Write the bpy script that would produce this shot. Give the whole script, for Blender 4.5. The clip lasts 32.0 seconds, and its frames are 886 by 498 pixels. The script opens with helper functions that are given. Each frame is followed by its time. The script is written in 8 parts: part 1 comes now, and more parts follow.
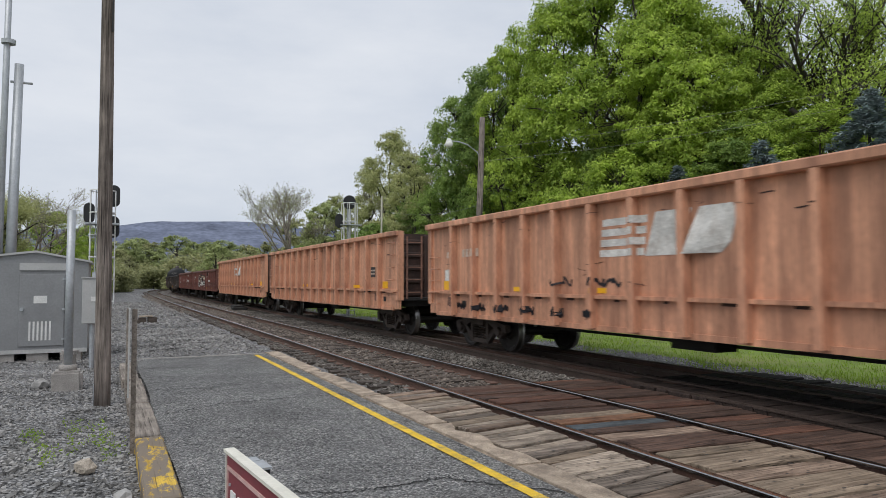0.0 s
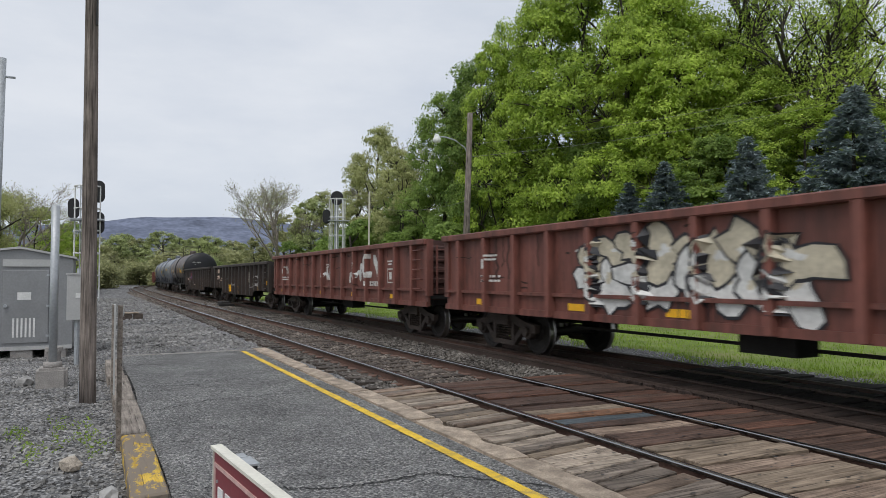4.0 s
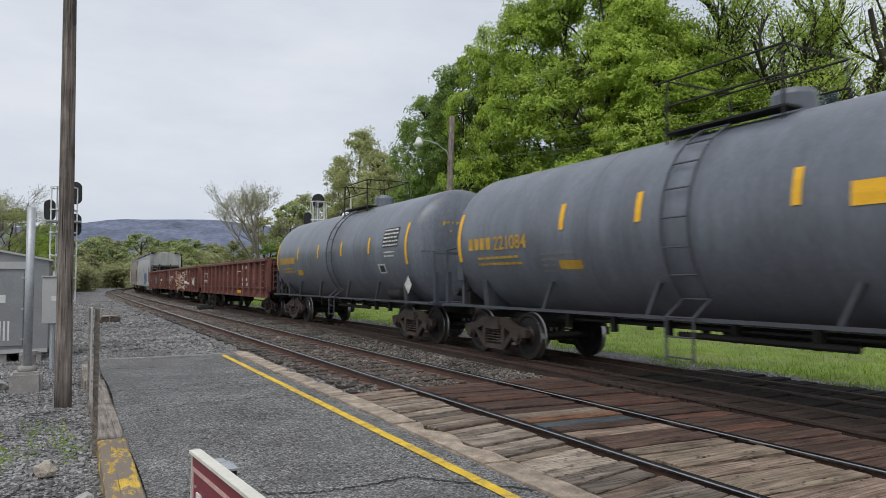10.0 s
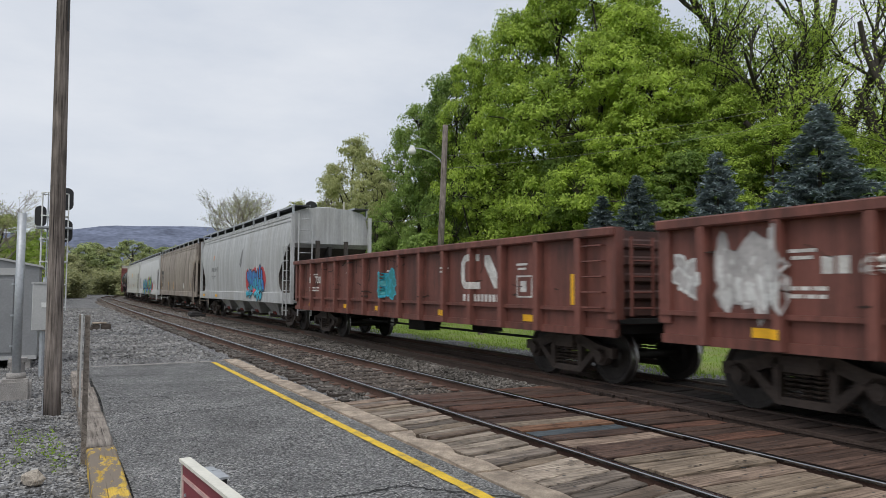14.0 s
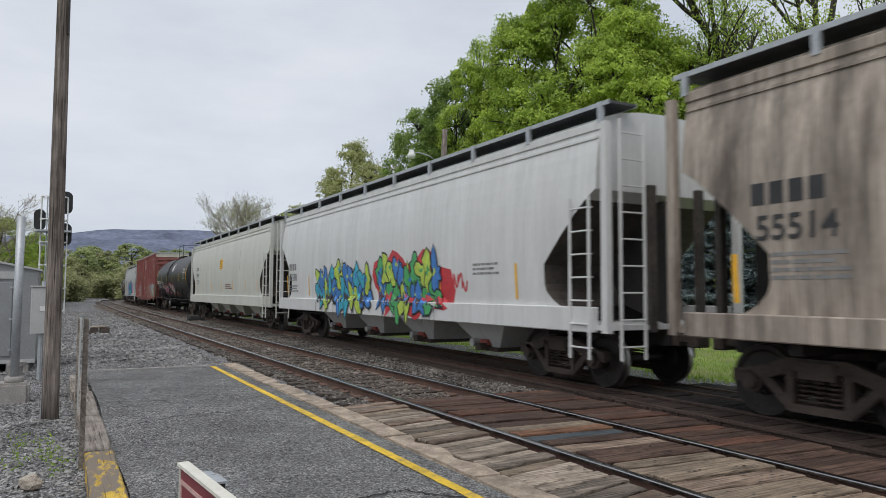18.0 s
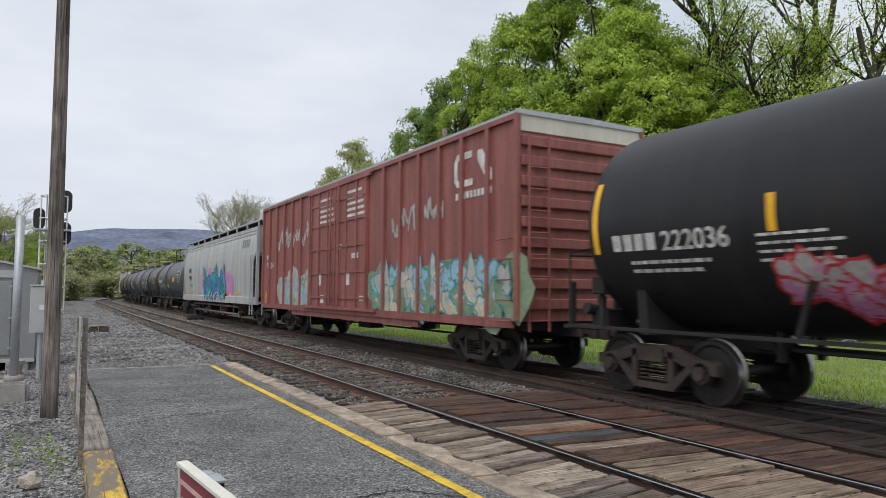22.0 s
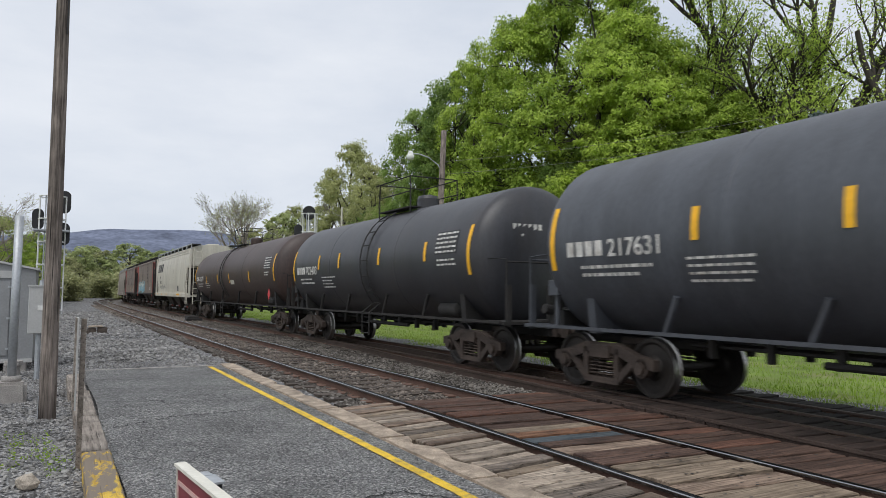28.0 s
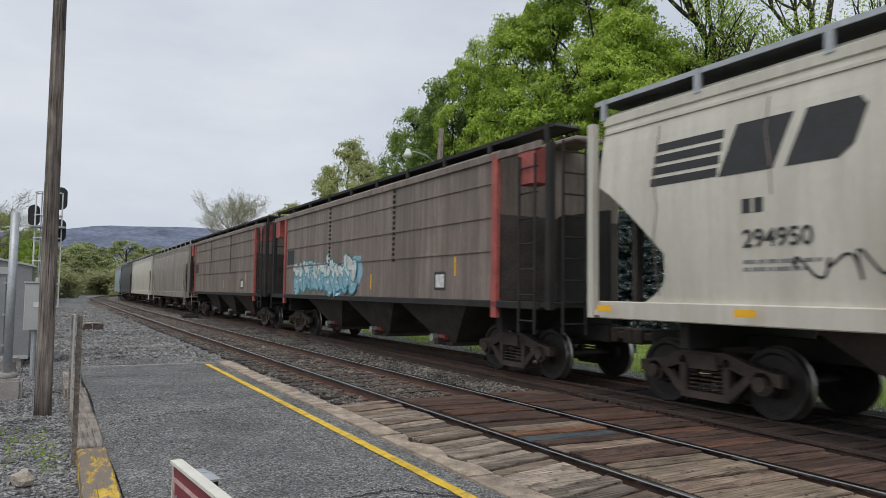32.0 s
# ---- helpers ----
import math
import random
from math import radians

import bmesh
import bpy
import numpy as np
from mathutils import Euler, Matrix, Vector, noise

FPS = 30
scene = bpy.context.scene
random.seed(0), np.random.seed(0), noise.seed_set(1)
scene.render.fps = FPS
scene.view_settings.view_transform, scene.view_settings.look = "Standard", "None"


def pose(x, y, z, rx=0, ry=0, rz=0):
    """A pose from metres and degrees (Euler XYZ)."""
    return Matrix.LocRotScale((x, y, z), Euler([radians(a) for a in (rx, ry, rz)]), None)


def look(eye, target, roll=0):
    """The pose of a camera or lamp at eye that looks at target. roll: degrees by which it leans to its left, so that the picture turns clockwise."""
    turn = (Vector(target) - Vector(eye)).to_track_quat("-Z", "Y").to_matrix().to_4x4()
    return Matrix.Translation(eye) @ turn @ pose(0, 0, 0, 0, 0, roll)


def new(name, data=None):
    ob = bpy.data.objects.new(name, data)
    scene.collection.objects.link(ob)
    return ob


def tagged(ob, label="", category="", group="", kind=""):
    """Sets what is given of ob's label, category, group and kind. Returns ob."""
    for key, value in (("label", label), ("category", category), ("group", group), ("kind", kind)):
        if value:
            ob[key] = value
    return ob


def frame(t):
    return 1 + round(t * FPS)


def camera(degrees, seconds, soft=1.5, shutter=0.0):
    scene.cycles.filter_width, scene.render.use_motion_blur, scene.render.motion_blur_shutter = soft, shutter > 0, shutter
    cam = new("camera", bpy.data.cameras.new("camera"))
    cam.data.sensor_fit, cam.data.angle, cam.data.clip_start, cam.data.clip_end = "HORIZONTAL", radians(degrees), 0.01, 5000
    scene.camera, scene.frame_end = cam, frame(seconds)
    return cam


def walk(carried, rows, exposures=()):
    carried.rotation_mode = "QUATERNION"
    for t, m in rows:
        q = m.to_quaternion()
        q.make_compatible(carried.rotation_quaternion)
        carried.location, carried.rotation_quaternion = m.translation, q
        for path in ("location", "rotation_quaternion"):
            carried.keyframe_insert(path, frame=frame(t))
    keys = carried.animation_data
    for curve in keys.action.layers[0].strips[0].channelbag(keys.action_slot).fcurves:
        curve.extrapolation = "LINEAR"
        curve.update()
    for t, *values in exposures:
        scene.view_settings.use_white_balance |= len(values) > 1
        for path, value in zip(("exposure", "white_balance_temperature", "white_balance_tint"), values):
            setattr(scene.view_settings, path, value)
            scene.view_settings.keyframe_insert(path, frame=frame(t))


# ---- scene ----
CAMROWS = [
    (0.0, 0.0, 0.0, 1.554, 92.687, 0.039, -25.561), (0.5, 0.0, 0.0, 1.554, 92.545, -0.057, -25.603),
    (1.0, 0.0, 0.0, 1.554, 92.465, -0.063, -25.71), (1.5, 0.0, 0.0, 1.554, 92.436, -0.05, -25.882),
    (2.0, 0.0, 0.0, 1.554, 92.413, -0.002, -26.068), (2.5, 0.0, 0.0, 1.554, 92.405, 0.074, -26.198),
    (3.0, 0.0, 0.0, 1.554, 92.358, 0.15, -26.316), (3.5, 0.0, 0.0, 1.554, 92.321, 0.129, -26.421),
    (5.5, 0.0, 0.0, 1.554, 92.404, 0.233, -27.037), (6.0, 0.0, 0.0, 1.554, 92.362, 0.2, -27.157),
    (6.5, 0.0, 0.0, 1.554, 92.405, 0.117, -27.324), (7.0, 0.0, 0.0, 1.554, 92.521, 0.107, -27.477),
    (7.5, 0.0, 0.0, 1.554, 92.644, 0.032, -27.573), (8.0, 0.0, 0.0, 1.554, 92.646, 0.051, -27.701),
    (8.5, 0.0, 0.0, 1.554, 92.646, 0.101, -27.796), (9.0, 0.0, 0.0, 1.554, 92.644, 0.09, -27.915),
    (9.5, 0.0, 0.0, 1.554, 92.65, 0.031, -27.992), (10.0, 0.0, 0.0, 1.554, 92.609, 0.018, -28.087),
    (10.5, 0.0, 0.0, 1.554, 92.65, -0.103, -28.244), (11.0, 0.0, 0.0, 1.554, 92.669, -0.181, -28.348),
    (11.5, 0.0, 0.0, 1.554, 92.712, -0.231, -28.416), (12.0, 0.0, 0.0, 1.554, 92.805, -0.226, -28.502),
    (12.5, 0.0, 0.0, 1.554, 92.942, -0.224, -28.568), (13.0, 0.0, 0.0, 1.554, 93.074, -0.173, -28.622),
    (13.5, 0.0, 0.0, 1.554, 93.203, -0.17, -28.659), (14.0, 0.0, 0.0, 1.554, 93.273, -0.214, -28.691),
    (14.5, 0.0, 0.0, 1.554, 93.358, -0.247, -28.708), (16.5, 0.0, 0.0, 1.554, 93.599, -0.315, -28.757),
    (17.0, 0.0, 0.0, 1.554, 93.629, -0.29, -28.762), (17.5, 0.0, 0.0, 1.554, 93.606, -0.323, -28.743),
    (18.0, 0.0, 0.0, 1.554, 93.621, -0.317, -28.762), (18.5, 0.0, 0.0, 1.554, 93.645, -0.304, -28.787),
    (19.0, 0.0, 0.0, 1.554, 93.703, -0.344, -28.794), (19.5, 0.0, 0.0, 1.554, 93.74, -0.348, -28.794),
    (20.0, 0.0, 0.0, 1.554, 93.747, -0.358, -28.79), (20.5, 0.0, 0.0, 1.554, 93.73, -0.33, -28.787),
    (21.0, 0.0, 0.0, 1.554, 93.702, -0.315, -28.794), (21.5, 0.0, 0.0, 1.554, 93.632, -0.362, -28.8),
    (22.0, 0.0, 0.0, 1.554, 93.587, -0.409, -28.803), (22.5, 0.0, 0.0, 1.554, 93.609, -0.471, -28.809),
    (23.0, 0.0, 0.0, 1.554, 93.648, -0.438, -28.783), (23.5, 0.0, 0.0, 1.554, 93.68, -0.489, -28.731),
    (24.0, 0.0, 0.0, 1.554, 93.683, -0.484, -28.714), (24.5, 0.0, 0.0, 1.554, 93.674, -0.471, -28.735),
    (25.0, 0.0, 0.0, 1.554, 93.657, -0.557, -28.734), (25.5, 0.0, 0.0, 1.554, 93.628, -0.603, -28.777),
    (27.5, 0.0, 0.0, 1.554, 93.662, -0.619, -28.878), (28.0, 0.0, 0.0, 1.554, 93.732, -0.584, -28.903),
    (28.5, 0.0, 0.0, 1.554, 93.753, -0.549, -28.948), (29.0, 0.0, 0.0, 1.554, 93.693, -0.645, -28.977),
    (29.5, 0.0, 0.0, 1.554, 93.639, -0.736, -28.996), (30.0, 0.0, 0.0, 1.554, 93.607, -0.764, -29.035),
    (30.5, 0.0, 0.0, 1.554, 93.602, -0.829, -29.095), (31.0, 0.0, 0.0, 1.554, 93.581, -0.808, -29.11),
    (31.5, 0.0, 0.0, 1.554, 93.584, -0.816, -29.113), (32.0, 0.0, 0.0, 1.554, 93.578, -0.811, -29.16),
]
cam = camera(65.03, 32.0, soft=0.75, shutter=0.17)
walk(cam, [(r[0], pose(*r[1:])) for r in CAMROWS], [(0, 0), (17, 0), (18, -0.02), (19, -0.2), (20, -0.2), (21, -0.08), (22, 0.12), (24, 0.12), (25, 0.05), (28, 0.1), (31, 0.1), (32, -0.06)])

# world: overcast spring sky, soft sun high behind the cloud
world = bpy.data.worlds.new("world")
scene.world = world
world.use_nodes = True
wn, wl = world.node_tree.nodes, world.node_tree.links
sky = wn.new("ShaderNodeTexSky")
sky.sky_type, sky.sun_disc = "NISHITA", False
sky.sun_elevation, sky.sun_rotation = radians(58), radians(230)
skyd = wn.new("ShaderNodeVectorMath")
skyd.operation = "SCALE"
skyd.inputs["Scale"].default_value = 0.1
wl.new(sky.outputs[0], skyd.inputs[0])
tc = wn.new("ShaderNodeTexCoord")
mp = wn.new("ShaderNodeMapping")
mp.inputs["Scale"].default_value = (1.0, 1.0, 3.0)
wl.new(tc.outputs["Generated"], mp.inputs[0])
nz = wn.new("ShaderNodeTexNoise")
nz.inputs["Scale"].default_value, nz.inputs["Detail"].default_value, nz.inputs["Roughness"].default_value = 2.2, 7.0, 0.55
wl.new(mp.outputs[0], nz.inputs["Vector"])
cr = wn.new("ShaderNodeValToRGB")
cr.color_ramp.elements[0].position, cr.color_ramp.elements[0].color = 0.32, (0.60, 0.655, 0.75, 1)
cr.color_ramp.elements[1].position, cr.color_ramp.elements[1].color = 0.68, (0.80, 0.83, 0.885, 1)
wl.new(nz.outputs[0], cr.inputs[0])
mx = wn.new("ShaderNodeMix")
mx.data_type = "RGBA"
mx.inputs["Factor"].default_value = 0.93
wl.new(skyd.outputs[0], mx.inputs["A"])
wl.new(cr.outputs[0], mx.inputs["B"])
bg = wn["Background"]
bg.inputs["Strength"].default_value = 1.0
wl.new(mx.outputs["Result"], bg.inputs["Color"])
sun_data = bpy.data.lights.new("sun", "SUN")
sun_data.energy, sun_data.angle, sun_data.color = 1.6, radians(40), (1.0, 0.975, 0.94)
sun = new("sun", sun_data)
sun.matrix_world = look((-16, -10, 50), (8, 10, 0))


# ---- materials ----
def mat(name, col, rough=0.7, metal=0.0, var=0.25, scale=3.0, grain=40.0, bump=0.15, dirt=None, dirt_amt=0.5, stretch=(1, 1, 1), rnd=0.0, dirt_scale=0.8, spec=0.5, runs=0.0):
    m = bpy.data.materials.new(name)
    m.use_nodes = True
    n, l = m.node_tree.nodes, m.node_tree.links
    b = n["Principled BSDF"]
    b.inputs["Roughness"].default_value, b.inputs["Metallic"].default_value = rough, metal
    b.inputs["Specular IOR Level"].default_value = spec
    t = n.new("ShaderNodeTexCoord")
    p = n.new("ShaderNodeMapping")
    p.inputs["Scale"].default_value = stretch
    l.new(t.outputs["Object"], p.inputs[0])
    a = n.new("ShaderNodeTexNoise")
    a.inputs["Scale"].default_value, a.inputs["Detail"].default_value, a.inputs["Roughness"].default_value = scale, 6, 0.6
    g = n.new("ShaderNodeTexNoise")
    g.inputs["Scale"].default_value, g.inputs["Detail"].default_value = grain, 4
    l.new(p.outputs[0], a.inputs["Vector"])
    l.new(p.outputs[0], g.inputs["Vector"])
    r = n.new("ShaderNodeMapRange")
    r.inputs["From Min"].default_value, r.inputs["From Max"].default_value = 0.3, 0.7
    r.inputs["To Min"].default_value, r.inputs["To Max"].default_value = 1 - var, 1 + var
    l.new(a.outputs[0], r.inputs[0])
    r2 = n.new("ShaderNodeMapRange")
    r2.inputs["From Min"].default_value, r2.inputs["From Max"].default_value = 0.3, 0.7
    r2.inputs["To Min"].default_value, r2.inputs["To Max"].default_value = 1 - var * 0.7, 1 + var * 0.7
    l.new(g.outputs[0], r2.inputs[0])
    k = n.new("ShaderNodeMath")
    k.operation = "MULTIPLY"
    l.new(r.outputs[0], k.inputs[0])
    l.new(r2.outputs[0], k.inputs[1])
    last = k.outputs[0]
    if rnd:
        o = n.new("ShaderNodeObjectInfo")
        r3 = n.new("ShaderNodeMapRange")
        r3.inputs["To Min"].default_value, r3.inputs["To Max"].default_value = 1 - rnd, 1 + rnd
        l.new(o.outputs["Random"], r3.inputs[0])
        k2 = n.new("ShaderNodeMath")
        k2.operation = "MULTIPLY"
        l.new(last, k2.inputs[0])
        l.new(r3.outputs[0], k2.inputs[1])
        last = k2.outputs[0]
    if runs:
        for sc, am in (((7, 7, 0.3), runs), ((28, 28, 0.9), runs * 0.6)):
            pr = n.new("ShaderNodeMapping")
            pr.inputs["Scale"].default_value = sc
            l.new(t.outputs["Object"], pr.inputs[0])
            rn = n.new("ShaderNodeTexNoise")
            rn.inputs["Scale"].default_value, rn.inputs["Detail"].default_value, rn.inputs["Roughness"].default_value = 1.0, 5, 0.6
            l.new(pr.outputs[0], rn.inputs["Vector"])
            rr = n.new("ShaderNodeMapRange")
            rr.inputs["From Min"].default_value, rr.inputs["From Max"].default_value = 0.34, 0.62
            rr.inputs["To Min"].default_value, rr.inputs["To Max"].default_value = 1 - am, 1 + am * 0.35
            l.new(rn.outputs[0], rr.inputs[0])
            k3 = n.new("ShaderNodeMath")
            k3.operation = "MULTIPLY"
            l.new(last, k3.inputs[0])
            l.new(rr.outputs[0], k3.inputs[1])
            last = k3.outputs[0]
    v = n.new("ShaderNodeVectorMath")
    v.operation = "SCALE"
    v.inputs[0].default_value = col[:3]
    l.new(last, v.inputs["Scale"])
    out = v.outputs[0]
    if dirt:
        d = n.new("ShaderNodeTexNoise")
        d.inputs["Scale"].default_value, d.inputs["Detail"].default_value, d.inputs["Roughness"].default_value = dirt_scale, 8, 0.65
        l.new(p.outputs[0], d.inputs["Vector"])
        dr = n.new("ShaderNodeMapRange")
        dr.inputs["From Min"].default_value, dr.inputs["From Max"].default_value = 0.48, 0.68
        dr.inputs["To Max"].default_value = dirt_amt
        l.new(d.outputs[0], dr.inputs[0])
        x = n.new("ShaderNodeMix")
        x.data_type = "RGBA"
        x.inputs["B"].default_value = (*dirt, 1)
        l.new(dr.outputs[0], x.inputs["Factor"])
        l.new(out, x.inputs["A"])
        out = x.outputs["Result"]
    l.new(out, b.inputs["Base Color"])
    if bump:
        u = n.new("ShaderNodeBump")
        u.inputs["Strength"].default_value, u.inputs["Distance"].default_value = bump, 0.02
        l.new(g.outputs[0], u.inputs["Height"])
        l.new(u.outputs[0], b.inputs["Normal"])
    return m


def leaf_mat(name, c0, c1, trans=0.35):
    m = bpy.data.materials.new(name)
    m.use_nodes = True
    n, l = m.node_tree.nodes, m.node_tree.links
    b = n["Principled BSDF"]
    b.inputs["Roughness"].default_value = 0.6
    b.inputs["Specular IOR Level"].default_value = 0.3
    g = n.new("ShaderNodeNewGeometry")
    o = n.new("ShaderNodeObjectInfo")
    ad = n.new("ShaderNodeMath")
    ad.operation = "MULTIPLY_ADD"
    ad.inputs[1].default_value = 0.65
    l.new(g.outputs["Random Per Island"], ad.inputs[0])
    k = n.new("ShaderNodeMath")
    k.operation = "MULTIPLY"
    k.inputs[1].default_value = 0.35
    l.new(o.outputs["Random"], k.inputs[0])
    l.new(k.outputs[0], ad.inputs[2])
    tc2 = n.new("ShaderNodeTexCoord")
    cl = n.new("ShaderNodeTexNoise")
    cl.inputs["Scale"].default_value, cl.inputs["Detail"].default_value = 0.9, 3
    l.new(tc2.outputs["Object"], cl.inputs["Vector"])
    ca_ = n.new("ShaderNodeMath")
    ca_.operation = "MULTIPLY_ADD"
    ca_.inputs[1].default_value, ca_.inputs[2].default_value = 1.5, -0.75
    l.new(cl.outputs[0], ca_.inputs[0])
    ad2 = n.new("ShaderNodeMath")
    l.new(ad.outputs[0], ad2.inputs[0])
    l.new(ca_.outputs[0], ad2.inputs[1])
    r = n.new("ShaderNodeValToRGB")
    r.color_ramp.elements[0].color, r.color_ramp.elements[1].color = (*c0, 1), (*c1, 1)
    l.new(ad2.outputs[0], r.inputs[0])
    l.new(r.outputs[0], b.inputs["Base Color"])
    if trans:
        t = n.new("ShaderNodeBsdfTranslucent")
        l.new(r.outputs[0], t.inputs[0])
        x = n.new("ShaderNodeMixShader")
        x.inputs[0].default_value = trans
        l.new(b.outputs[0], x.inputs[1])
        l.new(t.outputs[0], x.inputs[2])
        l.new(x.outputs[0], n["Material Output"].inputs[0])
    return m


def grit_mat(name, cols, cell, rough=0.92, bump=0.6, gap=0.0, stain=None, stain_amt=0.5, fine=True):
    """Loose or bound stones: every cell has its own shade; gap darkens the joints between them."""
    m = bpy.data.materials.new(name)
    m.use_nodes = True
    n, l = m.node_tree.nodes, m.node_tree.links
    b = n["Principled BSDF"]
    b.inputs["Roughness"].default_value = rough
    b.inputs["Specular IOR Level"].default_value = 0.35
    t = n.new("ShaderNodeTexCoord")
    w = n.new("ShaderNodeTexNoise")
    w.inputs["Scale"].default_value, w.inputs["Detail"].default_value = 1 / cell * 0.9, 2
    l.new(t.outputs["Object"], w.inputs["Vector"])
    wa = n.new("ShaderNodeVectorMath")
    wa.operation = "MULTIPLY_ADD"
    wa.inputs[1].default_value = (cell * 0.8,) * 3
    l.new(w.outputs["Color"], wa.inputs[0])
    l.new(t.outputs["Object"], wa.inputs[2])
    v = n.new("ShaderNodeTexVoronoi")
    v.inputs["Scale"].default_value = 1 / cell
    l.new(wa.outputs[0], v.inputs["Vector"])
    sep = n.new("ShaderNodeSeparateColor")
    l.new(v.outputs["Color"], sep.inputs[0])
    r = n.new("ShaderNodeValToRGB")
    els = r.color_ramp.elements
    while len(els) < len(cols):
        els.new(0.5)
    for i, c in enumerate(cols):
        els[i].position, els[i].color = i / (len(cols) - 1), (*c, 1)
    l.new(sep.outputs[0], r.inputs[0])
    out = r.outputs[0]
    big = n.new("ShaderNodeTexNoise")
    big.inputs["Scale"].default_value, big.inputs["Detail"].default_value, big.inputs["Roughness"].default_value = 0.9, 8, 0.65
    l.new(t.outputs["Object"], big.inputs["Vector"])
    k = n.new("ShaderNodeMapRange")
    k.inputs["From Min"].default_value, k.inputs["From Max"].default_value = 0.3, 0.7
    k.inputs["To Min"].default_value, k.inputs["To Max"].default_value = 0.72, 1.28
    l.new(big.outputs[0], k.inputs[0])
    last = k.outputs[0]
    if gap:
        g = n.new("ShaderNodeMapRange")
        g.inputs["From Min"].default_value, g.inputs["From Max"].default_value = 0.35, 0.75
        g.inputs["To Min"].default_value, g.inputs["To Max"].default_value = 1.0, 1 - gap
        l.new(v.outputs["Distance"], g.inputs[0])
        mm = n.new("ShaderNodeMath")
        mm.operation = "MULTIPLY"
        l.new(last, mm.inputs[0])
        l.new(g.outputs[0], mm.inputs[1])
        last = mm.outputs[0]
    sc_ = n.new("ShaderNodeVectorMath")
    sc_.operation = "SCALE"
    l.new(out, sc_.inputs[0])
    l.new(last, sc_.inputs["Scale"])
    out = sc_.outputs[0]
    if stain:
        d = n.new("ShaderNodeTexNoise")
        d.inputs["Scale"].default_value, d.inputs["Detail"].default_value, d.inputs["Roughness"].default_value = 1.7, 9, 0.7
        l.new(t.outputs["Object"], d.inputs["Vector"])
        dr = n.new("ShaderNodeMapRange")
        dr.inputs["From Min"].default_value, dr.inputs["From Max"].default_value = 0.5, 0.7
        dr.inputs["To Max"].default_value = stain_amt
        l.new(d.outputs[0], dr.inputs[0])
        x = n.new("ShaderNodeMix")
        x.data_type = "RGBA"
        x.inputs["B"].default_value = (*stain, 1)
        l.new(dr.outputs[0], x.inputs["Factor"])
        l.new(out, x.inputs["A"])
        out = x.outputs["Result"]
    l.new(out, b.inputs["Base Color"])
    u = n.new("ShaderNodeBump")
    u.inputs["Strength"].default_value, u.inputs["Distance"].default_value = bump, cell * 0.6
    u.invert = True
    l.new(v.outputs["Distance"], u.inputs["Height"])
    l.new(u.outputs[0], b.inputs["Normal"])
    return m


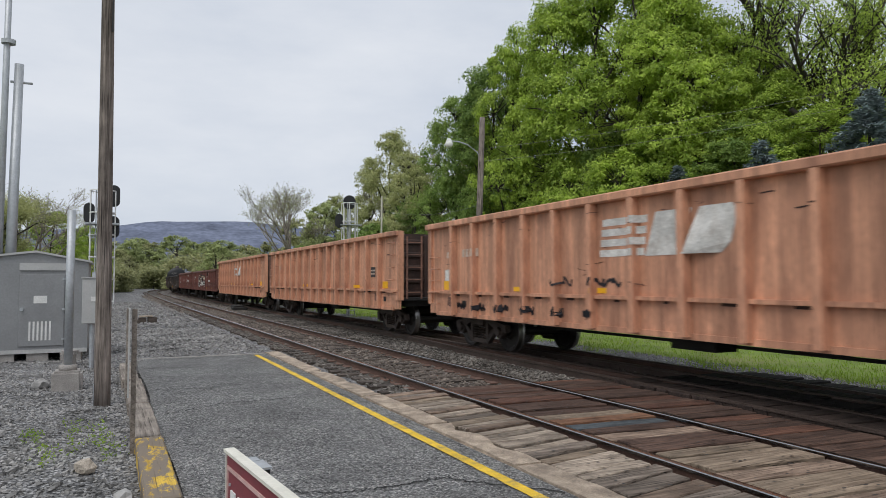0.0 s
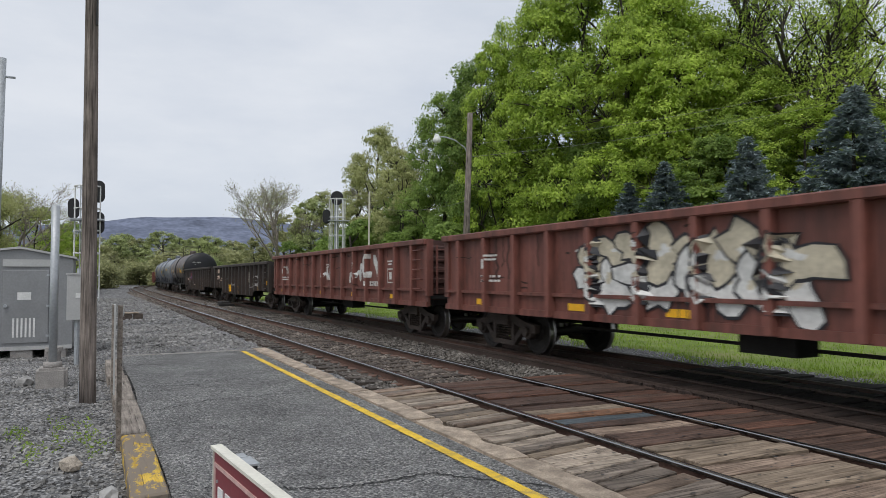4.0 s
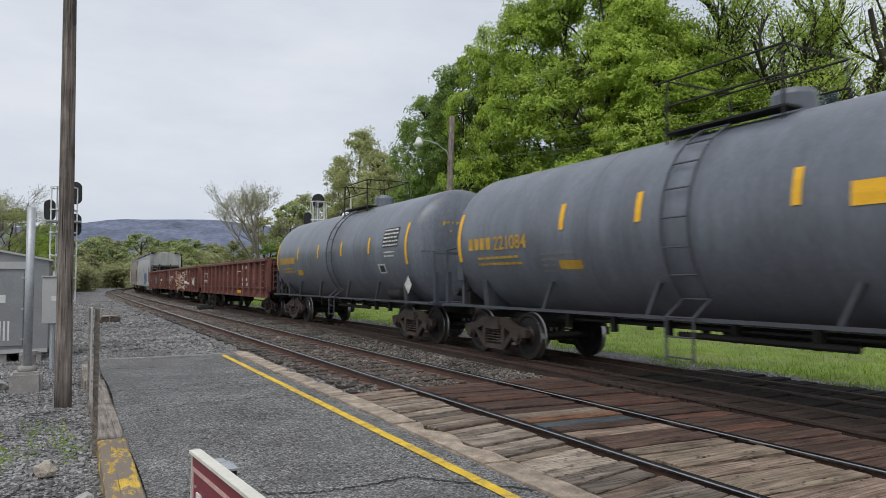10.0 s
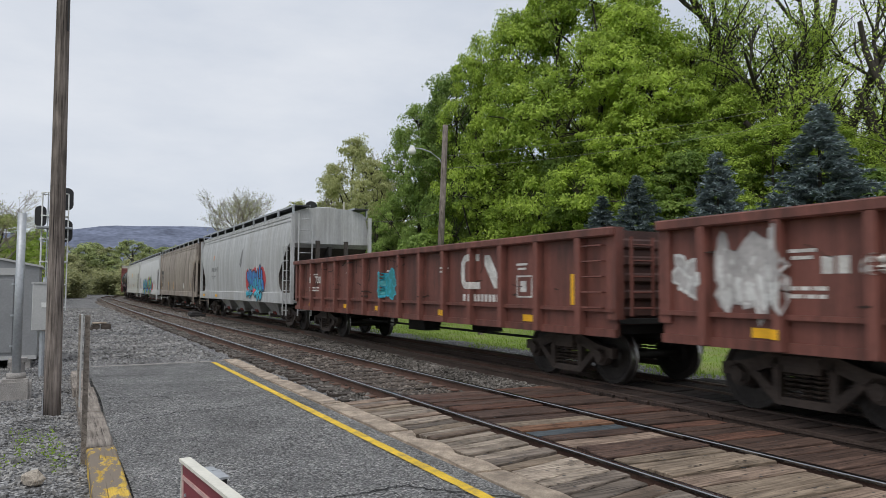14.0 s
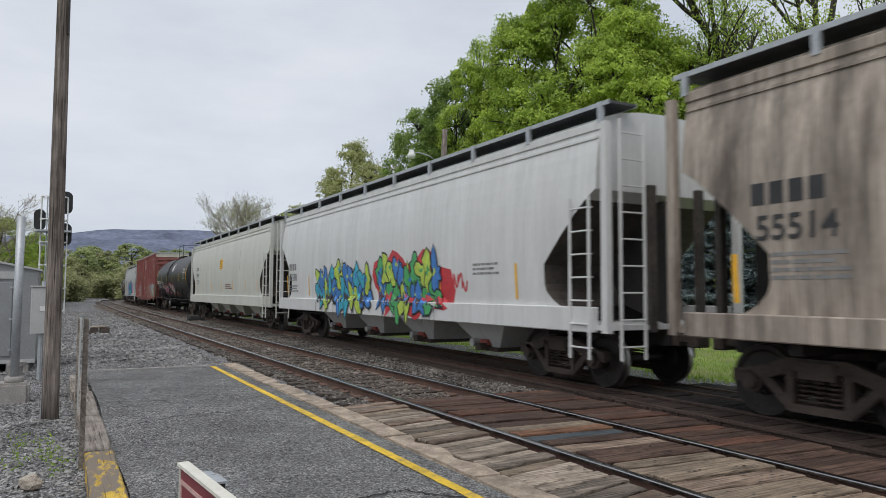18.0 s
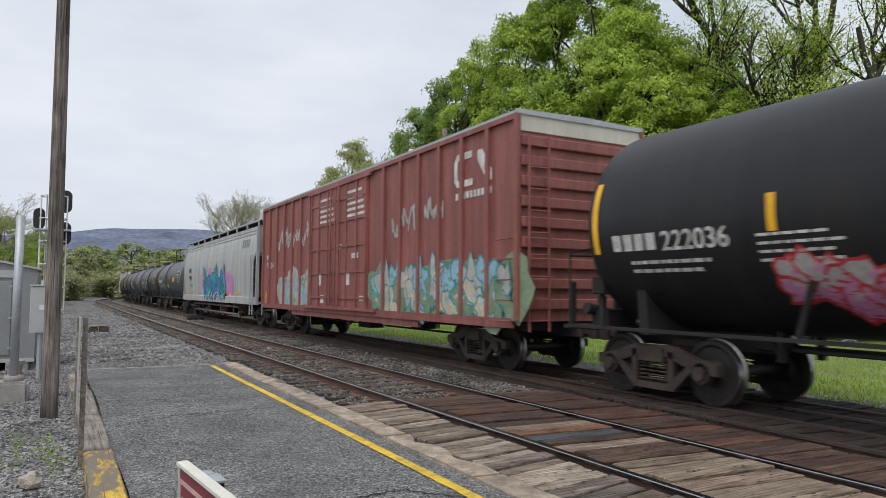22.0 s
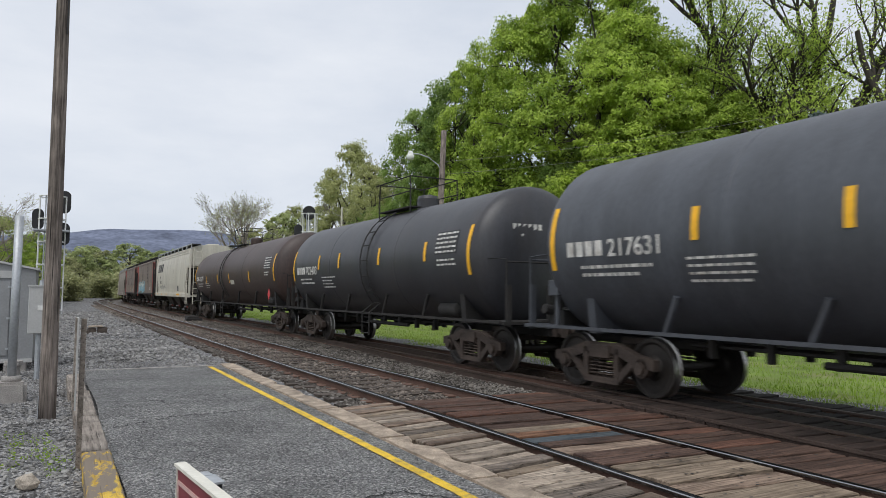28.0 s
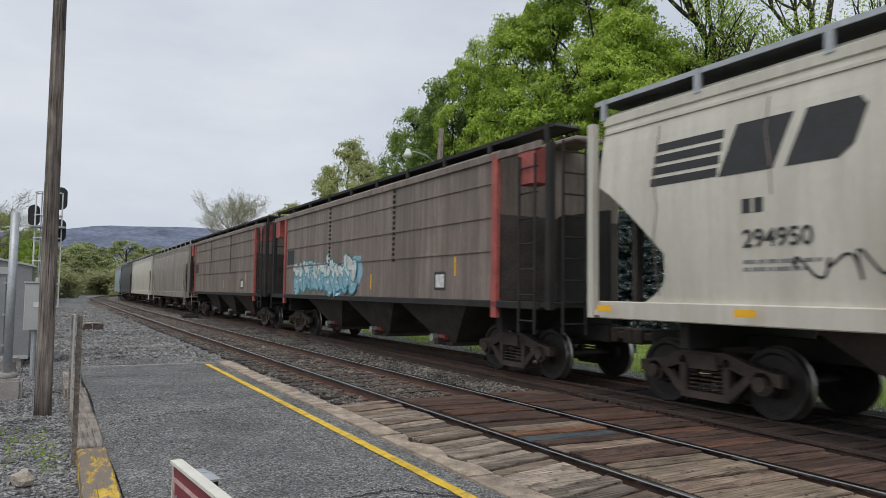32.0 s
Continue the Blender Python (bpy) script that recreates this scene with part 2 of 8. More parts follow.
def wood_mat(name, dark, lite, along="x", rnd=0.3, crack=0.8, stain=None, rough=0.85, bare=0.44):
    """Weathered board: long streaks, dark checks along the grain, blotches, each board its own shade."""
    m = bpy.data.materials.new(name)
    m.use_nodes = True
    n, l = m.node_tree.nodes, m.node_tree.links
    b = n["Principled BSDF"]
    b.inputs["Roughness"].default_value = rough
    b.inputs["Specular IOR Level"].default_value = 0.3
    t = n.new("ShaderNodeTexCoord")
    o = n.new("ShaderNodeObjectInfo")
    off = n.new("ShaderNodeVectorMath")
    off.operation = "MULTIPLY_ADD"
    off.inputs[1].default_value = (31.0, 17.0, 23.0)
    l.new(o.outputs["Random"], off.inputs[0])
    l.new(t.outputs["Object"], off.inputs[2])

    def tex(sa, sc, det, rg_):
        p = n.new("ShaderNodeMapping")
        p.inputs["Scale"].default_value = {"x": (sa, sc, sc), "y": (sc, sa, sc), "z": (sc, sc, sa)}[along]
        l.new(off.outputs[0], p.inputs[0])
        q = n.new("ShaderNodeTexNoise")
        q.inputs["Scale"].default_value, q.inputs["Detail"].default_value, q.inputs["Roughness"].default_value = 1.0, det, rg_
        l.new(p.outputs[0], q.inputs["Vector"])
        return q

    a = tex(1.6, 32, 7, 0.65)
    r = n.new("ShaderNodeValToRGB")
    r.color_ramp.elements[0].position, r.color_ramp.elements[1].position = 0.34, 0.66
    r.color_ramp.elements[0].color, r.color_ramp.elements[1].color = (*dark, 1), (*lite, 1)
    l.new(a.outputs[0], r.inputs[0])
    c = tex(1.1, 75, 3, 0.5)
    cm = n.new("ShaderNodeMapRange")
    cm.inputs["From Min"].default_value, cm.inputs["From Max"].default_value = 0.30, 0.40
    cm.inputs["To Min"].default_value, cm.inputs["To Max"].default_value = 1 - crack, 1.0
    l.new(c.outputs[0], cm.inputs[0])
    bl = tex(3.0, 5.0, 6, 0.6)
    bm_ = n.new("ShaderNodeMapRange")
    bm_.inputs["From Min"].default_value, bm_.inputs["From Max"].default_value = 0.3, 0.7
    bm_.inputs["To Min"].default_value, bm_.inputs["To Max"].default_value = 0.62, 1.3
    l.new(bl.outputs[0], bm_.inputs[0])
    ro = n.new("ShaderNodeMapRange")
    ro.inputs["To Min"].default_value, ro.inputs["To Max"].default_value = 1 - rnd, 1 + rnd
    l.new(o.outputs["Random"], ro.inputs[0])
    last = cm.outputs[0]
    for s in (bm_, ro):
        k = n.new("ShaderNodeMath")
        k.operation = "MULTIPLY"
        l.new(last, k.inputs[0])
        l.new(s.outputs[0], k.inputs[1])
        last = k.outputs[0]
    v = n.new("ShaderNodeVectorMath")
    v.operation = "SCALE"
    l.new(r.outputs[0], v.inputs[0])
    l.new(last, v.inputs["Scale"])
    out = v.outputs[0]
    if stain:
        sn = tex(4.0, 9.0, 8, 0.7)
        sr = n.new("ShaderNodeMapRange")
        sr.inputs["From Min"].default_value, sr.inputs["From Max"].default_value = bare, bare + 0.07
        l.new(sn.outputs[0], sr.inputs[0])
        x = n.new("ShaderNodeMix")
        x.data_type = "RGBA"
        x.inputs["B"].default_value = (*stain, 1)
        l.new(sr.outputs[0], x.inputs["Factor"])
        l.new(out, x.inputs["A"])
        out = x.outputs["Result"]
    l.new(out, b.inputs["Base Color"])
    u = n.new("ShaderNodeBump")
    u.inputs["Strength"].default_value, u.inputs["Distance"].default_value = 0.8, 0.008
    l.new(cm.outputs[0], u.inputs["Height"])
    u2 = n.new("ShaderNodeBump")
    u2.inputs["Strength"].default_value, u2.inputs["Distance"].default_value = 0.5, 0.006
    l.new(a.outputs[0], u2.inputs["Height"])
    l.new(u.outputs[0], u2.inputs["Normal"])
    l.new(u2.outputs[0], b.inputs["Normal"])
    return m


M_ASPH = grit_mat("speckled_asphalt", ((0.12, 0.12, 0.12), (0.29, 0.29, 0.288), (0.4, 0.4, 0.396), (0.72, 0.71, 0.69)), 0.016, 0.9, 0.8, 0.4, (0.27, 0.27, 0.268), 0.6)
M_BED = grit_mat("brown_grey_ballast", ((0.06, 0.05, 0.043), (0.16, 0.14, 0.124), (0.25, 0.222, 0.2), (0.42, 0.4, 0.38)), 0.04, 0.95, 1.0, 0.75, (0.12, 0.096, 0.08), 0.6)
M_GRAV = grit_mat("gravel_bed", ((0.07, 0.07, 0.072), (0.2, 0.2, 0.205), (0.29, 0.286, 0.286), (0.5, 0.495, 0.49)), 0.032, 0.95, 1.0, 0.75, (0.16, 0.153, 0.146), 0.5)
M_STONEB = leaf_mat("brown_ballast_stone", (0.06, 0.048, 0.04), (0.3, 0.255, 0.215), 0)
M_STONE = leaf_mat("ballast_stone", (0.06, 0.058, 0.056), (0.37, 0.36, 0.345), 0)
M_STONET = leaf_mat("track_ballast_stone", (0.05, 0.044, 0.038), (0.28, 0.255, 0.225), 0)
M_SOIL = mat("soil_grass", (0.14, 0.2, 0.035), 0.95, var=0.4, scale=0.8, grain=22, bump=0.6, dirt=(0.26, 0.21, 0.12), dirt_amt=0.5, dirt_scale=0.6)
M_CONC = mat("kerb_concrete", (0.4, 0.325, 0.25), 0.9, var=0.45, scale=5, grain=90, bump=0.9, dirt=(0.16, 0.125, 0.1), dirt_amt=0.6, rnd=0.12, dirt_scale=4)
M_CONC2 = mat("grey_concrete", (0.32, 0.3, 0.28), 0.9, var=0.25, scale=4, grain=60, bump=0.5)
M_YEL = mat("yellow_line_paint", (0.74, 0.49, 0.035), 0.75, var=0.22, scale=3, grain=110, bump=0.5, dirt=(0.22, 0.18, 0.1), dirt_amt=0.7, dirt_scale=9)
M_YELT = wood_mat("worn_yellow_timber", (0.42, 0.26, 0.04), (0.66, 0.45, 0.07), "y", 0.1, 0.7, (0.2, 0.165, 0.13), bare=0.42)
M_TIMB = wood_mat("weathered_timber", (0.15, 0.125, 0.105), (0.33, 0.29, 0.25), "y", 0.15, 0.75)
M_PLANK_L = wood_mat("pale_plank", (0.13, 0.1, 0.077), (0.41, 0.345, 0.275), "x", 0.3, 0.85)
M_PLANK_T = wood_mat("tan_plank", (0.13, 0.097, 0.07), (0.31, 0.245, 0.18), "x", 0.2, 0.75)
# near-black boards: the shade under the train is put into their colour
M_PLANK_O = wood_mat("train_shade_black_plank", (0.009, 0.0072, 0.0065), (0.032, 0.025, 0.022), "x", 0.25, 0.8)
M_PLANK_M = wood_mat("mid_brown_plank", (0.1, 0.068, 0.05), (0.3, 0.225, 0.17), "x", 0.25, 0.75)
M_PLANK_D = wood_mat("dark_plank", (0.038, 0.023, 0.018), (0.13, 0.08, 0.06), "x", 0.3, 0.8)
M_PLANK_G = wood_mat("blue_grey_plank", (0.04, 0.05, 0.056), (0.1, 0.118, 0.13), "x", 0.1, 0.7)
M_PLANK_B = wood_mat("umber_plank", (0.05, 0.024, 0.017), (0.17, 0.085, 0.058), "x", 0.25, 0.8)
M_PLANK_W = wood_mat("worn_grey_plank", (0.09, 0.07, 0.056), (0.27, 0.225, 0.185), "x", 0.3, 0.85)
# brown boards darkened in colour for the shade beside the train
M_PLANK_F = wood_mat("train_shade_brown_plank", (0.018, 0.0125, 0.0105), (0.068, 0.046, 0.038), "x", 0.25, 0.8)
M_PLANK_R = wood_mat("red_brown_plank", (0.11, 0.05, 0.028), (0.3, 0.165, 0.1), "x", 0.2, 0.75)
M_TIE = wood_mat("creosoted_tie", (0.035, 0.026, 0.021), (0.12, 0.1, 0.085), "x", 0.3, 0.8)
M_RAILW = mat("rusty_rail_web", (0.12, 0.068, 0.05), 0.85, var=0.3, scale=2, grain=50, bump=0.4)
M_RAILH = mat("worn_rail_head", (0.34, 0.34, 0.345), 0.22, metal=1.0, var=0.12, scale=2, grain=30, bump=0.03)
M_RAILD = mat("dull_rail_head", (0.1, 0.072, 0.06), 0.55, metal=0.6, var=0.25, scale=2, grain=30, bump=0.2)
M_POLE = wood_mat("weathered_pole_wood", (0.06, 0.049, 0.042), (0.29, 0.245, 0.215), "z", 0.0, 0.85)
M_GALV = mat("galvanised_steel", (0.42, 0.44, 0.46), 0.5, metal=0.5, var=0.12, scale=6, grain=30, bump=0.05)
M_CAB = mat("grey_cabinet_metal", (0.27, 0.275, 0.28), 0.5, metal=0.25, var=0.1, scale=2, grain=25, bump=0.05, dirt=(0.2, 0.2, 0.2), dirt_amt=0.3)
M_CABL = mat("pale_cabinet_metal", (0.46, 0.46, 0.45), 0.5, metal=0.2, var=0.08, scale=3, grain=30, bump=0.05)
M_WHITE = mat("white_paint", (0.72, 0.72, 0.7), 0.55, var=0.12, scale=4, grain=40, bump=0.05, dirt=(0.4, 0.38, 0.35), dirt_amt=0.3)
M_BLACK = mat("black_paint", (0.016, 0.016, 0.017), 0.55, var=0.3, scale=3, grain=40, bump=0.1)
M_SIGNW = mat("cream_sign_frame", (0.7, 0.68, 0.59), 0.5, var=0.1, scale=5, grain=60, bump=0.05, dirt=(0.45, 0.42, 0.36), dirt_amt=0.4)
M_SIGNL = mat("faded_pink_line", (0.5, 0.33, 0.3), 0.6, var=0.2, bump=0.0)
M_SIGNR = mat("maroon_sign_paint", (0.2, 0.028, 0.04), 0.45, var=0.12, scale=4, grain=40, bump=0.03)
# blue base colour stands in for air haze over the woods
M_HILL = mat("haze_blue_wooded_hill", (0.15, 0.17, 0.23), 1.0, var=0.3, scale=0.012, grain=0.06, bump=0.0, spec=0.0)
M_BARK = mat("dark_bark", (0.05, 0.042, 0.035), 0.95, var=0.35, scale=3, grain=20, bump=0.6, stretch=(4, 4, 0.7))
M_TWIG = mat("grey_twig", (0.26, 0.225, 0.195), 0.95, var=0.25, scale=3, grain=20, bump=0.1)
M_LEAF = leaf_mat("spring_leaf", (0.155, 0.25, 0.036), (0.58, 0.72, 0.13), 0.45)
M_LEAFD = leaf_mat("dark_leaf", (0.11, 0.19, 0.045), (0.36, 0.48, 0.12), 0.42)
M_LEAFO = leaf_mat("olive_young_leaf", (0.28, 0.31, 0.12), (0.52, 0.53, 0.24), 0.35)
# far foliage: distance haze is mixed into both leaf colours
M_LEAFF = leaf_mat("hazed_young_leaf", (0.2, 0.22, 0.1), (0.5, 0.5, 0.25), 0.4)
M_LEAFG = leaf_mat("hazed_green_leaf", (0.2, 0.25, 0.1), (0.5, 0.55, 0.25), 0.4)
M_SPRUCE = leaf_mat("blue_spruce_needle", (0.085, 0.12, 0.125), (0.36, 0.43, 0.44), 0.15)
M_GRASS = leaf_mat("grass_blade", (0.16, 0.27, 0.03), (0.34, 0.47, 0.07), 0.4)
M_ROCK = mat("pale_rock", (0.46, 0.4, 0.33), 0.9, var=0.3, scale=5, grain=30, bump=0.6)


# ---- building helpers ----
def box(bm, x0, x1, y0, y1, z0, z1, m=None):
    vs = [bm.verts.new(p) for p in ((x0, y0, z0), (x1, y0, z0), (x1, y1, z0), (x0, y1, z0), (x0, y0, z1), (x1, y0, z1), (x1, y1, z1), (x0, y1, z1))]
    if m is not None:
        for v in vs:
            v.co = m @ v.co
    for f in ((3, 2, 1, 0), (4, 5, 6, 7), (0, 1, 5, 4), (1, 2, 6, 5), (2, 3, 7, 6), (3, 0, 4, 7)):
        bm.faces.new([vs[i] for i in f])
    return vs


def tube(bm, pts, r, n=6, r1=None, cap=True):
    pts = [Vector(p) for p in pts]
    rings = []
    for i, p in enumerate(pts):
        d = (pts[min(i + 1, len(pts) - 1)] - pts[max(i - 1, 0)]).normalized()
        a = d.orthogonal().normalized()
        c = d.cross(a)
        k = i / max(1, len(pts) - 1)
        rr = r + ((r1 if r1 is not None else r) - r) * k
        rings.append([bm.verts.new(p + (a * math.cos(t) + c * math.sin(t)) * rr) for t in [2 * math.pi * j / n for j in range(n)]])
    for q0, q1 in zip(rings, rings[1:]):
        for j in range(n):
            bm.faces.new((q0[j], q0[(j + 1) % n], q1[(j + 1) % n], q1[j]))
    if cap:
        bm.faces.new(rings[0][::-1])
        bm.faces.new(rings[-1])


def prism(bm, prof, y0, y1, m=None):
    """Extrudes a closed (x, z) outline along y."""
    a = [bm.verts.new((x, y0, z)) for x, z in prof]
    b = [bm.verts.new((x, y1, z)) for x, z in prof]
    if m is not None:
        for v in a + b:
            v.co = m @ v.co
    n = len(prof)
    for i in range(n):
        bm.faces.new((a[i], a[(i + 1) % n], b[(i + 1) % n], b[i]))
    bm.faces.new(a[::-1])
    bm.faces.new(b)


def prism_x(bm, prof, x0, x1):
    """Extrudes a closed (y, z) outline along x."""
    a = [bm.verts.new((x0, y, z)) for y, z in prof]
    b = [bm.verts.new((x1, y, z)) for y, z in prof]
    n = len(prof)
    for i in range(n):
        bm.faces.new((a[i], a[(i + 1) % n], b[(i + 1) % n], b[i]))
    bm.faces.new(a[::-1])
    bm.faces.new(b)


def done(bm, name, smooth=False):
    bmesh.ops.recalc_face_normals(bm, faces=bm.faces[:])
    me = bpy.data.meshes.new(name)
    bm.to_mesh(me)
    bm.free()
    if smooth:
        for p in me.polygons:
            p.use_smooth = True
    return me


def part(name, bm, material, parent=None, label="", smooth=False):
    me = bm if isinstance(bm, bpy.types.Mesh) else done(bm, name, smooth)
    if not me.materials:
        me.materials.append(material)
    ob = new(name, me)
    if parent is not None:
        ob.parent = parent
    if label:
        ob["label"] = label
    return ob


def empty(name, label, category, group="", kind=""):
    ob = new(name)
    ob.empty_display_size = 0.3
    return tagged(ob, label, category, group, kind)


def boxes(name, lst, material, parent=None, label="", bevel=0.0):
    bm = bmesh.new()
    for b in lst:
        box(bm, *b)
    if bevel:
        bmesh.ops.bevel(bm, geom=bm.edges[:], offset=bevel, segments=1, affect="EDGES")
    return part(name, bm, material, parent, label)


# ---- the line of the railway: s runs along it away from the eye, off is to its right ----
KN_S = (-40, 15, 45, 75, 100, 125, 175, 200)
KN_K = (-1.0e-3, -0.2e-3, 0.34e-3, 0.33e-3, 0.6e-3, 3.6e-3, 3.6e-3, 0.0)
LS = np.arange(-520, 700, 0.25)
LC = np.interp(LS, KN_S, KN_K)
LC[LS < -40] = 0
LTH = np.cumsum(LC) * 0.25
I0 = int(np.argmin(abs(LS)))
LTH -= LTH[I0]
LX = np.cumsum(np.sin(LTH)) * 0.25
LY = np.cumsum(np.cos(LTH)) * 0.25
LX -= LX[I0]
LY -= LY[I0]


def line(s, off, z=0.0):
    t = np.interp(s, LS, LTH)
    return Vector((np.interp(s, LS, LX) + off * math.cos(t), np.interp(s, LS, LY) - off * math.sin(t), z))


RA, GA, SPC = 4.423, 1.505, 3.66
NEAR_C, FAR_C = RA + GA / 2, RA + SPC + GA / 2


def ribbon(bm, prof, s0, s1, step, off):
    """Sweeps a closed (across, up) outline along the railway."""
    prev = None
    ss = list(np.arange(s0, s1, step)) + [s1]
    for s in ss:
        ring = [bm.verts.new(line(s, off + a, z)) for a, z in prof]
        if prev:
            n = len(prof)
            for i in range(n):
                bm.faces.new((prev[i], prev[(i + 1) % n], ring[(i + 1) % n], ring[i]))
        else:
            bm.faces.new(ring[::-1])
        prev = ring
    bm.faces.new(prev)


# ---- ground ----
GZ = -0.09
bm = bmesh.new()
xs = [-3000, -800, -200, -60, -20] + list(np.arange(-12, 13, 0.5)) + [16, 24, 40, 70, 120, 300, 1000, 3000]
ys = [-3000, -600, -150, -40, -10] + list(np.arange(-4, 41, 0.5)) + [45, 55, 70, 90, 120, 160, 220, 400, 1000, 3500]


def ground_z(x, y):
    z = GZ - 0.1
    if -12 < x < 13 and -4 < y < 41:
        z += 0.03 * noise.noise((x * 0.7, y * 0.7, 0)) + 0.02 * noise.noise((x * 2, y * 2, 3))
    if x < 3.3:
        z += 0.08
    if x > 10.6:
        z += 0.04
    return z


gv = {}
for i, x in enumerate(xs):
    for j, y in enumerate(ys):
        gv[i, j] = bm.verts.new((x, y, ground_z(x, y)))
for i in range(len(xs) - 1):
    for j in range(len(ys) - 1):
        f = bm.faces.new((gv[i, j], gv[i + 1, j], gv[i + 1, j + 1], gv[i, j + 1]))
        cx, cy = (xs[i] + xs[i + 1]) / 2, (ys[j] + ys[j + 1]) / 2
        f.material_index = 1 if cx > 11.4 or (cx < -9) or cy > 200 else 0
        f.smooth = True
ground = part("ground", bm, M_GRAV)
ground.data.materials.append(M_SOIL)
tagged(ground, "grey gravel yard beside a mown green lawn", "ground", kind="structure")

# raised ballast shoulder under both tracks
bm = bmesh.new()
ribbon(bm, [(-1.75, -0.34), (-1.1, -0.165), (5.0, -0.165), (5.9, -0.34)], -60, 330, 3, NEAR_C - 0.1)
tagged(part("ballast_bed", bm, M_BED), "grey crushed stone ballast under two tracks", "ballast", kind="structure")


def stones(name, label, spots, size, material=None):
    g = np.random.default_rng(5)
    n = len(spots)
    base = np.array([(x, y, z) for z in (-1, 1) for y in (-1, 1) for x in (-1, 1)]) * 0.62
    faces = np.array([(0, 2, 3, 1), (4, 5, 7, 6), (0, 1, 5, 4), (2, 6, 7, 3), (0, 4, 6, 2), (1, 3, 7, 5)])
    v = base[None] + g.uniform(-0.42, 0.42, (n, 8, 3))
    a, q = g.uniform(0, 6.283, n), g.uniform(-0.7, 0.7, n)
    ca, sa_, cq, sq = np.cos(a)[:, None], np.sin(a)[:, None], np.cos(q)[:, None], np.sin(q)[:, None]
    y1, z1 = v[:, :, 1] * cq - v[:, :, 2] * sq, v[:, :, 1] * sq + v[:, :, 2] * cq
    x2, y2 = v[:, :, 0] * ca - y1 * sa_, v[:, :, 0] * sa_ + y1 * ca
    k = (size * g.uniform(0.5, 1.0, n) ** 1.3 * (1 + 0.6 * (g.random(n) > 0.92)))[:, None]
    sp = np.array(spots)
    V = np.stack([x2 * k + sp[:, :1], y2 * k + sp[:, 1:2], z1 * k * 0.8 + sp[:, 2:] + k * 0.2], 2).reshape(-1, 3)
    Fc = (faces[None] + 8 * np.arange(n)[:, None, None]).reshape(-1, 4)
    me = bpy.data.meshes.new(name)
    me.from_pydata(V.tolist(), [], Fc.tolist())
    return tagged(part(name, me, material or M_STONE), label, "gravel", kind="stuff")


rg = random.Random(11)
spots = []
while len(spots) < 26000:
    y = 4.5 + 22 * rg.random() ** 1.5
    x = rg.uniform(-4.5, 0.3 if y < 15 else 3.3)
    if -1.0 < x < 0.6 and y < 4.6:
        continue
    spots.append((x, y, ground_z(x, y)))
stones("yard_gravel", "loose grey crushed stone lying in the yard", spots, 0.026)
spots, brown = [], []
while len(spots) + len(brown) < 34000:
    s = 1 + 42 * rg.random() ** 1.2
    o = rg.uniform(3.42, 10.3)
    if s < 9.4 and 3.4 < o < 10.2:
        continue
    z = -0.16 if 3.9 < o < 9.8 else -0.24
    p = line(s, o)
    if p.y < 15.6 and p.x < 3.45:
        continue
    (brown if 4.55 < o < 5.8 or o > 7.9 else spots).append((p.x, p.y, z))
stones("track_ballast_stones", "grey crushed ballast stones beside the rails", spots, 0.036, M_STONET)
stones("brown_ballast_stones", "rust-brown ballast stones between the rails", brown, 0.036, M_STONEB)

spots = []
while len(spots) < 9000:
    y = 18 + 45 * rg.random() ** 1.3
    x = rg.uniform(-4.0, 3.6)
    spots.append((x, y, ground_z(x, y)))
stones("coarse_yard_stone", "coarse grey stone beside the line", spots, 0.055)
spots = []
while len(spots) < 5000:
    p = line(40 + 55 * rg.random(), rg.uniform(3.3, 10.2))
    spots.append((p.x, p.y, -0.165))
stones("coarse_track_stone", "coarse brown-grey ballast along the curve", spots, 0.055, M_STONEB)

# rails
HEADP = [(-0.036, -0.002), (-0.03, 0.0), (0.03, 0.0), (0.036, -0.002), (0.036, -0.034), (0.012, -0.045), (0.012, -0.14), (0.07, -0.155), (0.07, -0.17), (-0.07, -0.17), (-0.07, -0.155), (-0.012, -0.14), (-0.012, -0.045), (-0.036, -0.034)]
WEB = [(-0.034, -0.02), (0.034, -0.02), (0.034, -0.034)] + HEADP[5:13] + [(-0.034, -0.034)]
TOP = [(-0.043, -0.032), (-0.043, -0.008), (-0.033, -0.001), (0, 0.001), (0.033, -0.001), (0.043, -0.008), (0.043, -0.032)]


def track(name, label, c, shiny):
    tr = empty(name, label, "railway track", kind="structure")
    for k in (-1, 1):
        bm = bmesh.new()
        ribbon(bm, WEB, -60, 330, 1.5, c + k * GA / 2)
        r = part("rail", bm, M_RAILW, tr, "rust-brown steel rail")
        bm = bmesh.new()
        ribbon(bm, TOP, -60, 330, 1.5, c + k * GA / 2)
        part("rail_head", bm, M_RAILH if shiny else M_RAILD, r, "polished running surface")
    return tr


near_track = track("near_track", "rusty steel rails on dark wooden ties in ballast", NEAR_C, True)
far_track = track("far_track", "dark steel rails under the passing freight train", FAR_C, False)
bm = bmesh.new()
pr = None
for x, y in ((6.95, -30), (7.12, 0), (7.3, 5), (7.47, 9.5), (7.55, 15), (7.9, 20), (8.0, 26)):
    ring = [bm.verts.new((x + a, y, z - 0.004)) for a, z in HEADP]
    if pr:
        for i in range(len(HEADP)):
            bm.faces.new((pr[i], pr[(i + 1) % len(HEADP)], ring[(i + 1) % len(HEADP)], ring[i]))
    pr = ring
tagged(part("spare_rail", bm, M_RAILD), "dull rusty loose rail lying between the tracks", "rail")
bm = bmesh.new()
ribbon(bm, HEADP, -20, 24, 2, 8.92)
